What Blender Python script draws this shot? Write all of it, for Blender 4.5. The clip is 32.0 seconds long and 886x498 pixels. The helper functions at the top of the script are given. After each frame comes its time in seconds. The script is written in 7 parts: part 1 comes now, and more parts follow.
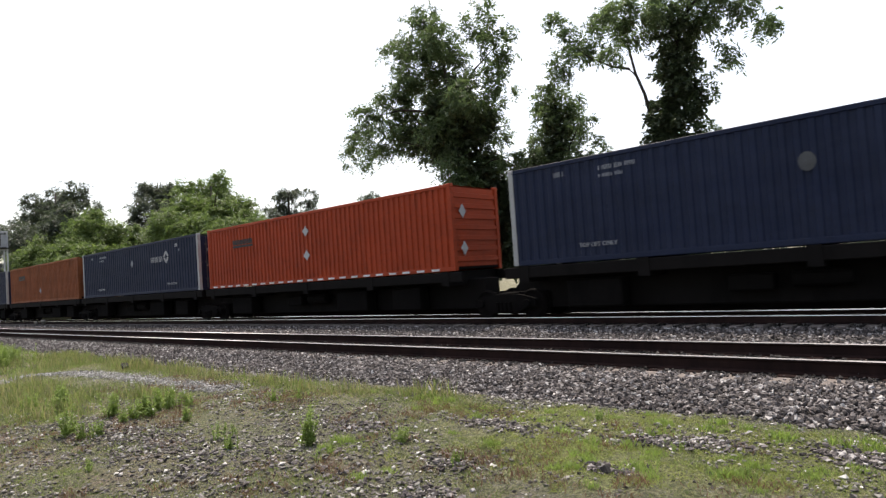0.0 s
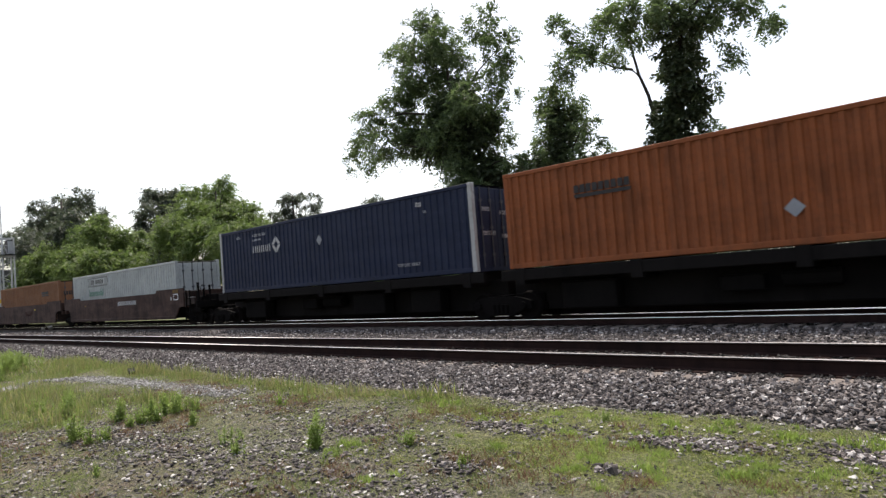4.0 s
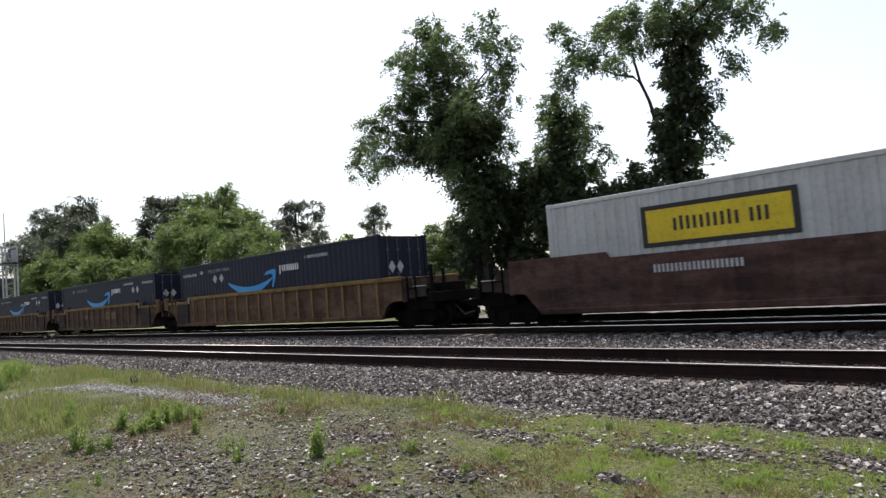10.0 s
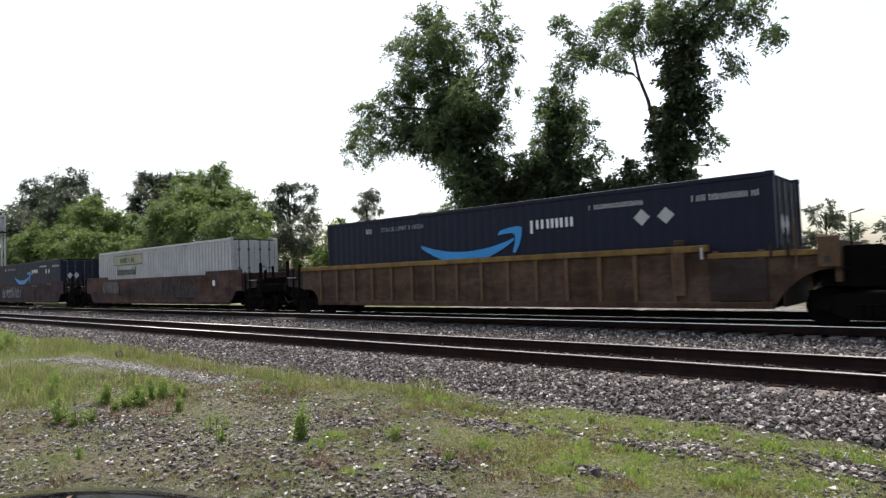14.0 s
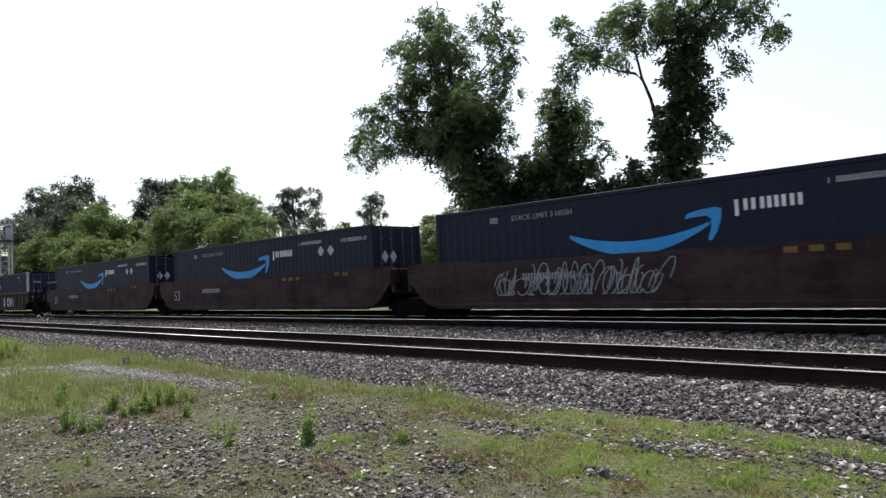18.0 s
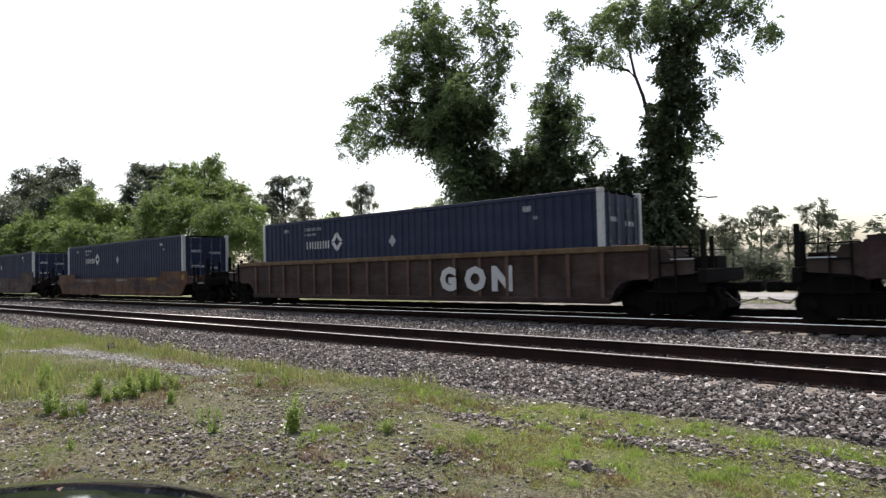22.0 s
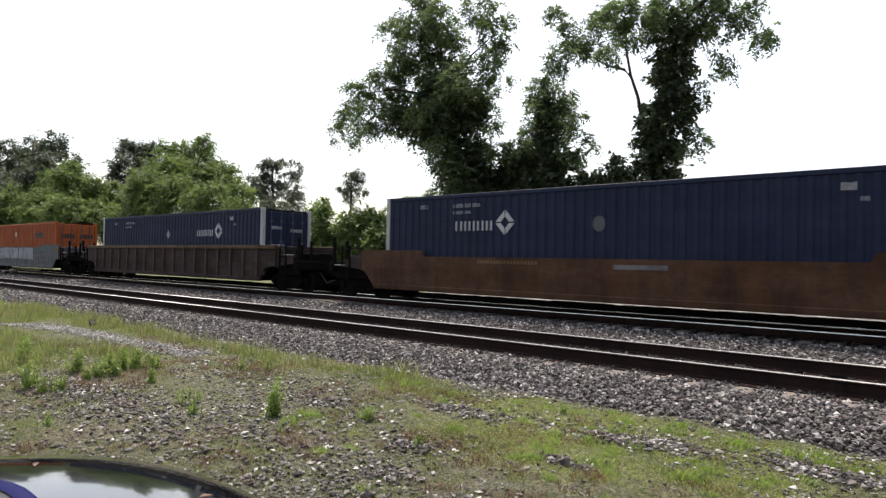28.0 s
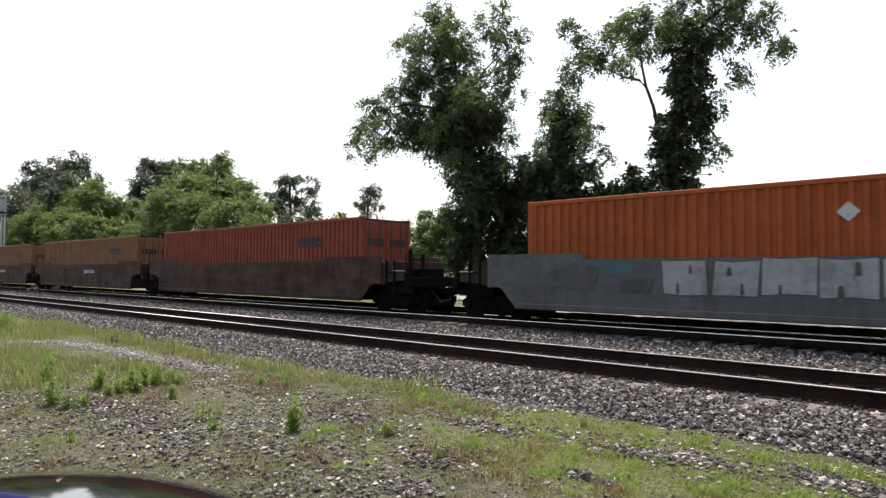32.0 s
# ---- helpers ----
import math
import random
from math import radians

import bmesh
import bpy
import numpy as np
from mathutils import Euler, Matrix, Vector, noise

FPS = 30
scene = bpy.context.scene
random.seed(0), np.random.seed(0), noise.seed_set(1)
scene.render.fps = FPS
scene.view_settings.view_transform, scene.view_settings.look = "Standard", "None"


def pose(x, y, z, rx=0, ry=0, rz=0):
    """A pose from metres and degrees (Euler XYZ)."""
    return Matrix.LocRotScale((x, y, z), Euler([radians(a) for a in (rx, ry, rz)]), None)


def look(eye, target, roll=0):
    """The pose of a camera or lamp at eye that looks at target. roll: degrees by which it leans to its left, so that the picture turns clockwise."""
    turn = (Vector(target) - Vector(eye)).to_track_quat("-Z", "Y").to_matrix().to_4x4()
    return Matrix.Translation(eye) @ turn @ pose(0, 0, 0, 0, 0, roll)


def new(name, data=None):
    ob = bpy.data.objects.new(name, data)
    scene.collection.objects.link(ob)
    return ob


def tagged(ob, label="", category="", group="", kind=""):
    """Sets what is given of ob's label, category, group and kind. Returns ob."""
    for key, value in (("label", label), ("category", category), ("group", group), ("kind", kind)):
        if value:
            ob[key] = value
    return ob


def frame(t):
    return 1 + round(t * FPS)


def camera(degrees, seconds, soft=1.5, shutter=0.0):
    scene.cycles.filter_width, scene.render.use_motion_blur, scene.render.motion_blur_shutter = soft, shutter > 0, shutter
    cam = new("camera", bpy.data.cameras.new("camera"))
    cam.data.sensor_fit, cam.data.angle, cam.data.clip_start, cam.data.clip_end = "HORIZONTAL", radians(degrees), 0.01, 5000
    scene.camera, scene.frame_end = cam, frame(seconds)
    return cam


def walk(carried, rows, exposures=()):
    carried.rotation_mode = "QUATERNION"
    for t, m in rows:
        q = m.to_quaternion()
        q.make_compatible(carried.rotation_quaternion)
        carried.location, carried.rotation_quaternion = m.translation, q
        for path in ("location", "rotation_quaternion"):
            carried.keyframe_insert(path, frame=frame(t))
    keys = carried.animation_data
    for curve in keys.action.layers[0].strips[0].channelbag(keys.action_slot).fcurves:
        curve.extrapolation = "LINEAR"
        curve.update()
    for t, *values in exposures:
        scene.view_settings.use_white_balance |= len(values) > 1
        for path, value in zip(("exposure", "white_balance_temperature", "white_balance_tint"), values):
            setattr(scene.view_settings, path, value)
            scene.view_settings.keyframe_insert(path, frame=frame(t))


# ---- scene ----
cam = camera(70.71, 32.0, soft=1.35, shutter=0.12)
EYE = Vector((0.0, 0.0, 1.459))
# seconds, yaw to the left of the track's normal, pitch up, roll
TURNS = (
    (0, 41.45, 2.44, -3.93),
    (0.5, 41.54, 2.44, -3.97),
    (1, 41.61, 2.44, -3.98),
    (1.5, 41.60, 2.43, -4.01),
    (2, 41.68, 2.45, -4.20),
    (2.5, 41.74, 2.50, -4.31),
    (3, 41.82, 2.58, -4.40),
    (3.5, 41.84, 2.69, -4.43),
    (5.5, 41.91, 2.74, -4.51),
    (6, 41.92, 2.87, -4.57),
    (6.5, 41.90, 2.93, -4.64),
    (7, 41.89, 3.02, -4.58),
    (7.5, 41.91, 3.12, -4.62),
    (8, 41.94, 3.17, -4.57),
    (8.5, 41.96, 3.19, -4.61),
    (9, 41.93, 3.22, -4.62),
    (9.5, 41.99, 3.29, -4.66),
    (10, 42.00, 3.40, -4.57),
    (10.5, 42.05, 3.42, -4.69),
    (11, 42.12, 3.39, -4.36),
    (11.5, 42.13, 3.20, -3.72),
    (12, 42.16, 2.98, -3.28),
    (12.5, 41.93, 2.76, -3.04),
    (13, 41.77, 2.61, -2.32),
    (13.5, 41.54, 2.47, -2.00),
    (14, 41.29, 2.31, -2.05),
    (14.5, 41.15, 2.29, -2.29),
    (16.5, 43.47, 4.44, -4.58),
    (17, 43.76, 4.84, -4.76),
    (17.5, 43.46, 4.52, -4.08),
    (18, 41.72, 2.57, -2.82),
    (18.5, 41.31, 2.05, -2.00),
    (19, 40.99, 1.71, -1.81),
    (19.5, 40.84, 1.56, -1.72),
    (20, 40.73, 1.57, -1.63),
    (20.5, 40.69, 1.58, -1.75),
    (21, 40.68, 1.65, -1.77),
    (21.5, 40.71, 1.75, -1.65),
    (22, 40.76, 1.81, -1.49),
    (22.5, 40.85, 1.93, -1.67),
    (23, 40.96, 1.96, -1.85),
    (23.5, 41.02, 2.06, -1.89),
    (24, 41.11, 2.17, -1.88),
    (24.5, 41.18, 2.25, -1.46),
    (25, 41.05, 2.12, -0.97),
    (25.5, 40.84, 1.98, -0.63),
    (27.5, 40.08, 1.21, 0.10),
    (28, 39.69, 0.97, 0.99),
    (28.5, 39.49, 0.61, 2.18),
    (29, 39.13, 0.13, 3.56),
    (29.5, 39.23, 0.14, 3.08),
    (30, 39.81, 0.58, 2.13),
    (30.5, 40.49, 1.13, 1.09),
    (31, 40.93, 1.56, 0.65),
    (31.5, 41.20, 1.93, 0.27),
    (32, 41.24, 2.17, 0.31),
)


# seconds, stops, kelvin, tint of the camera's own exposure
LIGHTING = ((0.0, 0.84, 7010, 12.3), (3.5, 0.82, 6980, 12.3), (6.0, 0.74, 6830, 11.8), (9.0, 0.67, 6780, 11.3), (14.0, 0.8, 6880, 11.8), (16.5, 0.55, 6450, 9.8), (17.3, 0.53, 6420, 9.8), (18.6, 0.76, 6830, 11.8), (22.0, 0.88, 7010, 12.3), (25.5, 0.88, 7030, 12.3), (28.0, 0.86, 7030, 12.0), (29.5, 1.04, 7030, 12.3), (32.0, 0.9, 7030, 12.3))


def aim(yaw, pitch, roll):
    a, p = radians(yaw), radians(pitch)
    return look(EYE, EYE + Vector((-math.sin(a) * math.cos(p), math.cos(a) * math.cos(p), math.sin(p))), roll)


walk(cam, [(t, aim(a, p, r)) for t, a, p, r in TURNS], exposures=LIGHTING)

# ---- light ----
SUN = Vector((-0.36, 0.26, 0.9)).normalized()
world = bpy.data.worlds.new("sky")
world.use_nodes = True
scene.world = world
sky = world.node_tree.nodes.new("ShaderNodeTexSky")
sky.sky_type, sky.sun_disc = "NISHITA", False
sky.sun_elevation, sky.sun_rotation = math.asin(SUN.z), math.atan2(SUN.x, SUN.y)
sky.air_density, sky.dust_density, sky.ozone_density = 1.0, 2.5, 1.0
back = world.node_tree.nodes["Background"]
back.inputs["Strength"].default_value = 0.15
haze = world.node_tree.nodes.new("ShaderNodeHueSaturation")
haze.inputs["Saturation"].default_value = 0.7
world.node_tree.links.new(sky.outputs[0], haze.inputs["Color"])
world.node_tree.links.new(haze.outputs[0], back.inputs[0])
sun = new("sun", bpy.data.lights.new("sun", "SUN"))
sun.data.energy, sun.data.angle, sun.data.color = 2.35, radians(0.6), (1.0, 0.95, 0.88)
sun.rotation_mode = "QUATERNION"
sun.rotation_quaternion = SUN.to_track_quat("Z", "Y")


# ---- materials ----
def material(name, rough=0.8, metal=0.0, base=(0.5, 0.5, 0.5)):
    m = bpy.data.materials.new(name)
    m.use_nodes = True
    b = m.node_tree.nodes["Principled BSDF"]
    b.inputs["Roughness"].default_value, b.inputs["Metallic"].default_value = rough, metal
    b.inputs["Base Color"].default_value = (*base, 1)
    return m, m.node_tree, b


def node(tree, kind, **values):
    n = tree.nodes.new(kind)
    for key, value in values.items():
        n.inputs[key].default_value = value
    return n


def ramp(tree, fac, stops):
    r = tree.nodes.new("ShaderNodeValToRGB")
    while len(r.color_ramp.elements) < len(stops):
        r.color_ramp.elements.new(0.5)
    for e, (p, c) in zip(r.color_ramp.elements, stops):
        e.position, e.color = p, (*c, 1) if len(c) == 3 else c
    tree.links.new(fac, r.inputs[0])
    return r.outputs[0]


def mix(tree, fac, a, b, how="MIX"):
    m = tree.nodes.new("ShaderNodeMix")
    m.data_type, m.blend_type = "RGBA", how
    for socket, value in zip((m.inputs[0], m.inputs[6], m.inputs[7]), (fac, a, b)):
        if isinstance(value, (int, float)):
            socket.default_value = value
        elif isinstance(value, tuple):
            socket.default_value = (*value, 1)
        else:
            tree.links.new(value, socket)
    return m.outputs[2]


def noise_at(tree, scale, detail=4.0, stretch=(1, 1, 1), rough=0.6):
    co = tree.nodes.new("ShaderNodeTexCoord")
    mp = tree.nodes.new("ShaderNodeMapping")
    mp.inputs["Scale"].default_value = stretch
    tree.links.new(co.outputs["Object"], mp.inputs[0])
    n = node(tree, "ShaderNodeTexNoise", Scale=scale, Detail=detail, Roughness=rough)
    tree.links.new(mp.outputs[0], n.inputs["Vector"])
    return n.outputs["Fac"]


def bump(tree, b, height, strength=0.3, distance=0.02):
    n = node(tree, "ShaderNodeBump", Strength=strength, Distance=distance)
    tree.links.new(height, n.inputs["Height"])
    tree.links.new(n.outputs[0], b.inputs["Normal"])


def painted(name, colour, dirt=(0.09, 0.06, 0.045), amount=0.5, rough=0.55, streak=True, spec=0.25, dust=0.0):
    """Weathered paint: fine fade, rust and dirt, with runs down the sides."""
    m, t, b = material(name, rough)
    fade = ramp(t, noise_at(t, 0.7, 5), ((0.3, tuple(c * 0.8 for c in colour)), (0.7, tuple(min(1, c * 1.12) for c in colour))))
    lo = max(0.0, 0.72 - amount * 0.4)
    stain = ramp(t, noise_at(t, 1.6, 8, (1, 1, 0.25) if streak else (1, 1, 1), 0.7), ((lo, (0, 0, 0)), (min(1.0, lo + 0.22), (1, 1, 1))))
    grime = ramp(t, noise_at(t, 9, 6), ((0.5, (0, 0, 0)), (0.75, (0.5, 0.5, 0.5))))
    b.inputs["Specular IOR Level"].default_value = spec
    c = mix(t, stain, fade, dirt)
    if dust:
        cake = ramp(t, noise_at(t, 0.9, 9, (0.5, 1, 1.6), 0.72), ((0.42, (0, 0, 0)), (0.6, (dust,) * 3)))
        c = mix(t, cake, c, tuple(0.018 + 1.25 * q for q in colour))
        soot = ramp(t, noise_at(t, 2.3, 9, (0.7, 1, 0.5), 0.75), ((0.5, (0, 0, 0)), (0.68, (dust,) * 3)))
        c = mix(t, soot, c, tuple(0.35 * q for q in colour))
    c = mix(t, grime, c, tuple(d * 0.9 for d in dirt))
    t.links.new(c, b.inputs["Base Color"])
    t.links.new(ramp(t, stain, ((0.0, (rough,) * 3), (1.0, (0.9,) * 3))), b.inputs["Roughness"])
    bump(t, b, noise_at(t, 14, 4), 0.12, 0.01)
    return m


def by_island(name, stops, rough=0.85, wear=None):
    """Colour picked piece by piece, with a little grain."""
    m, t, b = material(name, rough)
    geo = t.nodes.new("ShaderNodeNewGeometry")
    c = ramp(t, geo.outputs["Random Per Island"], stops)
    g = ramp(t, noise_at(t, 40, 4), ((0.3, (0.75, 0.75, 0.75)), (0.7, (1.15, 1.15, 1.15))))
    t.links.new(mix(t, 1.0, c, g, "MULTIPLY"), b.inputs["Base Color"])
    return m


def leafy(name, dark, light, glow=0.45):
    m, t, b = material(name, 0.55)
    geo = t.nodes.new("ShaderNodeNewGeometry")
    c = ramp(t, geo.outputs["Random Per Island"], ((0.0, dark), (0.6, tuple((p + q) / 2 for p, q in zip(dark, light))), (1.0, light)))
    c = mix(t, ramp(t, noise_at(t, 0.5, 3), ((0.35, (0, 0, 0)), (0.65, (0.45, 0.45, 0.45)))), c, light)
    t.links.new(c, b.inputs["Base Color"])
    tr = t.nodes.new("ShaderNodeBsdfTranslucent")
    t.links.new(mix(t, 1.0, c, (1.08, 1.18, 0.78), "MULTIPLY"), tr.inputs["Color"])
    ms = node(t, "ShaderNodeMixShader", Fac=glow)
    t.links.new(b.outputs[0], ms.inputs[1])
    t.links.new(tr.outputs[0], ms.inputs[2])
    t.links.new(ms.outputs[0], t.nodes["Material Output"].inputs["Surface"])
    return m


def zone(tree, name, grain, soft=0.16):
    """A share of the ground by its own layer, broken up by noise."""
    a = tree.nodes.new("ShaderNodeAttribute")
    a.attribute_name = name
    add = tree.nodes.new("ShaderNodeMath")
    add.operation = "MULTIPLY_ADD"
    add.inputs[1].default_value = 2.2
    tree.links.new(grain, add.inputs[0])
    tree.links.new(a.outputs["Fac"], add.inputs[2])
    half = tree.nodes.new("ShaderNodeMath")
    half.operation = "MULTIPLY"
    half.inputs[1].default_value = 0.5
    tree.links.new(add.outputs[0], half.inputs[0])
    return ramp(tree, half.outputs[0], ((0.75 - soft, (0, 0, 0)), (0.75 + soft, (0.92, 0.92, 0.92))))


def ground_material():
    m, t, b = material("weedy ground", 0.95)
    soil = ramp(t, noise_at(t, 5.0, 9, rough=0.78), ((0.3, (0.085, 0.071, 0.053)), (0.5, (0.175, 0.152, 0.118)), (0.72, (0.3, 0.268, 0.22))))
    brown = ramp(t, noise_at(t, 6.0, 8, rough=0.75), ((0.3, (0.11, 0.074, 0.054)), (0.55, (0.225, 0.162, 0.12)), (0.75, (0.36, 0.275, 0.215))))
    moss = ramp(t, noise_at(t, 9.0, 7, rough=0.7), ((0.3, (0.09, 0.1, 0.034)), (0.5, (0.185, 0.198, 0.07)), (0.72, (0.31, 0.31, 0.125))))
    straw = ramp(t, noise_at(t, 12.0, 7, rough=0.7), ((0.3, (0.085, 0.077, 0.042)), (0.5, (0.175, 0.158, 0.085)), (0.7, (0.31, 0.265, 0.16))))
    green = ramp(t, noise_at(t, 1.3, 10, rough=0.78), ((0.38, (0, 0, 0)), (0.55, (0.8, 0.8, 0.8))))
    c = mix(t, zone(t, "bare", noise_at(t, 3.0, 9, rough=0.76)), soil, brown)
    c = mix(t, green, c, (0.135, 0.15, 0.06))
    c = mix(t, zone(t, "sward", noise_at(t, 2.6, 9, rough=0.82), 0.2), c, straw)
    c = mix(t, zone(t, "moss", noise_at(t, 3.4, 10, rough=0.8)), c, moss)
    fine = ramp(t, noise_at(t, 26.0, 8, rough=0.85), ((0.38, (0.12, 0.12, 0.12)), (0.5, (0.92, 0.92, 0.92)), (0.63, (1.9, 1.9, 1.9))))
    c = mix(t, 1.0, c, fine, "MULTIPLY")
    vor = node(t, "ShaderNodeTexVoronoi", Scale=24.0)
    t.links.new(t.nodes.new("ShaderNodeTexCoord").outputs["Object"], vor.inputs["Vector"])
    pale = ramp(t, vor.outputs["Distance"], ((0.14, (1, 1, 1)), (0.22, (0, 0, 0))))
    few = ramp(t, noise_at(t, 5.0, 4), ((0.46, (0, 0, 0)), (0.56, (1, 1, 1))))
    c = mix(t, mix(t, 1.0, pale, few, "MULTIPLY"), c, (0.3, 0.29, 0.27))
    t.links.new(c, b.inputs["Base Color"])
    bump(t, b, noise_at(t, 30, 8, rough=0.78), 1.0, 0.07)
    return m


def ballast_material():
    m, t, b = material("ballast bed", 0.9)
    co = t.nodes.new("ShaderNodeTexCoord")
    vor = node(t, "ShaderNodeTexVoronoi", Scale=19.0)
    t.links.new(co.outputs["Object"], vor.inputs["Vector"])
    sep = t.nodes.new("ShaderNodeSeparateColor")
    t.links.new(vor.outputs["Color"], sep.inputs[0])
    c = ramp(t, sep.outputs[0], ((0.0, (0.06, 0.05, 0.048)), (0.5, (0.13, 0.115, 0.11)), (0.85, (0.2, 0.185, 0.175)), (1.0, (0.34, 0.32, 0.3))))
    # dark gaps round each stone: shade between stones put into the colour
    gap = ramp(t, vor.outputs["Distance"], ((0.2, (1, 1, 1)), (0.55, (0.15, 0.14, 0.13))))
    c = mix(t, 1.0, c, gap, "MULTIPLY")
    t.links.new(c, b.inputs["Base Color"])
    inv = ramp(t, vor.outputs["Distance"], ((0.0, (1, 1, 1)), (0.7, (0, 0, 0))))
    bump(t, b, inv, 1.0, 0.05)
    return m


M_GROUND, M_BALLAST = ground_material(), ballast_material()
M_STONE = by_island("crushed stone", ((0.0, (0.022, 0.0175, 0.016)), (0.35, (0.07, 0.058, 0.054)), (0.7, (0.15, 0.13, 0.122)), (0.9, (0.26, 0.236, 0.222)), (1.0, (0.56, 0.53, 0.505))))
M_OILY = by_island("oily stone", ((0.0, (0.012, 0.01, 0.009)), (0.6, (0.032, 0.027, 0.024)), (1.0, (0.06, 0.052, 0.047))))
# near-black ground: shade behind the far track put into the colour
M_SHADESTRIP = painted("shade-black ground", (0.008, 0.0075, 0.007), (0.005, 0.0046, 0.0042), 0.6, 1.0, False, 0.0)
M_PALE = by_island("pale gravel", ((0.0, (0.036, 0.03, 0.024)), (0.4, (0.11, 0.099, 0.083)), (0.75, (0.2, 0.184, 0.158)), (0.92, (0.35, 0.33, 0.29)), (1.0, (0.74, 0.715, 0.66))))
M_SPILT = by_island("spilt limestone", ((0.0, (0.09, 0.085, 0.078)), (0.5, (0.22, 0.212, 0.198)), (1.0, (0.55, 0.54, 0.52))))
M_MOSS = leafy("moss", (0.11, 0.128, 0.034), (0.37, 0.395, 0.13), 0.46)
M_GRASS = leafy("grass", (0.06, 0.078, 0.026), (0.27, 0.32, 0.12), 0.48)
M_WITHERED = leafy("withered weed", (0.09, 0.045, 0.03), (0.26, 0.15, 0.1), 0.3)
M_STRAW = leafy("dry grass", (0.17, 0.15, 0.08), (0.4, 0.355, 0.2), 0.42)
M_WEED = leafy("weed leaf", (0.15, 0.22, 0.055), (0.33, 0.41, 0.13), 0.5)
M_LEAF = leafy("tree leaf", (0.056, 0.082, 0.044), (0.16, 0.212, 0.112), 0.52)
M_IVY = leafy("vine leaf", (0.036, 0.05, 0.03), (0.08, 0.106, 0.055), 0.4)
M_BRIGHT = leafy("young leaf", (0.085, 0.125, 0.046), (0.19, 0.25, 0.094), 0.5)
# greyed green: the haze over far trees is put into the leaf colour
M_FAR = leafy("haze-greyed far leaf", (0.046, 0.058, 0.048), (0.105, 0.124, 0.096), 0.44)
M_BARK = painted("bark", (0.06, 0.05, 0.042), (0.03, 0.027, 0.022), 0.8, 0.95)
M_RAILTOP = material("polished rail head", 0.46, 1.0, (0.39, 0.375, 0.375))[0]
M_RAILBRIGHT = material("bright worn rail head", 0.2, 1.0, (0.7, 0.67, 0.63))[0]
M_RAIL = painted("rusty rail", (0.029, 0.0165, 0.0145), (0.014, 0.009, 0.0085), 0.7, 0.95, spec=0.05)
M_TIE = painted("weathered timber", (0.19, 0.162, 0.143), (0.07, 0.06, 0.053), 0.5, 0.95)
# near-black: besides grime, shade under the cars is put into these two steels
M_STEEL = painted("grimy shade-dark steel", (0.008, 0.007, 0.0065), (0.004, 0.0036, 0.0034), 0.6, 0.95, spec=0.06)
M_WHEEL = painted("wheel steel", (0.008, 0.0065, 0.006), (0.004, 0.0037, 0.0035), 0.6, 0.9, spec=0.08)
M_GALV = painted("galvanised steel", (0.42, 0.43, 0.44), (0.2, 0.18, 0.16), 0.3, 0.5)
M_BLACK = material("black plastic", 0.5, 0.0, (0.012, 0.012, 0.013))[0]
M_WHITE = painted("white decal", (0.72, 0.72, 0.72), (0.35, 0.33, 0.3), 0.3, 0.6)
M_DARK = painted("dark decal", (0.03, 0.028, 0.028), (0.06, 0.05, 0.04), 0.3, 0.6)
M_BLUEMARK = painted("light blue decal", (0.03, 0.28, 0.62), (0.05, 0.15, 0.3), 0.15, 0.5)
M_YELLOW = painted("yellow decal", (0.62, 0.45, 0.03), (0.2, 0.15, 0.04), 0.3, 0.6)
M_GLASS = material("tinted glass", 0.03, 0.0, (0.01, 0.012, 0.014))[0]


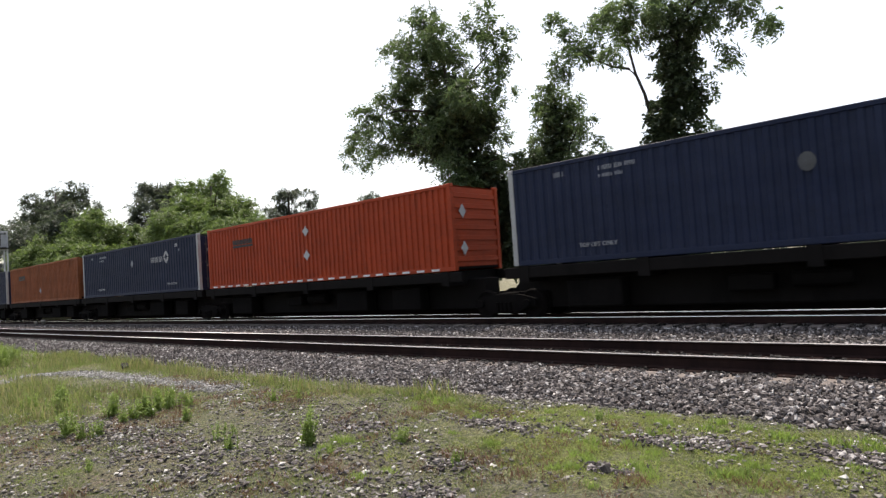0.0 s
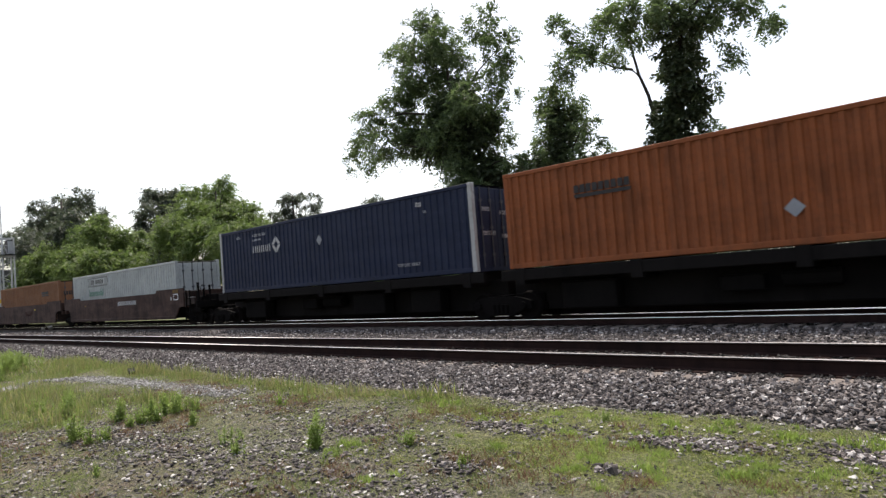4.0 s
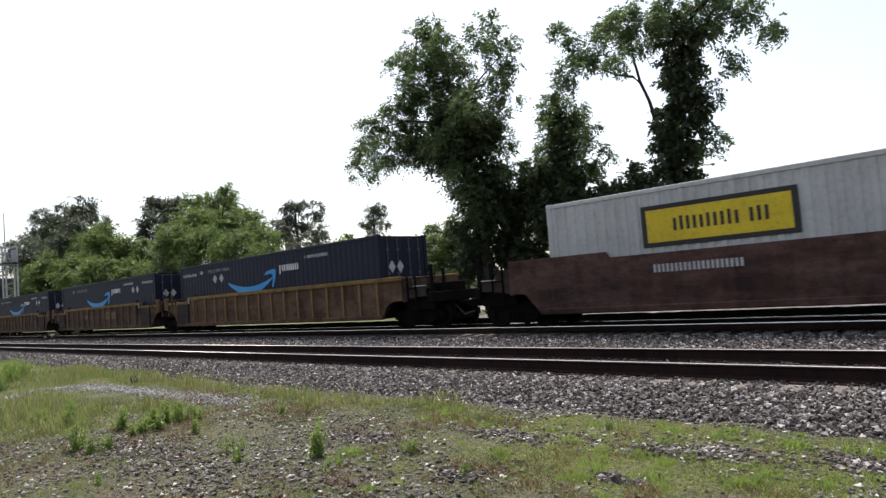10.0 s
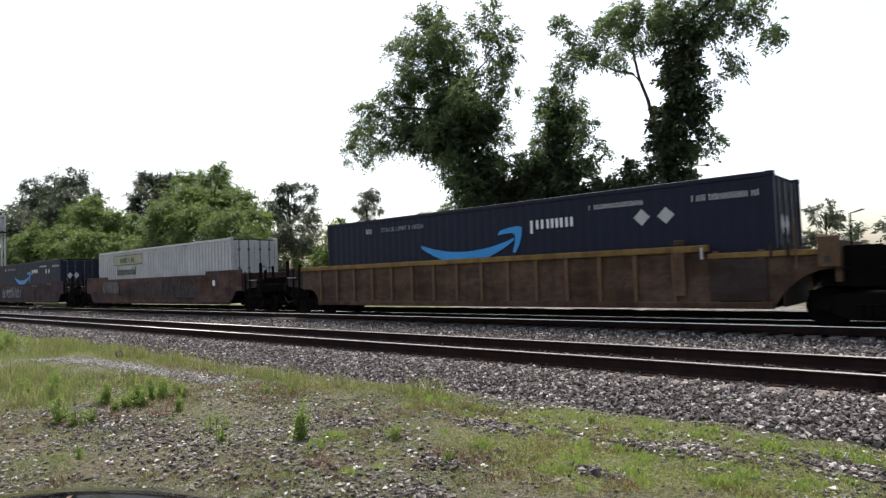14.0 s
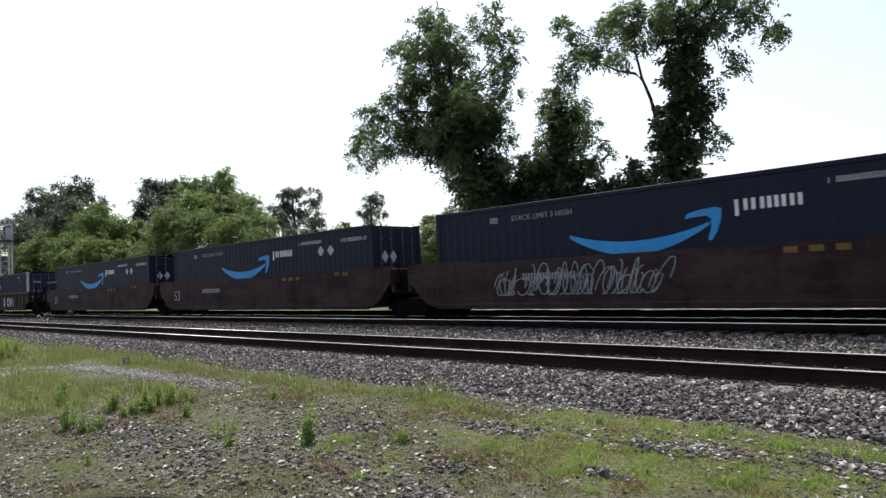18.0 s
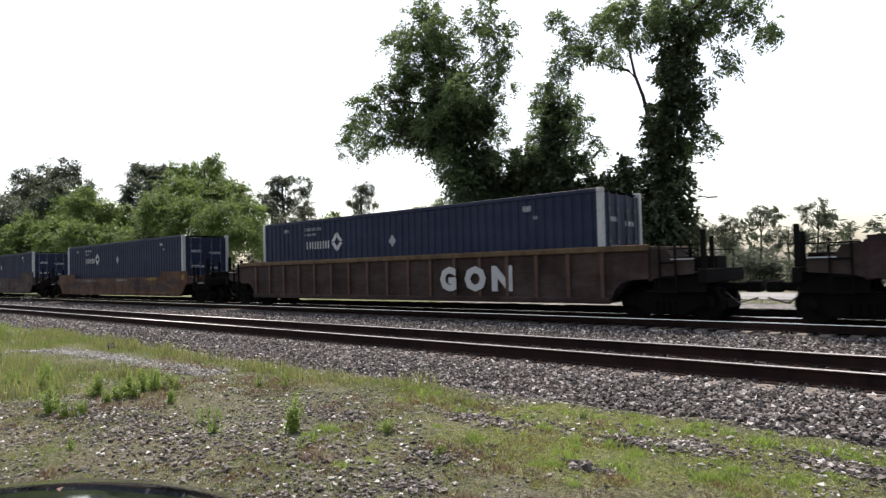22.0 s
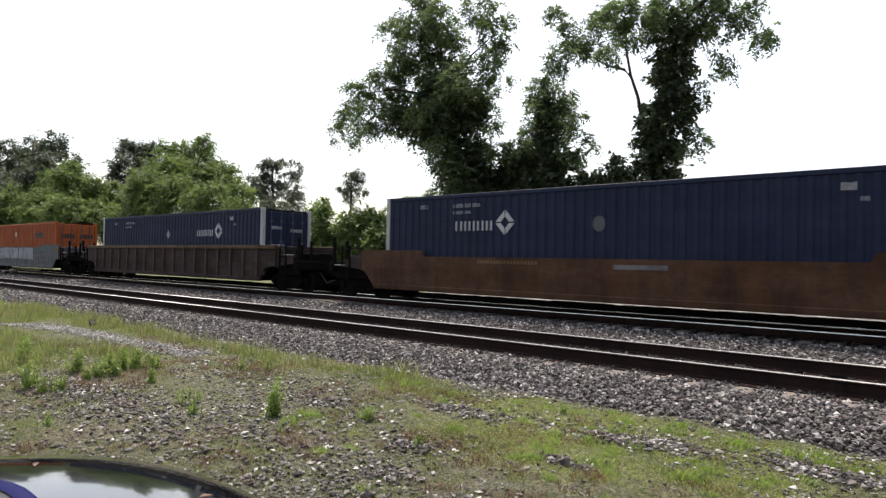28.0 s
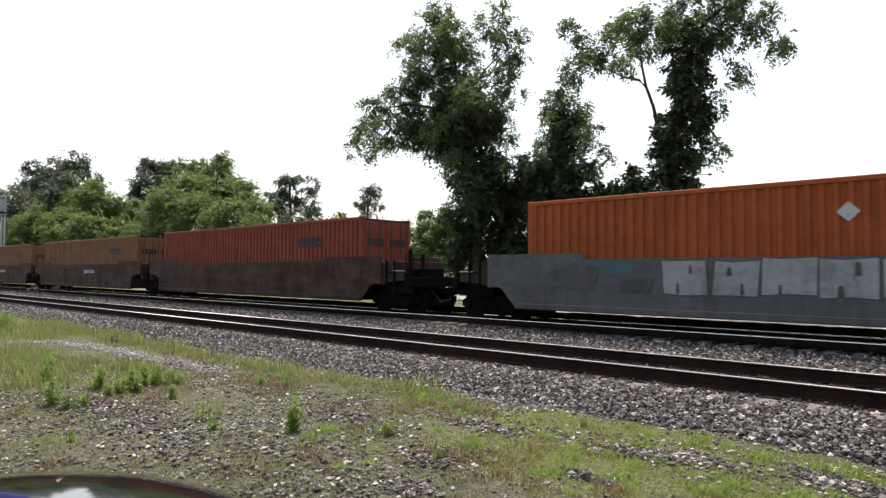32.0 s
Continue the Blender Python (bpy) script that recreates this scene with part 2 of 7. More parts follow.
# ---- mesh helpers ----
class Build:
    """Gathers vertices and faces of one mesh."""

    def __init__(self):
        self.v, self.f = [], []

    def add(self, verts, faces):
        n = len(self.v)
        self.v += [tuple(p) for p in verts]
        self.f += [tuple(n + i for i in f) for f in faces]
        return self

    def box(self, x0, x1, y0, y1, z0, z1, c=0.0):
        if c <= 0:
            p = [(x, y, z) for x in (x0, x1) for y in (y0, y1) for z in (z0, z1)]
            return self.add(p, [(0, 1, 3, 2), (4, 6, 7, 5), (0, 4, 5, 1), (2, 3, 7, 6), (0, 2, 6, 4), (1, 5, 7, 3)])
        # chamfered along the four edges that run in x, and at both ends
        ring = lambda x, d: [(x, y0 + c + d, z0 + d), (x, y1 - c - d, z0 + d), (x, y1 - d, z0 + c + d), (x, y1 - d, z1 - c - d),
                             (x, y1 - c - d, z1 - d), (x, y0 + c + d, z1 - d), (x, y0 + d, z1 - c - d), (x, y0 + d, z0 + c + d)]
        return self.loft([ring(x0, c * 0.5), ring(x0 + c, 0), ring(x1 - c, 0), ring(x1, c * 0.5)])

    def loft(self, rings, caps=True, closed=True):
        n, k = len(self.v), len(rings[0])
        for r in rings:
            self.v += [tuple(p) for p in r]
        for a in range(len(rings) - 1):
            for i in range(k if closed else k - 1):
                j = (i + 1) % k
                self.f.append((n + a * k + i, n + a * k + j, n + (a + 1) * k + j, n + (a + 1) * k + i))
        if caps:
            self.f.append(tuple(n + i for i in reversed(range(k))))
            self.f.append(tuple(n + (len(rings) - 1) * k + i for i in range(k)))
        return self

    def tube(self, points, radii, sides=8, caps=True):
        rings = []
        pts = [Vector(p) for p in points]
        for i, p in enumerate(pts):
            d = (pts[min(i + 1, len(pts) - 1)] - pts[max(i - 1, 0)]).normalized()
            u = d.orthogonal().normalized() if abs(d.z) < 0.9 else d.cross(Vector((0, 1, 0))).normalized()
            w = d.cross(u)
            rings.append([p + (u * math.cos(a) + w * math.sin(a)) * radii[i] for a in (2 * math.pi * s / sides for s in range(sides))])
        return self.loft(rings, caps)

    def prism(self, outline, y0, y1):
        """An outline in x and z, made solid from y0 to y1."""
        k = len(outline)
        p = [(x, y0, z) for x, z in outline] + [(x, y1, z) for x, z in outline]
        return self.add(p, [tuple(range(k)), tuple(reversed(range(k, 2 * k)))] + [(i, i + k, (i + 1) % k + k, (i + 1) % k) for i in range(k)])

    def lathe(self, profile, sides=20, at=(0, 0, 0)):
        """A profile of (radius, y), turned about the y axis."""
        rings = [[(at[0] + r * math.cos(a), at[1] + y, at[2] + r * math.sin(a)) for a in (2 * math.pi * s / sides for s in range(sides))] for r, y in profile]
        return self.loft(rings)

    def mesh(self, name, mat, smooth=False):
        me = bpy.data.meshes.new(name)
        me.from_pydata(self.v, [], self.f)
        bm = bmesh.new()
        bm.from_mesh(me)
        bmesh.ops.recalc_face_normals(bm, faces=bm.faces)
        bm.to_mesh(me)
        bm.free()
        me.materials.append(mat)
        if smooth:
            me.polygons.foreach_set("use_smooth", [True] * len(me.polygons))
        return me


def part(name, b, mat, parent=None, label="", at=None, smooth=False):
    """One mesh object, from a Build or a mesh, under a thing or a part."""
    ob = new(name, b.mesh(name, mat, smooth) if isinstance(b, Build) else b)
    if parent:
        ob.parent = parent
    if at:
        ob.matrix_basis = at
    return tagged(ob, label)


def thing(name, label, category, at=None, group="", kind=""):
    ob = new(name)
    ob.empty_display_size = 0.3
    if at:
        ob.matrix_basis = at
    return tagged(ob, label, category, group, kind)


def big_mesh(name, verts, faces, mat):
    """A mesh from arrays; every face has the same count of corners."""
    me = bpy.data.meshes.new(name)
    n, k = faces.shape
    me.vertices.add(len(verts)), me.loops.add(n * k), me.polygons.add(n)
    me.vertices.foreach_set("co", verts.astype(np.float32).ravel())
    me.loops.foreach_set("vertex_index", faces.astype(np.int32).ravel())
    me.polygons.foreach_set("loop_start", np.arange(0, n * k, k, dtype=np.int32))
    me.polygons.foreach_set("use_smooth", np.zeros(n, bool))
    me.update(calc_edges=True)
    me.validate()
    me.materials.append(mat)
    return me


def turns(n, rng):
    """n random rotations."""
    q = rng.normal(size=(n, 4))
    q /= np.linalg.norm(q, axis=1, keepdims=True)
    w, x, y, z = q.T
    return np.stack([np.stack([1 - 2 * (y * y + z * z), 2 * (x * y - z * w), 2 * (x * z + y * w)], -1),
                     np.stack([2 * (x * y + z * w), 1 - 2 * (x * x + z * z), 2 * (y * z - x * w)], -1),
                     np.stack([2 * (x * z - y * w), 2 * (y * z + x * w), 1 - 2 * (x * x + y * y)], -1)], 1)


CUBE_V = np.array([(x, y, z) for x in (-1, 1) for y in (-1, 1) for z in (-1, 1)], float)
CUBE_F = np.array([(0, 1, 3, 2), (4, 6, 7, 5), (0, 4, 5, 1), (2, 3, 7, 6), (0, 2, 6, 4), (1, 5, 7, 3)])


OCTA_V = np.array([(1, 0, 0), (-1, 0, 0), (0, 1, 0), (0, -1, 0), (0, 0, 1), (0, 0, -1)], float) * 1.25
OCTA_F = np.array([(0, 2, 4), (2, 1, 4), (1, 3, 4), (3, 0, 4), (2, 0, 5), (1, 2, 5), (3, 1, 5), (0, 3, 5)])


def chips(name, places, sizes, mat, seed, flat=0.6):
    """Small flattish chips of eight faces."""
    rng = np.random.default_rng(seed)
    n = len(places)
    v = OCTA_V[None] * (1 + rng.uniform(-0.45, 0.35, (n, 6, 3))) * rng.uniform(0.55, 1.0, (n, 1, 3)) * sizes[:, None, None] * 0.5
    v = np.einsum("nij,nkj->nki", turns(n, rng), v) * (1, 1, flat) + places[:, None]
    f = OCTA_F[None] + 6 * np.arange(n)[:, None, None]
    return big_mesh(name, v.reshape(-1, 3), f.reshape(-1, 3), mat)


def tufts(name, places, heights, widths, lean, mat, seed):
    """Short pointed blades of one face each."""
    rng = np.random.default_rng(seed)
    n = len(places)
    a, b = rng.uniform(0, 2 * np.pi, n), rng.uniform(0, 2 * np.pi, n)
    side = np.stack([np.cos(a), np.sin(a), 0 * a], -1) * widths[:, None] * 0.5
    tip = places + np.stack([np.cos(b) * heights * lean, np.sin(b) * heights * lean, heights], -1)
    v = np.stack([places - side, places + side, tip], 1)
    return big_mesh(name, v.reshape(-1, 3), np.arange(3 * n).reshape(n, 3), mat)


def stones(name, places, sizes, mat, seed):
    rng = np.random.default_rng(seed)
    n = len(places)
    v = CUBE_V[None] * (1 + rng.uniform(-0.45, 0.3, (n, 8, 3))) * rng.uniform(0.55, 1.0, (n, 1, 3)) * sizes[:, None, None] * 0.5
    v = np.einsum("nij,nkj->nki", turns(n, rng), v) + places[:, None]
    f = CUBE_F[None] + 8 * np.arange(n)[:, None, None]
    return big_mesh(name, v.reshape(-1, 3), f.reshape(-1, 4), mat)


def blades(name, places, heights, widths, lean, mat, seed):
    """Grass blades of two faces, bent over."""
    rng = np.random.default_rng(seed)
    n = len(places)
    a, b = rng.uniform(0, 2 * np.pi, n), rng.uniform(0, 2 * np.pi, n)
    side = np.stack([np.cos(a), np.sin(a), 0 * a], -1) * widths[:, None] * 0.5
    bend = np.stack([np.cos(b), np.sin(b), 0 * b], -1) * (heights * rng.uniform(0.2, 1, n) * lean)[:, None]
    up = np.stack([0 * a, 0 * a, heights], -1)
    mid = places + up * 0.55 + bend * 0.35
    tip = places + up + bend
    v = np.stack([places - side, places + side, mid + side * 0.8, mid - side * 0.8, tip + side * 0.1, tip - side * 0.1], 1)
    f = np.array([(0, 1, 2, 3), (3, 2, 4, 5)])[None] + 6 * np.arange(n)[:, None, None]
    return big_mesh(name, v.reshape(-1, 3), f.reshape(-1, 4), mat)


def leaves(name, lobes, per, size, mat, seed, hollow=0.35, squash=0.85, slim=0.2):
    """Fronds of small leaflets round the lobes of a crown: (x, y, z, radius)."""
    rng = np.random.default_rng(seed)
    roots, ways = [], []
    for x, y, z, r in lobes:
        n = max(6, int(per * r * r))
        # fronds gather in sprays, with gaps between them
        k = max(4, int(n / 9))
        d = rng.normal(size=(k, 3))
        d /= np.linalg.norm(d, axis=1, keepdims=True)
        c = d * (r * rng.uniform(hollow, 0.92, (k, 1))) * (1, 1, squash)
        pick = rng.integers(0, k, n)
        roots.append(c[pick] + rng.normal(size=(n, 3)) * (0.09 * r + 0.07) + (x, y, z))
        ways.append(d[pick] * 0.9 + rng.normal(size=(n, 3)) * 0.55 + (0, 0, -0.15))
    p, d = np.concatenate(roots), np.concatenate(ways)
    d /= np.linalg.norm(d, axis=1, keepdims=True)
    n, m = len(p), 10
    u = np.linspace(0.1, 1.0, m)[None, :, None]
    ln = size * 2.3 * rng.uniform(0.6, 1.2, (n, 1, 1))
    stalk = p[:, None] + d[:, None] * ln * u + np.array((0, 0, -0.35)) * ln * u * u
    side = np.cross(d, rng.normal(size=(n, 3)) * 0.5 + (0, 0, 1.0))
    side /= np.linalg.norm(side, axis=1, keepdims=True) + 1e-9
    sign = np.where(np.arange(m) % 2 == 0, 1.0, -1.0)[None, :, None]
    along = side[:, None] * sign + d[:, None] * 0.45 + (0, 0, -0.25) + rng.normal(size=(n, m, 3)) * 0.25
    along /= np.linalg.norm(along, axis=2, keepdims=True)
    across = np.cross(along, rng.normal(size=(n, m, 3)) * 0.45 + (0, 0, 1.0))
    across /= np.linalg.norm(across, axis=2, keepdims=True) + 1e-9
    s = size * rng.uniform(0.7, 1.25, (n, m, 1))
    q = stalk
    v = np.stack([q, q + along * s * 0.45 + across * s * slim, q + along * s, q + along * s * 0.45 - across * s * slim], 2)
    f = np.array([(0, 1, 2), (0, 2, 3)])[None] + 4 * np.arange(n * m)[:, None, None]
    return big_mesh(name, v.reshape(-1, 3), f.reshape(-1, 3), mat)


def writing(text, height, mat, parent, at, name="lettering", label="", deep=0.004, fat=0.0):
    """Letters in the built-in font, as a mesh."""
    cu = bpy.data.curves.new(name, "FONT")
    cu.body, cu.size, cu.extrude, cu.resolution_u = text, height / 0.7, deep, 2
    cu.offset = fat
    tmp = bpy.data.objects.new(name, cu)
    scene.collection.objects.link(tmp)
    me = bpy.data.meshes.new_from_object(tmp.evaluated_get(bpy.context.evaluated_depsgraph_get()))
    bpy.data.objects.remove(tmp)
    me.materials.clear()
    me.materials.append(mat)
    ob = new(name, me)
    ob.parent, ob.matrix_basis = parent, at
    return tagged(ob, label)


# ---- the ground and the tracks ----
D1, D2, GAUGE, Z1 = 8.63, 16.163, 1.505, 0.14
MID2 = D2 + GAUGE / 2


def fbm(x, y, s, seed=0):
    return np.array([noise.noise((a * s + seed * 7.3, b * s, seed * 3.1)) for a, b in zip(np.ravel(x), np.ravel(y))]).reshape(np.shape(x))


def ground_height(x, y):
    y = np.asarray(y, float)
    base = np.interp(y, (-60, -2, 4.5, 6.6, 8.0, 19, 20.6, 40, 400), (-0.4, -0.29, -0.27, -0.24, -0.32, -0.45, -0.34, -0.3, -0.3))
    return base


BED = ((6.3, -0.5), (6.7, -0.36), (7.05, -0.235), (7.5, -0.15), (7.9, -0.085), (8.5, -0.065), (10.8, -0.075), (11.6, -0.16), (13.2, -0.26), (14.6, -0.26), (15.4, -0.255), (18.6, -0.255), (19.7, -0.34), (20.9, -0.6))


def bed_height(y):
    return np.interp(y, [p for p, _ in BED], [q for _, q in BED])


def spots(x, y, places):
    """Soft patches on the plan: x, y, half widths, weight."""
    return sum(w * np.exp(-((x - cx) / ax) ** 2 - ((y - cy) / ay) ** 2) for cx, cy, ax, ay, w in places)


def toe(x):
    """Where the ballast ends against the weeds."""
    return np.interp(x, (-40, -20, -10, -4, -1, 1), (7.25, 6.95, 6.62, 6.8, 7.02, 7.1)) + 0.1 * np.sin(x * 1.7) + 0.06 * np.sin(x * 5.3)


def sward_at(x, y):
    """Knee-high grass: a field to one side and a strip along the ballast."""
    strip = np.exp(-((y - toe(x) + 0.4) / 0.34) ** 2) * np.clip((-4.6 - x) / 1.6, 0, 0.9)
    return np.clip(spots(x, y, ((-12.8, 3.1, 3.0, 0.9, 0.72), (-11.1, 4.75, 1.2, 0.4, 0.7), (-24, 5.2, 7, 2.0, 0.7), (-14.5, 3.9, 2.6, 0.5, 0.5))) + 0.8 * strip, 0, 1)


def moss_at(x, y):
    return np.clip(spots(x, y, ((-2.9, 6.3, 2.4, 0.45, 0.8), (-3.4, 4.95, 1.0, 0.45, 0.9), (-2.3, 5.3, 0.9, 0.5, 0.8), (-1.3, 5.3, 0.8, 0.5, 0.75), (-3.2, 5.6, 1.8, 0.6, 0.4), (-4.9, 6.05, 1.0, 0.22, 0.7), (-2.6, 4.5, 0.7, 0.3, 0.5), (-0.6, 6.5, 0.7, 0.4, 0.6), (-4.8, 4.25, 0.5, 0.2, 0.5), (-8.6, 5.6, 1.2, 0.25, 0.4))), 0, 1)


def bare_at(x, y):
    return np.clip(spots(x, y, ((-7.5, 2.9, 1.5, 0.55, 0.9), (-8.9, 2.1, 1.5, 0.45, 0.8), (-10.9, 4.0, 0.55, 0.22, 0.9), (-5.0, 3.5, 0.8, 0.3, 0.5), (-7.6, 4.6, 0.8, 0.2, 0.5), (-6.6, 2.3, 0.8, 0.3, 0.5))), 0, 1)


def make_ground():
    xs = np.unique(np.concatenate([np.linspace(-900, -60, 22), np.linspace(-60, -14, 47), np.linspace(-14, 3, 220), np.linspace(3, 40, 12), np.linspace(40, 700, 12)]))
    ys = np.unique(np.concatenate([np.linspace(-400, -10, 14), np.linspace(-10, 0.5, 14), np.linspace(0.5, 7.5, 120), np.linspace(7.5, 24, 18), np.linspace(24, 1200, 30)]))
    X, Y = np.meshgrid(xs, ys)
    near = np.clip(1 - np.hypot(X + 5, Y - 4) / 25, 0, 1)
    Z = ground_height(X, Y) + near * (0.05 * fbm(X, Y, 0.7) + 0.022 * fbm(X, Y, 2.6, 2) + 0.012 * fbm(X, Y, 6.0, 3))
    n, m = X.shape
    i = np.arange(n * m).reshape(n, m)
    f = np.stack([i[:-1, :-1], i[:-1, 1:], i[1:, 1:], i[1:, :-1]], -1).reshape(-1, 4)
    me = big_mesh("ground", np.stack([X, Y, Z], -1).reshape(-1, 3), f, M_GROUND)
    me.polygons.foreach_set("use_smooth", [True] * len(me.polygons))
    for name, at in (("sward", sward_at), ("moss", moss_at), ("bare", bare_at)):
        share = np.maximum(at(X, Y), 0.6 * ((X < -30) | (Y > 24)) if name == "sward" else 0.0)
        me.attributes.new(name, "FLOAT", "POINT").data.foreach_set("value", share.astype(np.float32).ravel())
    return tagged(new("ground", me), "patchy weeds, moss and gravel on dry soil", "ground", kind="structure")


make_ground()


def make_bed():
    xs = np.unique(np.concatenate([np.linspace(-420, -60, 40), np.linspace(-60, -20, 60), np.linspace(-20, 4, 160), np.linspace(4, 260, 30)]))
    ys = np.unique(np.concatenate([[6.3, 20.9], np.linspace(6.4, 8.6, 18), np.linspace(8.8, 20.5, 40)]))
    X, Y = np.meshgrid(xs, ys)
    rough = np.where((X > -60) & (X < 5), 1.0, 0.3)
    Z = bed_height(Y) + rough * (0.02 * fbm(X, Y, 1.1, 4) + 0.018 * fbm(X, Y, 5.0, 5))
    n, m = X.shape
    i = np.arange(n * m).reshape(n, m)
    f = np.stack([i[:-1, :-1], i[:-1, 1:], i[1:, 1:], i[1:, :-1]], -1).reshape(-1, 4)
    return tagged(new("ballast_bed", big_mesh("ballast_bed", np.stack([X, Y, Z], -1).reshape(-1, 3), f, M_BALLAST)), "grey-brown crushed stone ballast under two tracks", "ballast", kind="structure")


make_bed()


def make_track(name, y0, top, seed, shine, head):
    """Two rails on timber ties, with plates and spikes."""
    track = thing(name, "straight railway track, rusty rails with polished heads on timber ties", "railway track", kind="structure")
    rng = random.Random(seed)
    foot = top - 0.186
    wide = 0.036 if shine is M_RAILTOP else 0.025
    web = [(-0.07, 0), (0.07, 0), (0.07, 0.012), (0.012, 0.035), (0.009, 0.138), (wide - 0.002, 0.153), (wide, 0.179), (-wide, 0.179), (0.002 - wide, 0.153), (-0.009, 0.138), (-0.012, 0.035), (-0.07, 0.012)]
    for y in (y0, y0 + GAUGE):
        for a, z in ((-420.0, -40.0), (-40.0, -12.0), (-12.0, 40.0), (40.0, 260.0)):
            rail = part("rail", Build().loft([[(x, y + p, foot + q) for p, q in web] for x in (a + 0.004, z - 0.004)]), M_RAIL, track)
            part("rail_head", Build().loft([[(x, y + p, foot + q) for p, q in head] for x in (a + 0.004, z - 0.004)]), shine, rail, "shiny worn steel running surface", smooth=shine is M_RAILTOP)
    tie = [Build().box(-0.115, 0.115, -1.3, 1.3, -0.18, 0, 0.012).mesh("tie", M_TIE) for _ in range(1)][0]
    plate = Build().box(-0.1, 0.1, -0.18, 0.18, 0, 0.014, 0.004).mesh("tie_plate", M_RAIL)
    x = -74.0
    while x < 5.0:
        t = part("tie", tie, M_TIE, track, at=pose(x + rng.uniform(-0.03, 0.03), y0 + GAUGE / 2 + rng.uniform(-0.05, 0.05), foot - 0.014 + rng.uniform(-0.008, 0.004), 0, rng.uniform(-0.6, 0.6), rng.uniform(-1.5, 1.5)))
        if x > -16:
            for s in (-1, 1):
                part("tie_plate", plate, M_RAIL, t, at=pose(0, s * GAUGE / 2, 0.0))
        x += 0.545
    rest = Build()
    x = -170.0
    while x < -74.2:
        rest.box(x - 0.115, x + 0.115, y0 + GAUGE / 2 - 1.3, y0 + GAUGE / 2 + 1.3, foot - 0.19, foot - 0.014)
        x += 0.545
    tagged(part("far_ties", rest, M_TIE, track), "weathered ties far down the line", kind="stuff")
    return track


make_track("railway_track_near", D1, Z1, 1, M_RAILTOP, ((-0.037, 0.171), (0.037, 0.171), (0.034, 0.179), (0.024, 0.1845), (0.008, 0.1865), (-0.008, 0.1865), (-0.024, 0.1845), (-0.034, 0.179)))
make_track("railway_track_far", D2, 0.0, 2, M_RAILBRIGHT, ((-0.0385, 0.165), (0.0385, 0.165), (0.0365, 0.179), (0.015, 0.1865), (-0.015, 0.1865), (-0.0365, 0.179)))


def scatter_stones():
    rng = np.random.default_rng(5)

    def heap(zones, loose):
        every, sizes = [], []
        for n, x0, x1, y0, y1, s0, s1 in zones:
            y = rng.uniform(y0, y1, n)
            x = rng.uniform(x0, x1, n)
            s = rng.uniform(s0, s1, n)
            keep = ~((y < toe(x)) & (rng.uniform(size=n) < 0.9)) if loose else y > 0
            off = np.abs((x + 74.27) % 0.545 - 0.27)
            keep &= ~((off < 0.135) & (((y > 8.06) & (y < 8.6)) | ((y > 15.6) & (y < 16.12))) & (rng.uniform(size=n) < 0.88))
            x, y, s = x[keep], y[keep], s[keep]
            every.append(np.stack([x, y, bed_height(y) + s * 0.12 + rng.uniform(-0.01, 0.02, len(x))], -1))
            sizes.append(s)
        return np.concatenate(every), np.concatenate(sizes)

    p, s = heap(((36000, -15, 1.5, 6.5, 8.34, 0.034, 0.084), (15000, -30, -15, 6.5, 8.34, 0.045, 0.09), (8000, -55, -30, 6.5, 8.34, 0.055, 0.1), ), True)
    tagged(new("ballast_stones", chips("ballast_stones", p, s, M_STONE, 6, 0.8)), "loose angular grey and brown ballast stones beside the rails", "gravel", kind="stuff")
    p, s = heap(((11000, -14, 1.0, 10.5, 15.6, 0.05, 0.1), (9000, -32, -14, 10.5, 15.6, 0.06, 0.11), (4500, -60, -32, 10.5, 15.6, 0.08, 0.13)), False)
    tagged(new("ballast_stones", chips("ballast_stones", p, s, M_STONE, 16, 0.9)), "grey ballast stones between the two tracks", "gravel", kind="stuff")
    p, s = heap(((3000, -16, 1.5, 8.27, 8.6, 0.03, 0.06), (2400, -40, -16, 8.27, 8.6, 0.04, 0.08), (3500, -16, 1.5, 8.6, 10.4, 0.05, 0.09), (2000, -40, -16, 8.6, 10.4, 0.06, 0.1), (1500, -40, 1.5, 15.75, 16.2, 0.05, 0.08), (2000, -30, 1.5, 16.2, 18.0, 0.06, 0.1)), False)
    tagged(new("oily_stones", chips("oily_stones", p, s, M_OILY, 7, 0.9)), "oil-blackened ballast stones between the rails", "gravel", kind="stuff")


scatter_stones()


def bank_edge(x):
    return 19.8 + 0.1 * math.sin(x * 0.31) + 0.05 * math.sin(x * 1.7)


def shade_strip():
    """Near-black strip standing in for shade, up to an added bank's steep face."""
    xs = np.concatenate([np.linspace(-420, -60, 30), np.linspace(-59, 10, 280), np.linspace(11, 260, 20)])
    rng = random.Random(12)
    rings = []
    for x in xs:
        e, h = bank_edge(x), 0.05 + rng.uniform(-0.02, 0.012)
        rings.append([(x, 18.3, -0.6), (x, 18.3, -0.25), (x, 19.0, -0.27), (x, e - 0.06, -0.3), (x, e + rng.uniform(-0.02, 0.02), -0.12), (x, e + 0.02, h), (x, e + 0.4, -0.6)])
    tagged(part("shade_strip", Build().loft(rings), M_SHADESTRIP), "near-black strip standing in for shade, with an added steep bank face, behind the far track", "ground", kind="structure")


shade_strip()


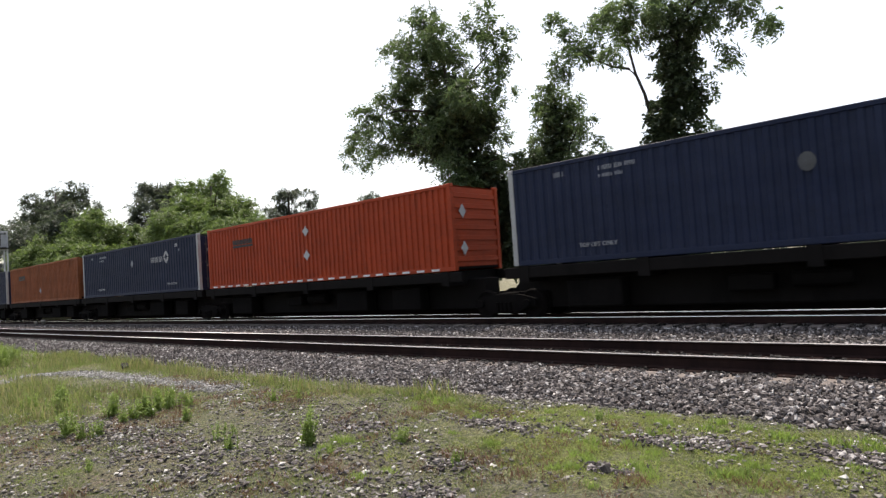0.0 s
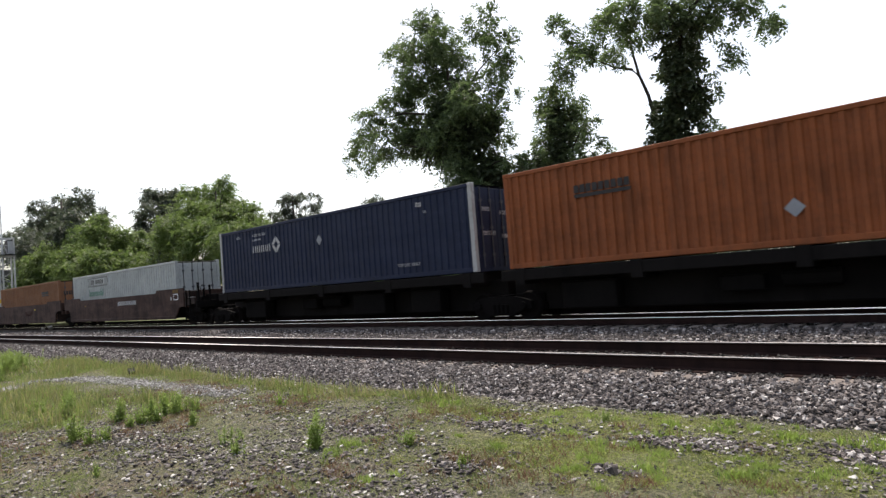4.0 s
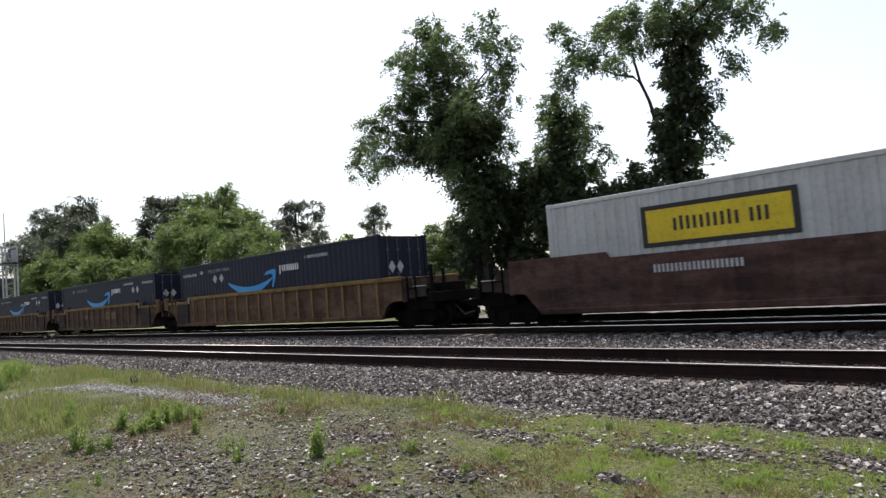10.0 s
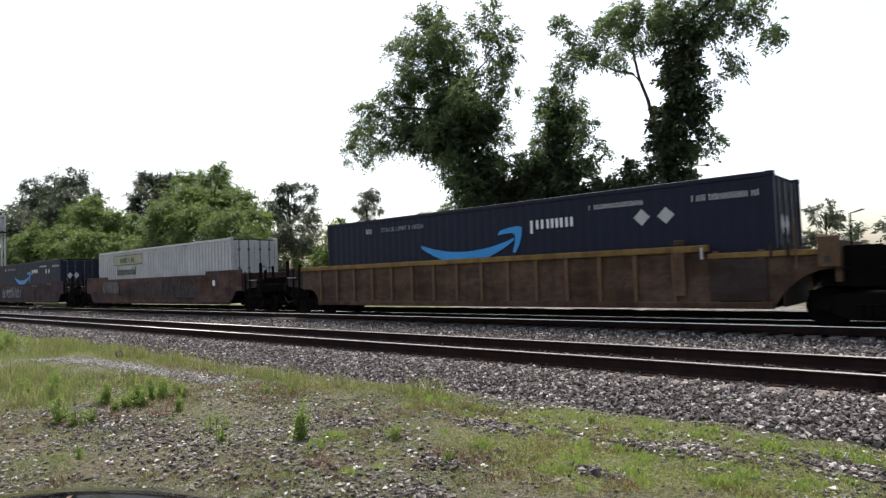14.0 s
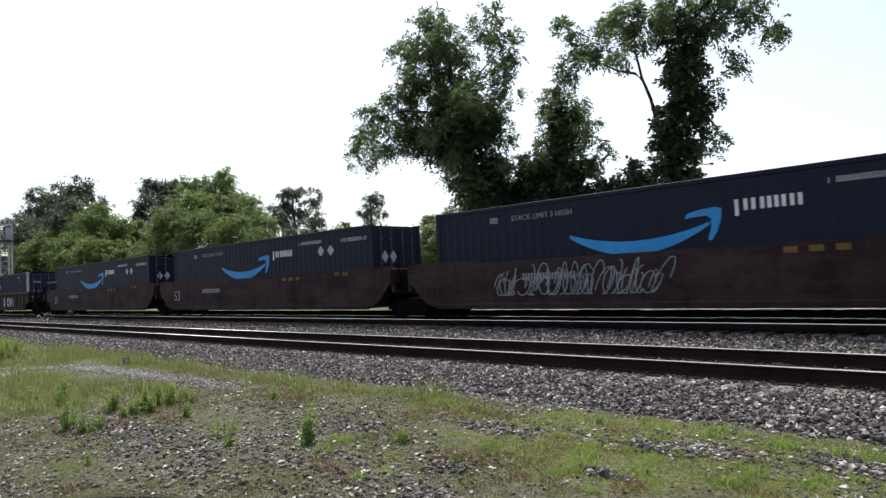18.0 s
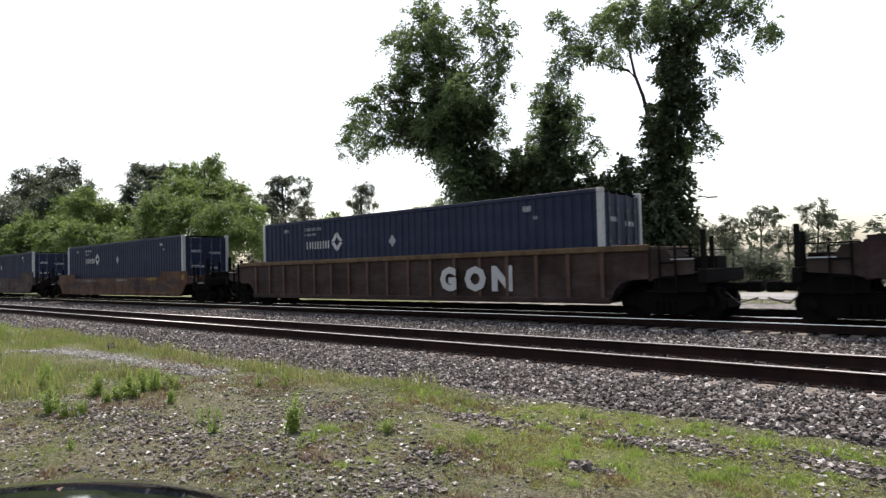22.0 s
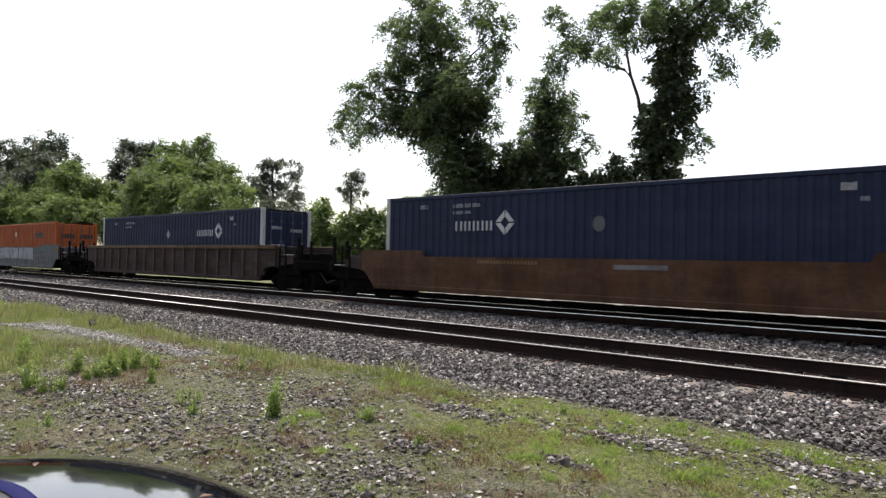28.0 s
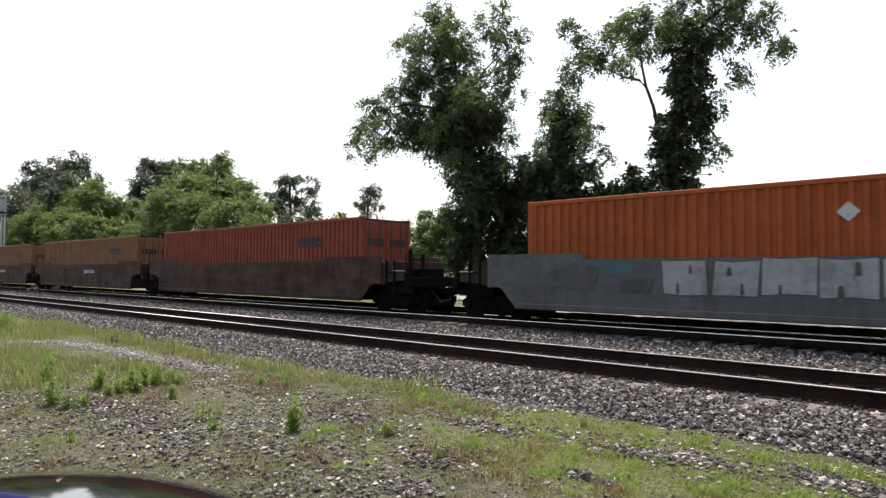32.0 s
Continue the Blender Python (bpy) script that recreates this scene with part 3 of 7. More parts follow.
def gravel_bank():
    """The bank's flat top: pale gravel, weedy further down the line."""
    for name, x0, x1, stops, label in (("gravel_bank", -17.5, 60, ((0.38, (0.06, 0.056, 0.05)), (0.5, (0.2, 0.19, 0.18)), (0.66, (0.5, 0.48, 0.46))), "pale gravel top of a low bank behind the far track"),
                                       ("weedy_bank", -140, -17.5, ((0.35, (0.06, 0.07, 0.03)), (0.52, (0.15, 0.17, 0.07)), (0.7, (0.34, 0.33, 0.26))), "weedy gravel top of a low bank behind the far track")):
        m, t, b = material(name.replace("_", " "), 0.95)
        t.links.new(ramp(t, noise_at(t, 2.2, 10, rough=0.85), stops), b.inputs["Base Color"])
        bump(t, b, noise_at(t, 20, 8, rough=0.78), 1.0, 0.05)
        rng = random.Random(13)
        rings = [[(x, bank_edge(x) + 0.03, -0.4), (x, bank_edge(x) + 0.03, 0.05 + rng.uniform(-0.016, 0.022)), (x, 20.6, 0.06), (x, 22.5, 0.04), (x, 25.5, -0.24), (x, 26.5, -0.5)] for x in np.linspace(x0, x1, int((x1 - x0) * 3))]
        tagged(part(name, Build().loft(rings), m), label, "ground", kind="structure")


gravel_bank()


def far_road():
    """A grey road beyond the trees."""
    m, t, b = material("worn grey road", 0.9)
    t.links.new(ramp(t, noise_at(t, 0.8, 8, (0.3, 1, 1)), ((0.35, (0.2, 0.2, 0.2)), (0.65, (0.29, 0.29, 0.285)))), b.inputs["Base Color"])
    tagged(part("road", Build().loft([[(x, 30.4, -0.5), (x, 30.4, -0.27), (x, 33.5, -0.2), (x, 36.8, -0.27), (x, 36.8, -0.5)] for x in np.linspace(-90, 90, 40)]), m), "worn grey road beyond the tracks", "road", kind="structure")


far_road()


# ---- near ground: gravel, grass and weeds ----
def patch_value(x, y, s=0.8, seed=9):
    return fbm(x, y, s, seed) + 0.5 * fbm(x, y, s * 2.7, seed + 1)


def soil_z(x, y):
    near = np.clip(1 - np.hypot(x + 5, y - 4) / 25, 0, 1)
    return ground_height(x, y) + near * (0.05 * fbm(x, y, 0.7) + 0.022 * fbm(x, y, 2.6, 2))


def near_ground():
    rng = np.random.default_rng(11)
    n = 130000
    x, y = rng.uniform(-13, 0.6, n), rng.uniform(1.4, 7.0, n)
    keep = 0.42 + 0.8 * patch_value(x, y, 1.1) - 0.25 * moss_at(x, y) - 0.4 * sward_at(x, y) > rng.uniform(0.0, 1.25, n)
    x, y = x[keep], y[keep]
    s = 0.012 + 0.055 * rng.uniform(size=len(x)) ** 3.0
    tagged(new("gravel", chips("gravel", np.stack([x, y, soil_z(x, y) + s * 0.2], -1), s, M_PALE, 12, 0.55)), "scattered grey and pale pebbles among the weeds", "gravel", kind="stuff")
    # a pale trail of spilt gravel
    k = 5000
    u = rng.uniform(size=k) ** 1.7
    knots = (0, 0.12, 0.25, 0.5, 0.75, 1)
    tx = np.interp(u, knots, (-16.8, -17.6, -16.6, -14.4, -12.1, -10.0)) + rng.normal(size=k) * 0.1
    ty = np.interp(u, knots, (3.65, 4.5, 5.3, 5.45, 5.5, 5.65)) + rng.normal(size=k) * (0.13 + 0.06 * u)
    s = rng.uniform(0.025, 0.055, k)
    tagged(new("gravel_trail", chips("gravel_trail", np.stack([tx, ty, soil_z(tx, ty) + 0.012 + s * 0.2], -1), s, M_SPILT, 13)), "pale spilt gravel in a thin trail over the grass", "gravel", kind="stuff")
    # bare patches of grey gravel
    px, py, ps = [], [], []
    for cx, cy, ax, ay, m in ((-4.37, 5.6, 0.3, 0.11, 330), (-3.98, 4.35, 0.16, 0.1, 190), (-2.55, 5.76, 0.22, 0.09, 240), (-2.08, 5.88, 0.2, 0.1, 240), (-2.58, 4.82, 0.14, 0.08, 150), (-1.03, 5.98, 0.18, 0.12, 260), (-0.58, 6.03, 0.22, 0.14, 320), (-3.6, 3.67, 0.15, 0.08, 150), (-5.8, 4.9, 0.35, 0.13, 300), (-6.6, 3.1, 1.1, 0.35, 700), (-8.4, 3.3, 0.8, 0.3, 400), (-4.6, 3.3, 0.9, 0.4, 500)):
        px.append(cx + rng.normal(size=m) * ax), py.append(cy + rng.normal(size=m) * ay), ps.append(0.022 + 0.05 * rng.uniform(size=m) ** 2)
    px, py, ps = np.concatenate(px), np.concatenate(py), np.concatenate(ps)
    tagged(new("bare_gravel", chips("bare_gravel", np.stack([px, py, soil_z(px, py) + ps * 0.3], -1), ps, M_STONE, 17)), "bare patches of grey-brown gravel among the grass", "gravel", kind="stuff")
    # short grass, thin over the gravel
    n = 330000
    x, y = rng.uniform(-20, 0.8, n), rng.uniform(1.2, 7.25, n)
    v = patch_value(x, y, 0.8, 9) + 0.3 * fbm(x, y, 5.0, 12)
    sw, ms = sward_at(x, y), moss_at(x, y)
    keep = (0.42 + 0.8 * v + 0.5 * sw + 0.35 * ms - 0.3 * bare_at(x, y) > rng.uniform(0, 1.1, n)) & (y < toe(x) + 0.12 + rng.normal(size=n) * 0.1)
    x, y, sw = x[keep], y[keep], sw[keep]
    h = 0.006 + 0.026 * rng.uniform(size=len(x)) ** 1.6 * (1 + 1.8 * sw)
    tagged(new("grass", tufts("grass", np.stack([x, y, soil_z(x, y) - 0.003], -1), h, h * 0.3 + 0.005, 0.9, M_GRASS, 14)), "short patchy green grass", "grass", kind="stuff")
    # bright moss cushions
    n = 300000
    x, y = rng.uniform(-10, 0.8, n), rng.uniform(3.6, 7.2, n)
    keep = (moss_at(x, y) + 0.8 * patch_value(x, y, 1.6, 41) + 0.5 * fbm(x, y, 7.0, 44) > rng.uniform(0.4, 1.4, n)) & (y < toe(x) + 0.15 + rng.normal(size=n) * 0.12)
    x, y = x[keep], y[keep]
    h = 0.004 + 0.018 * rng.uniform(size=len(x)) ** 1.5
    tagged(new("moss", tufts("moss", np.stack([x, y, soil_z(x, y) - 0.002], -1), h, h * 0.5 + 0.006, 1.2, M_MOSS, 34)), "low yellow-green moss between the stones", "moss", kind="stuff")
    # tall thin grass stems
    n = 4200
    cx, cy = rng.uniform(-22, -4.5, n), rng.uniform(1.6, 7.0, n)
    keep = sward_at(cx, cy) * (1 + 0.8 * patch_value(cx, cy, 1.1, 51)) > rng.uniform(0.25, 1.3, n)
    cx, cy = np.repeat(cx[keep], 18), np.repeat(cy[keep], 18)
    x, y = cx + rng.normal(size=len(cx)) * 0.09, cy + rng.normal(size=len(cx)) * 0.09
    h = 0.05 + 0.24 * rng.uniform(size=len(x)) ** 1.5
    for name, half, mat, seed, label in (("tall_grass", 0, M_GRASS, 61, "thin upright green grass stems"), ("tall_dry_grass", 1, M_STRAW, 62, "thin upright straw-coloured grass stems")):
        k = rng.uniform(size=len(x)) < 0.55 if half == 0 else ~k
        tagged(new(name, blades(name, np.stack([x[k], y[k], soil_z(x[k], y[k]) - 0.005], -1), h[k], h[k] * 0.04 + 0.004, 0.55, mat, seed)), label, "grass", kind="stuff")
    n = 26000
    x, y = rng.uniform(-48, -19, n), rng.uniform(1.0, 7.4, n)
    keep = patch_value(x, y, 0.5, 9) + 0.5 * np.exp(-((y - 6.2) / 0.5) ** 2) > rng.uniform(-0.5, 0.5, n)
    x, y = x[keep], y[keep]
    h = rng.uniform(0.03, 0.14, len(x))
    tagged(new("far_grass", tufts("far_grass", np.stack([x, y, soil_z(x, y) - 0.01], -1), h, h * 0.3 + 0.01, 0.9, M_GRASS, 24)), "rough green grass down the trackside", "grass", kind="stuff")
    # withered brown weeds lying in clumps
    n = 2400
    cx, cy = rng.uniform(-13, 0.5, n), rng.uniform(1.6, 6.2, n)
    keep = patch_value(cx, cy, 0.9, 33) > rng.uniform(0.0, 0.6, n)
    cx, cy = np.repeat(cx[keep], 22), np.repeat(cy[keep], 22)
    x, y = cx + rng.normal(size=len(cx)) * 0.07, cy + rng.normal(size=len(cx)) * 0.05
    h = rng.uniform(0.02, 0.07, len(x))
    tagged(new("withered_weeds", blades("withered_weeds", np.stack([x, y, soil_z(x, y) - 0.004], -1), h, h * 0.1 + 0.002, 1.4, M_WITHERED, 19)), "withered red-brown weeds lying on the soil", "weed", kind="stuff")
    # taller tufts
    n = 5200
    cx, cy = rng.uniform(-19, 0.8, n), rng.uniform(1.6, 6.9, n)
    keep = patch_value(cx, cy, 0.8, 9) > rng.uniform(-0.1, 0.6, n)
    cx, cy = cx[keep], cy[keep]
    x, y = np.repeat(cx, 14) + rng.normal(size=len(cx) * 14) * 0.035, np.repeat(cy, 14) + rng.normal(size=len(cx) * 14) * 0.035
    h = rng.uniform(0.02, 0.065, len(x)) * (0.7 + 1.1 * sward_at(x, y))
    tagged(new("grass_tufts", blades("grass_tufts", np.stack([x, y, soil_z(x, y) - 0.005], -1), h, h * 0.1 + 0.002, 1.0, M_GRASS, 18)), "taller tufts of olive green grass", "grass", kind="stuff")
    # fresh green clumps standing clear of the moss
    cx, cy = rng.uniform(-7.5, 0.6, 260), rng.uniform(3.4, 6.8, 260)
    keep = moss_at(cx, cy) + 0.9 * patch_value(cx, cy, 1.3, 71) > rng.uniform(0.1, 1.1, 260)
    cx = np.concatenate([cx[keep], (-6.47, -5.0, -5.4, -3.0, -3.48, -2.38, -1.15, -1.8, -1.55)])
    cy = np.concatenate([cy[keep], (6.5, 4.78, 4.05, 6.65, 3.25, 5.2, 5.5, 5.54, 6.28)])
    big = np.repeat(rng.uniform(0.45, 1.0, len(cx)), 70)
    cx, cy = np.repeat(cx, 70), np.repeat(cy, 70)
    x, y = cx + rng.normal(size=len(cx)) * 0.075 * big, cy + rng.normal(size=len(cx)) * 0.05 * big
    h = rng.uniform(0.025, 0.1, len(x)) * big
    tagged(new("green_clumps", blades("green_clumps", np.stack([x, y, soil_z(x, y) - 0.004], -1), h, h * 0.1 + 0.003, 0.8, M_WEED, 73)), "fresh green clumps of low weeds", "weed", kind="stuff")
    n = 130000
    x, y = rng.uniform(-18, 0.8, n), rng.uniform(0.6, 6.8, n)
    keep = patch_value(x, y, 0.6, 21) + 0.7 * sward_at(x, y) > rng.uniform(-0.1, 0.9, n)
    x, y = x[keep], y[keep]
    h = 0.012 + 0.07 * rng.uniform(size=len(x)) ** 2 * (0.6 + 1.2 * sward_at(x, y))
    tagged(new("dry_grass", tufts("dry_grass", np.stack([x, y, soil_z(x, y) - 0.004], -1), h, h * 0.06 + 0.004, 1.1, M_STRAW, 15)), "dry straw-coloured grass", "grass", kind="stuff")
    # the verge behind the far track
    n = 9000
    x, y = rng.uniform(-110, 10, n), rng.uniform(26.2, 33, n)
    h = rng.uniform(0.05, 0.16, n)
    tagged(new("verge_grass", blades("verge_grass", np.stack([x, y, ground_height(x, y) - 0.02], -1), h, h * 0.25, 0.7, M_GRASS, 16)), "sunlit rough grass behind the tracks", "grass", kind="stuff")


near_ground()


def weed(x, y, height, spread, stems, seed, label):
    rng = np.random.default_rng(seed)
    z = float(ground_height(x, y))
    w = thing("weed", label, "weed", pose(x, y, z), "weeds on the ground")
    base, tops = [], []
    for _ in range(stems):
        a, d = rng.uniform(0, 6.28), abs(rng.normal()) * spread
        p = Vector((math.cos(a) * d, math.sin(a) * d, -0.01))
        q = p + Vector((rng.normal() * 0.12 * height, rng.normal() * 0.12 * height, height * rng.uniform(0.55, 1.0)))
        part("stem", Build().tube([p, p.lerp(q, 0.5) + Vector((rng.normal() * 0.01, 0, 0)), q], [0.006, 0.005, 0.002], 5), M_WEED, w)
        base.append(p), tops.append(q)
    v, f = [], []
    for p, q in zip(base, tops):
        for k in range(int(16 + 40 * height)):
            u = rng.uniform(0.05, 1.0)
            c = p.lerp(q, u)
            a = rng.uniform(0, 6.28)
            ln = min(0.075, height * rng.uniform(0.14, 0.3)) * (1.25 - 0.6 * u)
            d = Vector((math.cos(a), math.sin(a), rng.uniform(0.3, 1.3))).normalized()
            s = d.cross(Vector((0, 0, 1))).normalized() * ln * 0.17
            i = len(v)
            v += [c, c + d * ln * 0.5 + s, c + d * ln - Vector((0, 0, ln * 0.2)), c + d * ln * 0.5 - s]
            f += [(i, i + 1, i + 2), (i, i + 2, i + 3)]
    part("foliage", big_mesh("foliage", np.array([tuple(p) for p in v]), np.array(f), M_WEED), M_WEED, w)
    return w


# x, y and height
WEEDS = ((-12.02, 3.58, 0.33), (-9.08, 2.76, 0.35), (-8.71, 2.85, 0.21), (-8.69, 3.0, 0.19), (-9.49, 3.9, 0.29), (-9.6, 4.19, 0.33), (-9.69, 4.43, 0.25), (-9.38, 4.55, 0.22), (-8.41, 4.01, 0.19), (-9.9, 3.62, 0.33), (-9.33, 3.7, 0.26), (-7.04, 3.8, 0.17), (-6.39, 3.53, 0.17), (-8.25, 5.29, 0.18), (-5.73, 4.05, 0.38), (-5.23, 3.92, 0.15), (-4.8, 4.6, 0.19), (-21.03, 4.81, 0.5), (-22.12, 5.39, 0.5), (-18.94, 4.15, 0.5), (-6.99, 2.3, 0.15), (-9.26, 3.89, 0.26), (-9.58, 4.31, 0.3), (-11.22, 3.29, 0.3), (-11.42, 3.45, 0.37), (-9.22, 2.87, 0.23), (-8.04, 5.61, 0.15), (-12.13, 3.16, 0.26), (-9.2, 3.52, 0.18))
for k, (x, y, hh) in enumerate(WEEDS + ((-22.5, 5.3, 0.5), (-24.5, 5.6, 0.5), (-21.0, 4.6, 0.35), (-3.4, 6.3, 0.12), (-2.3, 5.6, 0.09), (-3.9, 4.4, 0.1), (-1.6, 5.2, 0.08))):
    weed(x, y, hh * 1.2, 0.045 + 0.012 * (k % 4) + (0.2 if x < -20 else 0), 6 + k % 5 + (12 if x < -20 else 0), 40 + k, "leafy bright green weed clump in gravelly soil" if hh > 0.2 else "low green weed among moss and gravel")


def small_rock(name, x, y, size, mat, label, seed, z=None):
    me = stones(name, np.array([(0.0, 0.0, 0.0)]), np.array([size]), mat, seed)
    lift = -min(v.co.z for v in me.vertices)
    ob = new(name, me)
    ob.matrix_basis = pose(x, y, (float(ground_height(x, y)) if z is None else z) + lift - 0.015)
    return tagged(ob, label, "rock")


small_rock("rock", -15.62, 6.05, 0.17, M_OILY, "dark lump of rock in the grass by the ballast", 3)
small_rock("rock", -2.56, 4.74, 0.09, M_OILY, "dark stone in the mossy ground", 8)
small_rock("rock", -54.0, 15.2, 0.3, M_PALE, "pale stone block between the tracks", 9, -0.23)
small_rock("rock", -55.3, 15.1, 0.26, M_PALE, "pale stone block between the tracks", 19, -0.23)


# ---- trees ----
def tree(name, label, base, trunk, lobes, per, size, mat, seed, reach=2, ivy=None, radius=0.35, sprays=()):
    rng = random.Random(seed)
    t = thing(name, label, "tree", pose(*base))
    off = Vector(base)
    pts = [Vector(p) - off for p in trunk]
    n = len(pts)
    part("trunk", Build().tube(pts, [radius * (1 - 0.75 * i / (n - 1)) * (1.25 if i == 0 else 1) for i in range(n)], 9), M_BARK, t, smooth=True)
    for x, y, z, r in lobes[::reach]:
        q = Vector((x, y, z)) - off
        low = [p for p in pts if p.z < q.z - 0.3] or [pts[-2]]
        p = min(low, key=lambda s: (s - q).length)
        if abs(q.x - p.x) > 5.5:
            continue
        m = p.lerp(q, 0.55) + Vector((rng.uniform(-0.4, 0.4), rng.uniform(-0.4, 0.4), rng.uniform(0.1, 0.6))) * min(1.0, r)
        ln = (q - p).length
        part("limb", Build().tube([p, m, q], [0.02 + 0.011 * ln, 0.014 + 0.007 * ln, 0.01], 6), M_BARK, t, smooth=True)
    rel = [(x - off.x, y - off.y, z - off.z, r) for x, y, z, r in list(lobes) + list(sprays)]
    part("crown", leaves("crown", rel, per, size, mat, seed), mat, t)
    if ivy:
        part("vines", leaves("vines", [(x - off.x, y - off.y, z - off.z, r) for x, y, z, r in ivy], per * 1.45, size * 0.95, M_IVY, seed + 1, 0.15, 1.0, 0.36), M_IVY, t, "dense dark vines over the trunk")
    return t


# lobes of the crowns: x, y, z, radius
T1 = [(-25.5, 28.2, 16.0, 1.58), (-28.4, 28.8, 16.2, 0.97), (-23.2, 27.2, 15.4, 1.05), (-26.3, 28.0, 14.2, 1.58), (-24.3, 29.6, 14.3, 1.67), (-26.4, 29.6, 12.7, 1.85), (-20.6, 26.5, 11.1, 1.5), (-27.3, 26.8, 12.1, 1.32), (-28.7, 26.2, 11.6, 0.88), (-31.1, 27.8, 10.8, 0.97), (-27.2, 26.1, 10.0, 1.23), (-32.4, 27.8, 10.1, 0.7), (-27.7, 28.6, 10.8, 1.58), (-23.1, 27.1, 9.5, 1.67)]
T1 += [(-21.8, 28.7, 9.8, 1.32), (-20.3, 28.4, 10.7, 0.62), (-22.0, 26.1, 7.3, 1.06), (-21.7, 28.2, 7.4, 1.23), (-29.6, 27.0, 9.3, 0.62), (-20.7, 27.7, 15.3, 0.88), (-18.9, 27.1, 13.7, 0.97), (-20.5, 28.8, 13.1, 0.7), (-19.4, 27.8, 11.6, 0.62), (-19.3, 26.6, 15.4, 0.44), (-24.9, 28.2, 17.2, 0.88), (-20.8, 29.1, 9.3, 0.62), (-18.9, 27.2, 7.6, 0.62), (-21.4, 26.9, 5.8, 1.41)]
T2 = [(-17.5, 29.2, 10.5, 0.88), (-16.7, 29.6, 10.1, 0.97), (-17.4, 28.4, 9.3, 0.62), (-15.8, 29.0, 8.8, 0.7), (-17.5, 30.2, 8.7, 0.97), (-18.7, 30.2, 8.3, 0.7), (-14.7, 27.9, 7.3, 0.7), (-13.9, 28.1, 7.1, 0.35), (-17.8, 27.7, 7.3, 0.79), (-16.5, 28.8, 7.3, 0.7), (-14.7, 27.6, 8.7, 0.44), (-17.5, 28.9, 6.4, 1.06), (-16.0, 29.4, 5.9, 1.14)]
T3A = [(-16.1, 28.2, 13.7, 0.79), (-15.3, 28.8, 12.9, 0.88), (-15.1, 27.2, 11.5, 0.79), (-16.2, 28.0, 11.1, 0.62), (-14.8, 29.6, 12.4, 0.7), (-13.9, 29.6, 13.3, 0.97), (-11.7, 26.5, 12.6, 0.88), (-11.4, 26.8, 11.7, 0.7), (-12.7, 26.2, 12.6, 0.44), (-12.7, 27.8, 11.5, 0.62), (-10.5, 26.1, 12.4, 0.79)]
T3B = [(-10.05, 27.8, 12.9, 0.85), (-9.4, 28.2, 13.3, 0.95), (-9.0, 27.8, 12.1, 0.7), (-10.5, 27.6, 12.0, 0.7), (-8.4, 27.8, 11.5, 0.42), (-8.4, 28.2, 12.2, 0.55), (-7.8, 27.5, 10.5, 0.4), (-7.0, 27.8, 11.4, 0.55), (-6.4, 28.1, 11.1, 0.5), (-6.1, 27.6, 10.7, 0.38), (-7.6, 28.0, 9.75, 0.38), (-8.2, 27.8, 9.3, 0.3), (-6.6, 27.4, 11.8, 0.55), (-7.5, 27.8, 12.6, 0.7), (-8.3, 28.0, 13.4, 0.9), (-8.85, 27.8, 8.75, 0.4), (-8.8, 27.8, 7.0, 0.45), (-9.2, 27.8, 6.3, 0.6)]
L1 = [(-125.4, 34.6, 19.1, 1.9), (-126.5, 35.5, 16.2, 2.6), (-119.9, 36.5, 19.6, 1.7), (-117.0, 35.5, 16.6, 2.3), (-96.4, 31.5, 16.4, 1.9), (-98.9, 34.1, 14.4, 2.2), (-106, 33.5, 16.0, 1.7), (-109, 34, 13.6, 2.7), (-146.3, 38.7, 17.3, 2.6), (-141, 38, 14, 3.2), (-134.1, 38.8, 17.6, 2.3), (-132, 38, 14, 3.4), (-92.8, 29.5, 12.2, 3.0), (-121.6, 30.5, 11.8, 3.34), (-104.5, 28.6, 9.5, 4.14), (-107.7, 33.3, 10.6, 3.7)]
L2 = [(-96.4, 28.4, 8.8, 2.82), (-89.4, 29.7, 9.7, 2.82), (-75.4, 26.3, 9.9, 1.9), (-74.0, 27.3, 8.6, 2.0), (-75.6, 31.1, 8.5, 1.5), (-82.5, 31.2, 7.7, 2.82), (-79.2, 25.0, 6.2, 2.82), (-94.0, 25.7, 6.5, 3.08), (-70.7, 24.4, 5.1, 2.73), (-68.6, 27.5, 4.8, 2.38), (-93.7, 24.2, 4.3, 2.64), (-92.2, 27.7, 4.1, 3.08)]
L3 = [(-97, 43.5, 11.0, 2.6), (-92, 42.0, 11.5, 2.2), (-88, 41, 9.0, 2.4), (-105.4, 46.5, 17.9, 2.9), (-103.6, 48.1, 18.2, 2.38), (-101.9, 43.9, 14.6, 3.08), (-100.8, 46.1, 13.6, 3.34), (-111.7, 49.9, 11.8, 3.43), (-119.1, 50.0, 10.4, 3.78), (-91.1, 42.3, 7.4, 3.52)]
L4 = [(-72.0, 36.5, 13.3, 2.2), (-69.5, 38.1, 13.0, 2.2), (-68.4, 33.9, 10.4, 2.9), (-66.2, 36.1, 10.2, 2.99), (-67.8, 39.9, 11.2, 2.29), (-65.5, 40.0, 9.5, 1.76), (-62.9, 32.3, 7.3, 3.17), (-57.5, 33.1, 6.8, 2.64), (-49.8, 31.5, 6.9, 1.14), (-63.0, 35.4, 13.7, 0.97), (-67.2, 31.3, 8.3, 2.73), (-66.7, 37.5, 5.0, 2.64), (-54.6, 33.8, 5.4, 1.94)]
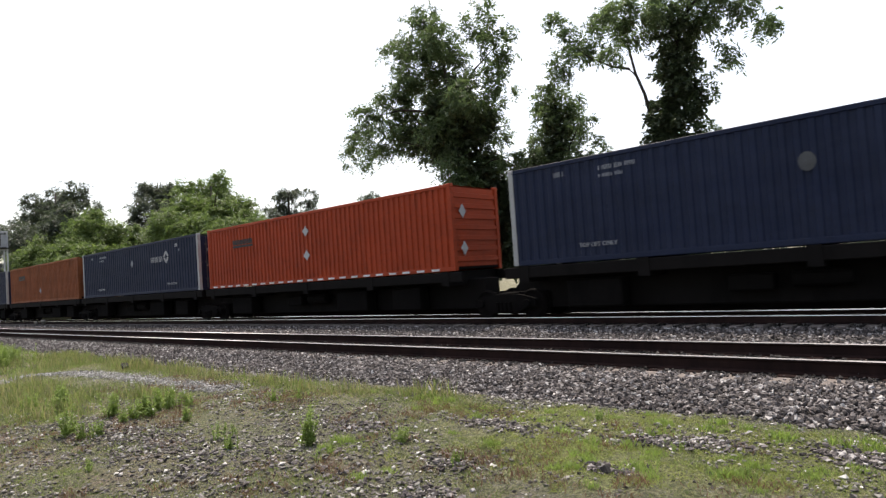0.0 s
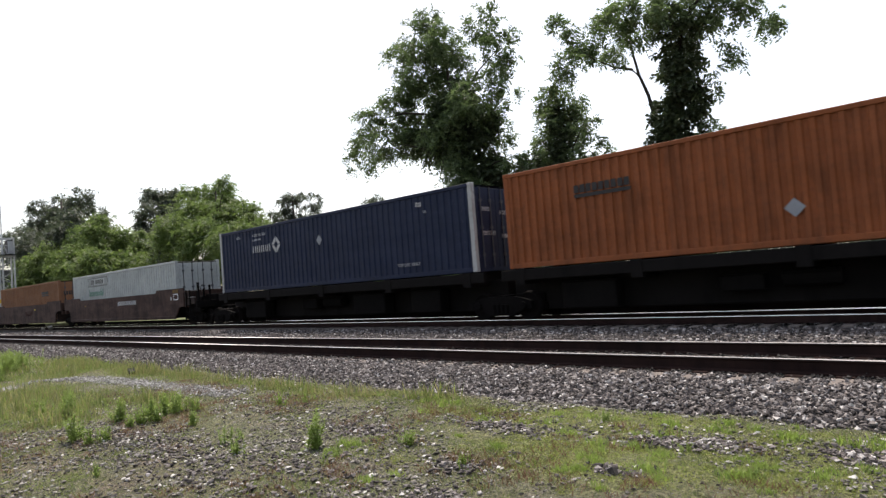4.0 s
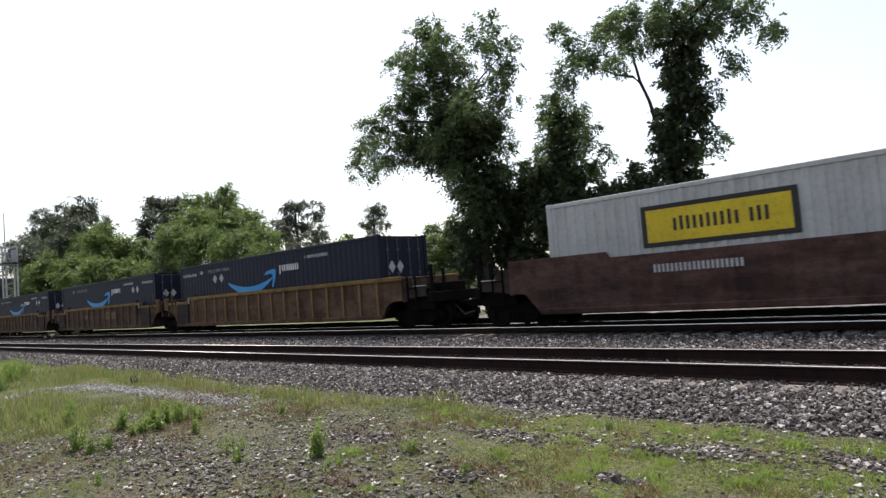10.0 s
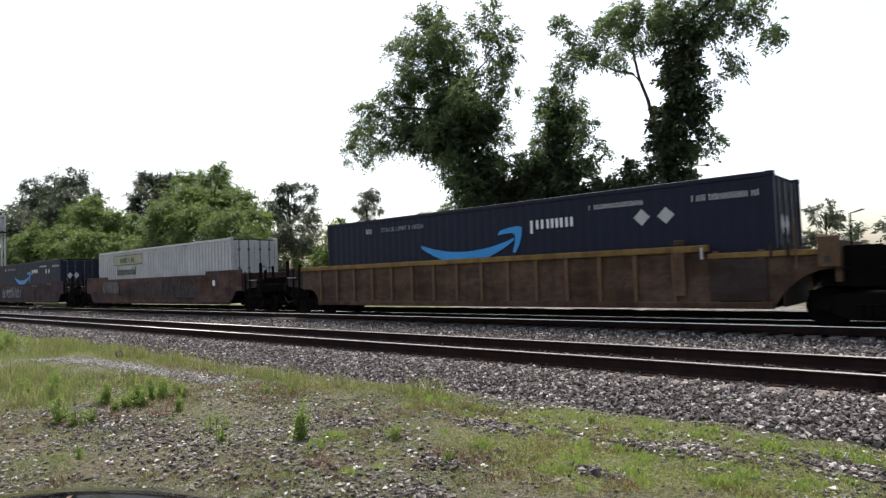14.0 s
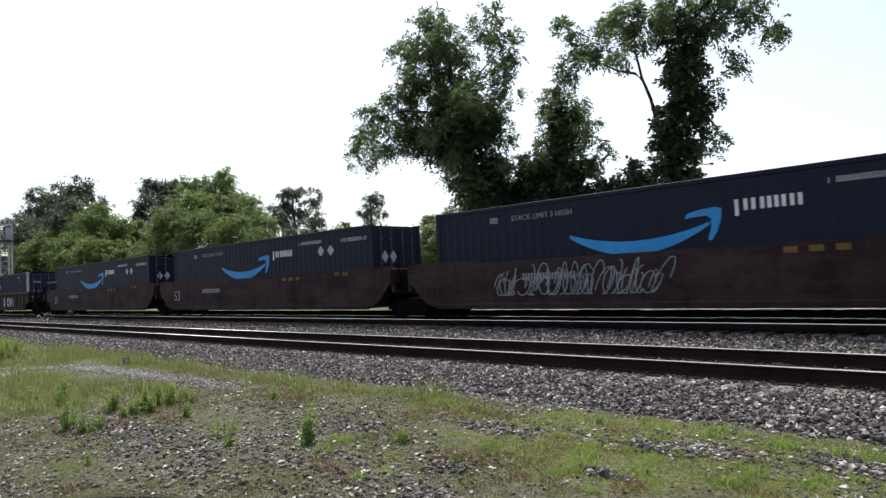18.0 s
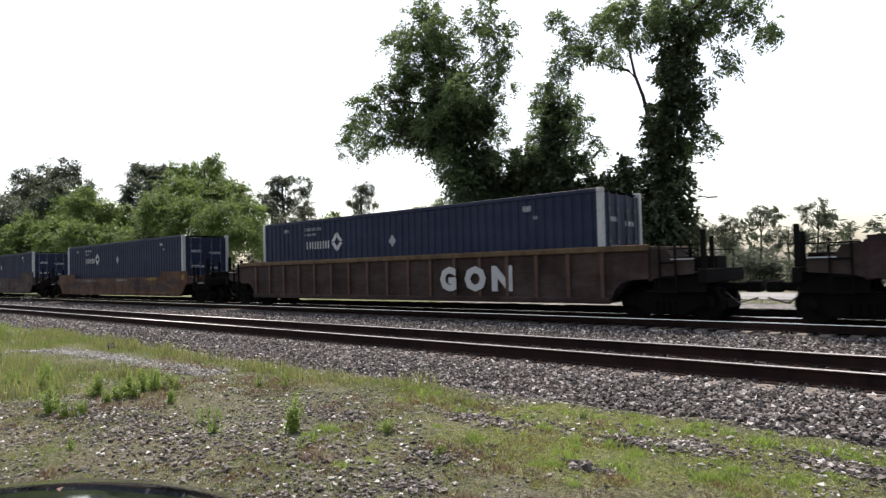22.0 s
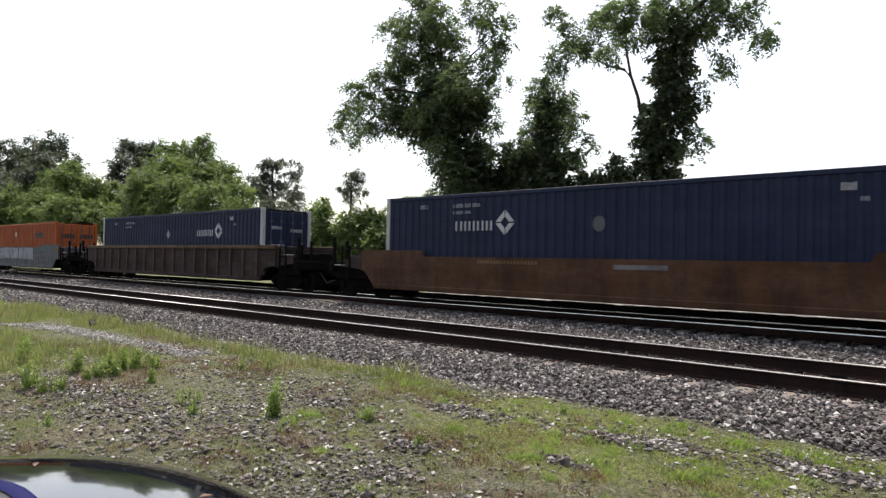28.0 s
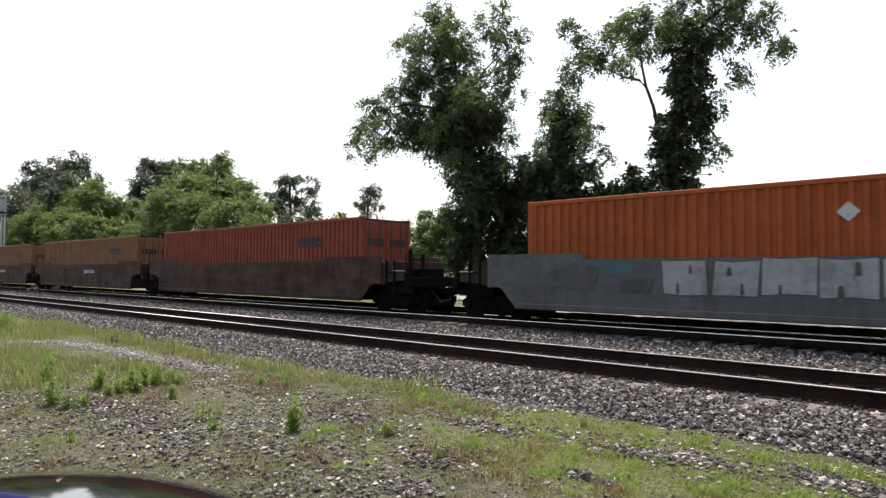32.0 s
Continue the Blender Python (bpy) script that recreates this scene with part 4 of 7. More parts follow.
L5 = [(-73.6, 50.4, 13.4, 1.76), (-73.4, 51.7, 14.3, 1.14), (-65.0, 48.3, 12.6, 1.32), (-73.4, 50.1, 10.6, 2.29), (-72.4, 53.1, 11.0, 1.85), (-70.7, 53.2, 9.2, 1.32), (-71.5, 47.0, 10.7, 1.5), (-67.7, 47.7, 7.0, 2.64), (-61.3, 46.4, 5.8, 2.02), (-75.7, 49.5, 6.9, 2.2)]
S1 = [(-67.6, 60.2, 12.6, 1.58), (-66.6, 60.8, 13.1, 1.14), (-67.4, 59.2, 11.1, 1.14), (-64.8, 60.0, 11.0, 0.97), (-68.8, 61.6, 9.9, 0.97)]
R1 = [(-18.4, 75, 7.1, 0.62), (-19.2, 75.3, 6.7, 0.55), (-17.6, 74.6, 6.6, 0.6), (-19.0, 75, 6.0, 0.5), (-17.1, 75.2, 5.8, 0.5), (-18.2, 75.8, 5.7, 0.45)]
R2 = [(-14.4, 75.2, 6.7, 0.62), (-13.7, 75.8, 6.9, 0.5), (-12.5, 74.6, 7.2, 0.55), (-12.9, 75, 6.0, 0.5), (-12.1, 75.4, 5.5, 0.75), (-13.6, 74.4, 5.6, 0.55), (-11.7, 75, 5.9, 0.45)]
R3 = [(-21.0, 72, 6.0, 0.7), (-21.8, 72.5, 5.2, 0.75), (-20.2, 71.6, 5.3, 0.7), (-21.3, 72, 4.3, 0.9), (-19.6, 72.2, 4.4, 0.7), (-22.9, 72, 4.5, 0.7)]
R4 = [(-25.4, 74, 5.9, 0.8), (-24.2, 74.5, 5.5, 0.8), (-26.4, 73.6, 4.8, 0.9), (-24.6, 74, 4.2, 1.0), (-23.4, 74, 4.2, 0.7)]
R5 = [(-15.9, 73, 4.4, 0.7), (-14.8, 73.4, 4.2, 0.8), (-17.3, 72.7, 4.1, 0.7), (-16.4, 73, 3.3, 0.9), (-13.4, 73, 3.9, 0.8), (-11.6, 73, 3.8, 0.8), (-9.8, 73, 4.3, 0.6)]
SH = [(-26.0, 24.1, 3.3, 1.14), (-28.2, 24.4, 2.7, 0.88), (-23.7, 23.6, 2.6, 0.79), (-29.4, 24.0, 4.0, 0.79), (-30.8, 24.8, 2.7, 1.06), (-23.1, 24.8, 2.0, 0.79)]
SH2 = [(-14.6, 40.3, 2.6, 1.14), (-13.5, 41.2, 3.0, 0.88), (-11.8, 38.7, 2.3, 0.88), (-10.9, 40.1, 2.0, 0.97), (-10.0, 42.4, 1.7, 0.97), (-8.5, 42.4, 1.6, 0.88), (-6.3, 37.8, 1.5, 0.88)]

V1 = [(-23.28, 27.8, 9.11, 1.66), (-22.15, 27.8, 7.42, 1.41), (-21.48, 27.8, 5.71, 1.38), (-23.78, 27.8, 10.9, 1.38), (-21.5, 27.8, 10.06, 1.24), (-25.49, 27.8, 9.88, 1.26), (-22.44, 27.8, 4.21, 1.31), (-23.01, 27.8, 2.62, 1.18), (-20.64, 27.8, 6.22, 1.0), (-22.6, 27.8, 11.79, 1.06)]
V2 = [(-16.91, 28.8, 8.15, 0.83), (-17.73, 28.8, 6.78, 1.17), (-16.42, 28.8, 5.96, 1.23), (-18.83, 28.8, 6.64, 1.08), (-16.78, 28.8, 9.63, 0.67), (-20.26, 28.8, 5.59, 1.15), (-18.07, 28.8, 4.99, 1.39), (-15.71, 28.8, 4.68, 1.21)]
V3 = [(-9.91, 27.8, 11.49, 0.91), (-10.13, 27.8, 10.4, 0.86), (-10.1, 27.8, 9.24, 0.95), (-10.2, 27.8, 8.12, 1.04), (-10.37, 27.8, 7.0, 1.11), (-10.52, 27.8, 5.76, 1.22), (-10.68, 27.8, 4.5, 1.34), (-10.74, 27.8, 3.24, 1.46), (-10.72, 27.8, 1.96, 1.46), (-11.36, 27.8, 8.25, 0.5), (-9.07, 27.8, 8.23, 0.44), (-12.67, 27.8, 5.85, 0.7), (-12.48, 27.8, 4.76, 1.05), (-13.92, 27.8, 4.82, 0.92)]

V2 += [(-22.3, 29.2, 5.9, 0.9), (-20.6, 29.2, 4.8, 1.0), (-19.1, 29.2, 5.7, 1.0), (-21.4, 29.2, 3.2, 1.0), (-19.5, 29.2, 3.1, 1.1), (-17.5, 29.2, 4.0, 1.0), (-22.7, 29.2, 2.4, 0.8), (-20.8, 29.2, 5.7, 0.8), (-21.0, 29.2, 4.1, 0.8), (-20.8, 29.2, 2.4, 0.9), (-16.6, 29.2, 2.8, 1.0)]
V2 += [(-16.1, 28.6, 5.0, 1.1), (-15.0, 28.6, 4.2, 1.1), (-14.0, 28.6, 5.2, 0.9), (-17.0, 28.6, 4.0, 1.2), (-15.2, 28.6, 2.9, 1.1), (-13.6, 28.6, 3.2, 1.0), (-14.4, 28.6, 1.6, 1.2), (-16.4, 28.6, 2.2, 1.2)]

tree("tree", "tall broadleaf tree with ragged crown, base wrapped in vines", (-21.8, 28, -0.32), ((-21.8, 28, -0.4), (-22.0, 28, 3), (-22.6, 28, 7), (-23.4, 28.2, 11), (-24.0, 28.6, 13.0), (-24.4, 28.9, 14.2)), T1, 150, 0.23, M_LEAF, 1, ivy=V1)
tree("tree", "slim dark broadleaf tree thick with vines", (-17.1, 29, -0.32), ((-17.1, 29, -0.4), (-17.1, 29, 3), (-16.9, 29, 6), (-16.8, 29, 9), (-17.0, 29, 10.5)), T2, 165, 0.22, M_LEAF, 3, ivy=V2, radius=0.25)
leaner = tree("tree", "tall leaning tree, trunk wrapped in vines, open top branches", (-10.8, 28, -0.32), ((-10.8, 28, -0.4), (-10.8, 28, 4), (-10.5, 28, 8), (-10.1, 28, 11), (-9.3, 28, 12.5), (-8.3, 27.8, 13)), T3B[:4], 170, 0.2, M_LEAF, 5, 1, ivy=V3, radius=0.3, sprays=T3A + T3B[4:])
for line, r0 in ((((-10.8, 6.6), (-11.2, 7.5), (-11.44, 8.3), (-11.61, 9.21), (-11.97, 10.27), (-12.17, 11.36), (-12.25, 12.1), (-12.67, 13.2)), 0.11), (((-11.95, 10.2), (-12.3, 10.6), (-12.71, 10.78), (-13.1, 10.9), (-13.5, 11.2), (-14.1, 11.6), (-15.0, 12.4)), 0.075)):
    part("branch", Build().tube([(x + 10.8, 0, z + 0.32) for x, z in line], [r0 * (1 - 0.75 * i / (len(line) - 1)) for i in range(len(line))], 7), M_BARK, leaner, "thin bare forked branch", smooth=True)
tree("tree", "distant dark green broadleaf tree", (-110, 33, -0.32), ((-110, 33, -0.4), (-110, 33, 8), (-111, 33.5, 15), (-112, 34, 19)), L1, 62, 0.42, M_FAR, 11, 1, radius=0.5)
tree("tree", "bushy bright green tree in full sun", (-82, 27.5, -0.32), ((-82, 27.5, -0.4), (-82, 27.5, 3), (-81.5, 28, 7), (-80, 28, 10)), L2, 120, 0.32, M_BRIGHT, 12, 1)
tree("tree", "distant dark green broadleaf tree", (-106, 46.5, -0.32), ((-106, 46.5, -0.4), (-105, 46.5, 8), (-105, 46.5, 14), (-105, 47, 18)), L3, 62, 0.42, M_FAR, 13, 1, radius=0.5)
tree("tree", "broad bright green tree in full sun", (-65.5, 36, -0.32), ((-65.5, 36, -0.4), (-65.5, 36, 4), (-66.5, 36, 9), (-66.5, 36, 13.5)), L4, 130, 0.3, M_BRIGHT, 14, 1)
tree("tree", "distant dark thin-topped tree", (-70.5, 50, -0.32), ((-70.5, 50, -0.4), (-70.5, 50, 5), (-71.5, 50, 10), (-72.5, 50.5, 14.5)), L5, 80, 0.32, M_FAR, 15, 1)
G1 = [(-41.0, 46.5, 6.0, 1.3), (-39.2, 46.5, 5.8, 1.2), (-37.0, 46.5, 5.0, 1.2), (-41.5, 46.5, 3.8, 1.5), (-43.6, 44.1, 5.8, 0.9), (-41.8, 45.0, 6.9, 0.8), (-39.9, 45.9, 7.3, 0.9), (-40.4, 44.1, 5.4, 1.1), (-42.7, 45.0, 4.2, 1.1), (-38.2, 45.9, 4.3, 1.0), (-42.0, 44.1, 2.9, 1.2), (-39.0, 45.0, 2.7, 1.2), (-36.9, 45.9, 3.5, 1.0), (-45.1, 44.1, 3.6, 0.7)]
tree("tree", "leafy green tree of middle height behind the track", (-42.7, 45, -0.32), ((-42.7, 45, -0.4), (-42.7, 45, 2), (-40.4, 45, 4.5), (-39.9, 45, 6.5)), G1, 260, 0.24, M_BRIGHT, 19, 1, radius=0.2)
G2 = [(-73.8, 46.9, 8.0, 1.3), (-70.1, 48.0, 7.2, 1.4), (-66.4, 49.1, 6.3, 1.3), (-72.5, 46.9, 5.1, 1.6), (-68.1, 48.0, 4.5, 1.6), (-64.1, 49.1, 4.2, 1.2), (-70.0, 46.9, 2.5, 1.7), (-65.1, 48.0, 2.2, 1.5), (-76.6, 49.1, 6.5, 1.2)]
tree("tree", "low spreading green tree behind the track", (-68.1, 48, -0.32), ((-68.1, 48, -0.4), (-68.1, 48, 1.5), (-70.1, 48, 3.5), (-73.8, 48, 5.5)), G2, 110, 0.26, M_BRIGHT, 29, 1, radius=0.2)
tree("tree", "small lone distant tree with round top", (-67, 60, -0.32), ((-67, 60, -0.4), (-67, 60, 6), (-67, 60, 10), (-67, 60, 13)), S1, 110, 0.26, M_FAR, 16, 1, radius=0.25)
tree("tree", "distant slim tree with flat layered open crown", (-18.4, 75, -0.32), ((-18.4, 75, -0.4), (-18.4, 75, 2), (-18.3, 75, 4.5), (-18.4, 75, 7.0)), R1, 240, 0.17, M_FAR, 17, 1, radius=0.14)
tree("tree", "distant slim tree with broken open crown", (-13.0, 75, -0.32), ((-13.0, 75, -0.4), (-13.0, 75, 2), (-12.8, 75, 4.5), (-12.8, 75, 6.9)), R2, 240, 0.17, M_FAR, 18, 1, radius=0.14)
for k, (lobes, x, y) in enumerate(((R3, -21.2, 72), (R4, -25.0, 74), (R5, -15.2, 73))):
    tree("tree", "low distant tree in a hazy row", (x, y, -0.32), ((x, y, -0.4), (x, y, 1.5), (x - 0.1, y, 3), (x, y, 4.4)), lobes, 200, 0.19, M_FAR, 35 + k, 1, radius=0.14)


def shrub(lobes, mat, seed, label, size=0.3):
    x = sum(l[0] for l in lobes) / len(lobes)
    y = sum(l[1] for l in lobes) / len(lobes)
    s = thing("shrub", label, "shrub", pose(x, y, -0.32), "shrubs behind the track")
    for a, b, c, r in lobes:
        part("stem", Build().tube([((a - x) * 0.3, (b - y) * 0.3, -0.05), ((a - x) * 0.8, (b - y) * 0.8, c * 0.5), (a - x, b - y, c + 0.32)], [0.06, 0.04, 0.015], 6), M_BARK, s, smooth=True)
    part("foliage", leaves("foliage", [(a - x, b - y, c + 0.32, r) for a, b, c, r in lobes] + [(a - x, b - y, max(0.6, c * 0.45), r) for a, b, c, r in lobes], 260, size, mat, seed), mat, s)


shrub([l for l in SH if l[0] < -28], M_BRIGHT, 21, "sunlit green shrub behind the track")
shrub([l for l in SH if l[0] >= -28], M_BRIGHT, 22, "sunlit green shrub behind the track")
for k in range(0, len(SH2), 2):
    shrub([(x, y, z * 0.62, r * 0.8) for x, y, z, r in SH2[k:k + 2]], M_FAR, 23 + k, "green hedge shrub beyond the track", 0.12)
hr = random.Random(16)
for k in range(8):
    x, y = -13 + 3.1 * k + hr.uniform(-0.6, 0.6), 41 + hr.uniform(-1.5, 1.5)
    shrub([(x + d, y + hr.uniform(-0.4, 0.4), hr.uniform(0.7, 1.5), hr.uniform(0.8, 1.15)) for d in (-1.1, 0.0, 1.1)], M_FAR, 300 + k, "low dark green hedge shrub beyond the road", 0.13)
# far woods close the horizon
wr = random.Random(4)
woods = [(x, 150 + 25 * math.sin(x * 0.05) + wr.uniform(-8, 8), wr.uniform(1, 6), wr.uniform(3.5, 5.5)) for x in range(-330, 260, 6)]
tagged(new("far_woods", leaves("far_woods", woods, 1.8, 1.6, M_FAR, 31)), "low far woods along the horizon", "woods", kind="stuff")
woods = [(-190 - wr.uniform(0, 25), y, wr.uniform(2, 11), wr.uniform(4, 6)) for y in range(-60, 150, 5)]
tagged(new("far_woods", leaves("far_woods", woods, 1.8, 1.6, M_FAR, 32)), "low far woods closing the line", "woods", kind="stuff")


# ---- the train ----
SPEED, LONG, WIDE, TALL = 13.127, 16.15, 2.59, 2.9
FACE = MID2 - WIDE / 2
movers = []


def train_thing(name, label, category, start, group):
    """A thing that rides on the far track; start: where its left end is at 0 s."""
    ob = thing(name, label, category, pose(start, FACE, 0), group)
    movers.append((ob, start))
    return ob


def wheel_mesh():
    return Build().lathe([(0.08, -0.07), (0.1, -0.09), (0.16, -0.03), (0.36, -0.01), (0.39, -0.06), (0.42, -0.06), (0.43, 0.04), (0.46, 0.05), (0.46, 0.075), (0.36, 0.07), (0.15, 0.05), (0.08, 0.1)], 22).mesh("wheel", M_WHEEL, True)


def truck_meshes():
    frame_side = Build()
    frame_side.prism([(-1.15, 0.36), (-0.92, 0.36), (-0.75, 0.3), (-0.42, 0.16), (0.42, 0.16), (0.75, 0.3), (0.92, 0.36), (1.15, 0.36), (1.15, 0.58), (0.92, 0.66), (0.5, 0.74), (-0.5, 0.74), (-0.92, 0.66), (-1.15, 0.58)], -0.07, 0.07)
    for s in (-0.88, 0.88):
        frame_side.lathe([(0.1, -0.16), (0.12, -0.15), (0.12, -0.02), (0.09, 0.0)], 10, (s, 0, 0.46))
    springs = Build().tube([(0, -0.1, 0.22), (0, -0.1, 0.5)], [0.065, 0.065], 8)
    bolster = Build().box(-0.22, 0.22, -1.05, 1.05, 0.5, 0.78, 0.03)
    bolster.lathe([(0.3, 0), (0.3, 0.06)], 12, (0, 0, 0.75))
    axle = Build().lathe([(0.075, -1.05), (0.075, -0.8), (0.085, -0.7), (0.085, 0.7), (0.075, 0.8), (0.075, 1.05)], 10)
    return (frame_side.mesh("side_frame", M_STEEL), springs.mesh("spring", M_STEEL), bolster.mesh("truck", M_STEEL), axle.mesh("axle", M_WHEEL), wheel_mesh())


# filler boxes, added so no bright ground shows through the truck
T_RIG = Build().box(-1.3, 1.3, -0.55, -0.45, 0.24, 0.8, 0.02).box(-1.3, 1.3, 0.45, 0.55, 0.24, 0.8, 0.02).box(-1.35, -0.4, -0.5, 0.5, 0.3, 0.5).box(0.4, 1.35, -0.5, 0.5, 0.3, 0.5).mesh("brake_rigging", M_STEEL)
T_FRAME, T_SPRING, T_BOLSTER, T_AXLE, T_WHEEL = truck_meshes()


def truck(car, x):
    c = WIDE / 2
    t = part("truck", T_BOLSTER, M_STEEL, car, "grimy black cast truck, with shade under the car in its colour", pose(x, c, 0))
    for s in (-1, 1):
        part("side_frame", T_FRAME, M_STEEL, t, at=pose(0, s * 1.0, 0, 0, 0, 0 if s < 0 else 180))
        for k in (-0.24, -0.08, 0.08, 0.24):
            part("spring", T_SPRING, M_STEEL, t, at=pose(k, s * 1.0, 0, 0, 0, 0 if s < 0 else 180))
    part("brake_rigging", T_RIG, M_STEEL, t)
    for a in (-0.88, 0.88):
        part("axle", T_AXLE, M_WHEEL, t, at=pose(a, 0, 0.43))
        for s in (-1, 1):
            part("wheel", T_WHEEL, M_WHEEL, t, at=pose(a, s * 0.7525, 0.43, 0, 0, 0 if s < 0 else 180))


def coupler(car, x, way):
    c = WIDE / 2
    b = Build().box(min(x, x + way * 0.75), max(x, x + way * 0.75), c - 0.09, c + 0.09, 0.72, 0.92, 0.02)
    b.box(min(x + way * 0.6, x + way * 0.95), max(x + way * 0.6, x + way * 0.95), c - 0.16, c + 0.16, 0.68, 0.97, 0.04)
    part("coupler", b, M_STEEL, car)
    h = Build().tube([(x, c - 0.25, 0.8), (x + way * 0.45, c - 0.28, 0.42), (x + way * 0.9, c - 0.25, 0.55)], [0.025] * 3, 6)
    part("air_hose", h, M_BLACK, car)


def well_car(start, style, paint, sill_paint, label, left_end, right_end, sill=1.9, marks=None, step=0.16, over=1.35):
    """A well car; ends are 'shared' (articulated) or 'coupled'. x = 0 is the container's left end."""
    car = train_thing("well_car", label, "freight car", start, "cars of the freight train")
    a = -over if left_end == "coupled" else -1.2
    z = LONG + (over if right_end == "coupled" else 1.2)
    lo = 0.46
    tan = paint in (M_TAN, M_TANRED)
    cut_l = -0.3 if left_end == "coupled" else 0.05
    cut_r = LONG + 0.3 if right_end == "coupled" else LONG - 0.05
    front, rear = -0.24, WIDE + 0.24
    for y, out in ((front, -1), (rear, 1)):
        arch = ((0.62, 1.04), (0.5, 1.0), (0.4, 0.9), (0.0, lo)) if style == "smooth" else ((1.0, 1.06), (0.55, 1.04), (0.3, 0.95), (0.1, 0.76), (0.0, lo))
        joint = ((1.15, 1.3), (0.45, 1.24), (0.15, 1.1), (0.02, 0.8), (0.0, lo)) if paint in (M_BROWN, M_RUST) else ((1.15, 1.29), (0.9, 1.26), (0.62, 1.14), (0.34, 0.92), (0.12, 0.66), (0.0, lo)) if tan else ((1.15, 1.3), (0.95, 1.08), (0.6, 0.74), (0.3, 0.54), (0.0, lo))
        at_l, at_r = (arch if k == "coupled" else joint for k in (left_end, right_end))
        outline = [(a, sill + 0.1), (a, at_l[0][1])] + [(cut_l - d, h) for d, h in at_l] + [(cut_r + d, h) for d, h in reversed(at_r)] + [(z, at_r[0][1]), (z, sill + 0.1)]
        if style == "smooth":
            outline[-1:] = [(z, sill + step), (min(z - 2.6, LONG - 1.9), sill + step), (min(z - 2.7, LONG - 2.0), sill), (max(a + 2.7, 2.0), sill), (max(a + 2.6, 1.9), sill + step)]
            outline[0] = (a, sill + step)
        else:
            outline[0], outline[-1] = (a, sill), (z, sill)
            low_l, low_r = tan and left_end == "shared", tan and right_end == "shared"
            if low_r:
                outline[-1:] = [(z, sill - 0.2), (LONG - 1.5, sill - 0.2), (LONG - 1.5, sill)]
            if low_l:
                outline[:1] = [(1.5, sill), (1.5, sill - 0.2), (a, sill - 0.2)]
        side = part("side", Build().prism(outline, y - 0.03 * (out < 0) - 0.0, y + 0.03), paint, car)
        if style == "smooth":
            part("bottom_chord", Build().box(cut_l, cut_r, y - 0.06, y + 0.05, lo - 0.06, lo + 0.12, 0.03), paint, side)
        if style == "ribbed":
            s0, s1 = 1.42 if low_l else a, LONG - 1.42 if low_r else z
            part("top_sill", Build().box(s0, s1, y - 0.12, y + 0.08, sill - 0.12, sill + 0.04, 0.015), sill_paint, side, "worn yellow top sill")
            for on, x0, x1, xe, way in ((low_l, a, 1.42, a, 1), (low_r, LONG - 1.42, z, z, -1)):
                if not on:
                    continue
                part("end_sill", Build().box(x0, x1, y - 0.11, y + 0.07, sill - 0.3, sill - 0.17, 0.015), sill_paint, side, "lower worn yellow end sill")
                if out > 0:
                    continue
                e0, e1 = sorted((xe - way * 0.06, xe + way * 0.34))
                part("end_block", Build().box(e0, e1, y - 0.15, y - 0.035, 1.32, sill + 0.1, 0.02), M_TANREDRIB, side, "worn tan end block with a square hole")
                part("hole", Build().box(xe + way * 0.16 - 0.06, xe + way * 0.16 + 0.06, y - 0.156, y - 0.152, 1.42, 1.56), M_DARK, side)
                part("grab_iron", Build().tube([(xe + way * 0.75, y - 0.1, 1.3), (xe + way * 0.75, y - 0.1, sill + 0.5)], [0.025, 0.025], 6), M_TANREDRIB, side)
                p = xe + way * 3.3
                part("side_post", Build().box(p - 0.13, p + 0.13, y - 0.15, y - 0.04, lo + 0.25, sill - 0.1, 0.02), M_TANREDRIB, side, "broad worn tan post")
                part("lock_box", Build().box(p - 0.13, p + 0.13, y - 0.1, y + 0.06, sill + 0.042, sill + 0.2, 0.03), M_CHEEK, side, "dark rusty lock box")
                d0, d1 = sorted((xe + way * 1.35, xe + way * 2.6))
                part("end_panel", Build().box(d0, d1, y - 0.106, y - 0.04, 0.6, sill - 0.32, 0.01), M_CHEEK, side, "dark grimy end panel")
                for q in (0.9, 1.25, 2.75):
                    part("bracket", Build().box(xe + way * q - 0.03, xe + way * q + 0.03, y - 0.14, y - 0.08, sill - 0.3, sill - 0.02, 0.01), M_POST if q > 2 else M_CHEEK, side)
            part("bottom_chord", Build().box(cut_l, cut_r, y - 0.11, y + 0.06, lo - 0.04, lo + 0.12, 0.02), paint, side)
            # ribs take a lighter tone of the side's paint
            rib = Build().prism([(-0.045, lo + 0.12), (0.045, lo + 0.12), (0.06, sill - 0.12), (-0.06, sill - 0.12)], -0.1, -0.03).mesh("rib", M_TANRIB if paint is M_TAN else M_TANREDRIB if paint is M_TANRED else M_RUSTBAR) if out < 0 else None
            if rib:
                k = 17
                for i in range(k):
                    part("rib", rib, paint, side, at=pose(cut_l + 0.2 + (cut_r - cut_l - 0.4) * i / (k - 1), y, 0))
    part("floor", Build().box(cut_l, cut_r, front + 0.05, rear - 0.05, lo - 0.02, lo + 0.04), M_STEEL, car)
    for x, way in ((cut_l, -1), (cut_r, 1)):
        if (left_end if way < 0 else right_end) == "shared":
            wall = -0.16 if way < 0 else LONG + 0.12
            part("well_end", Build().box(wall, wall + 0.04, front + 0.04, rear - 0.04, lo, sill - 0.05), M_CHEEK, car, "dirty brown end wall of the well")
            part("end_floor", Build().box(min(wall, wall + way * 1.25), max(wall, wall + way * 1.25), front + 0.05, rear - 0.05, 1.24, 1.3), M_STEEL, car)
            continue
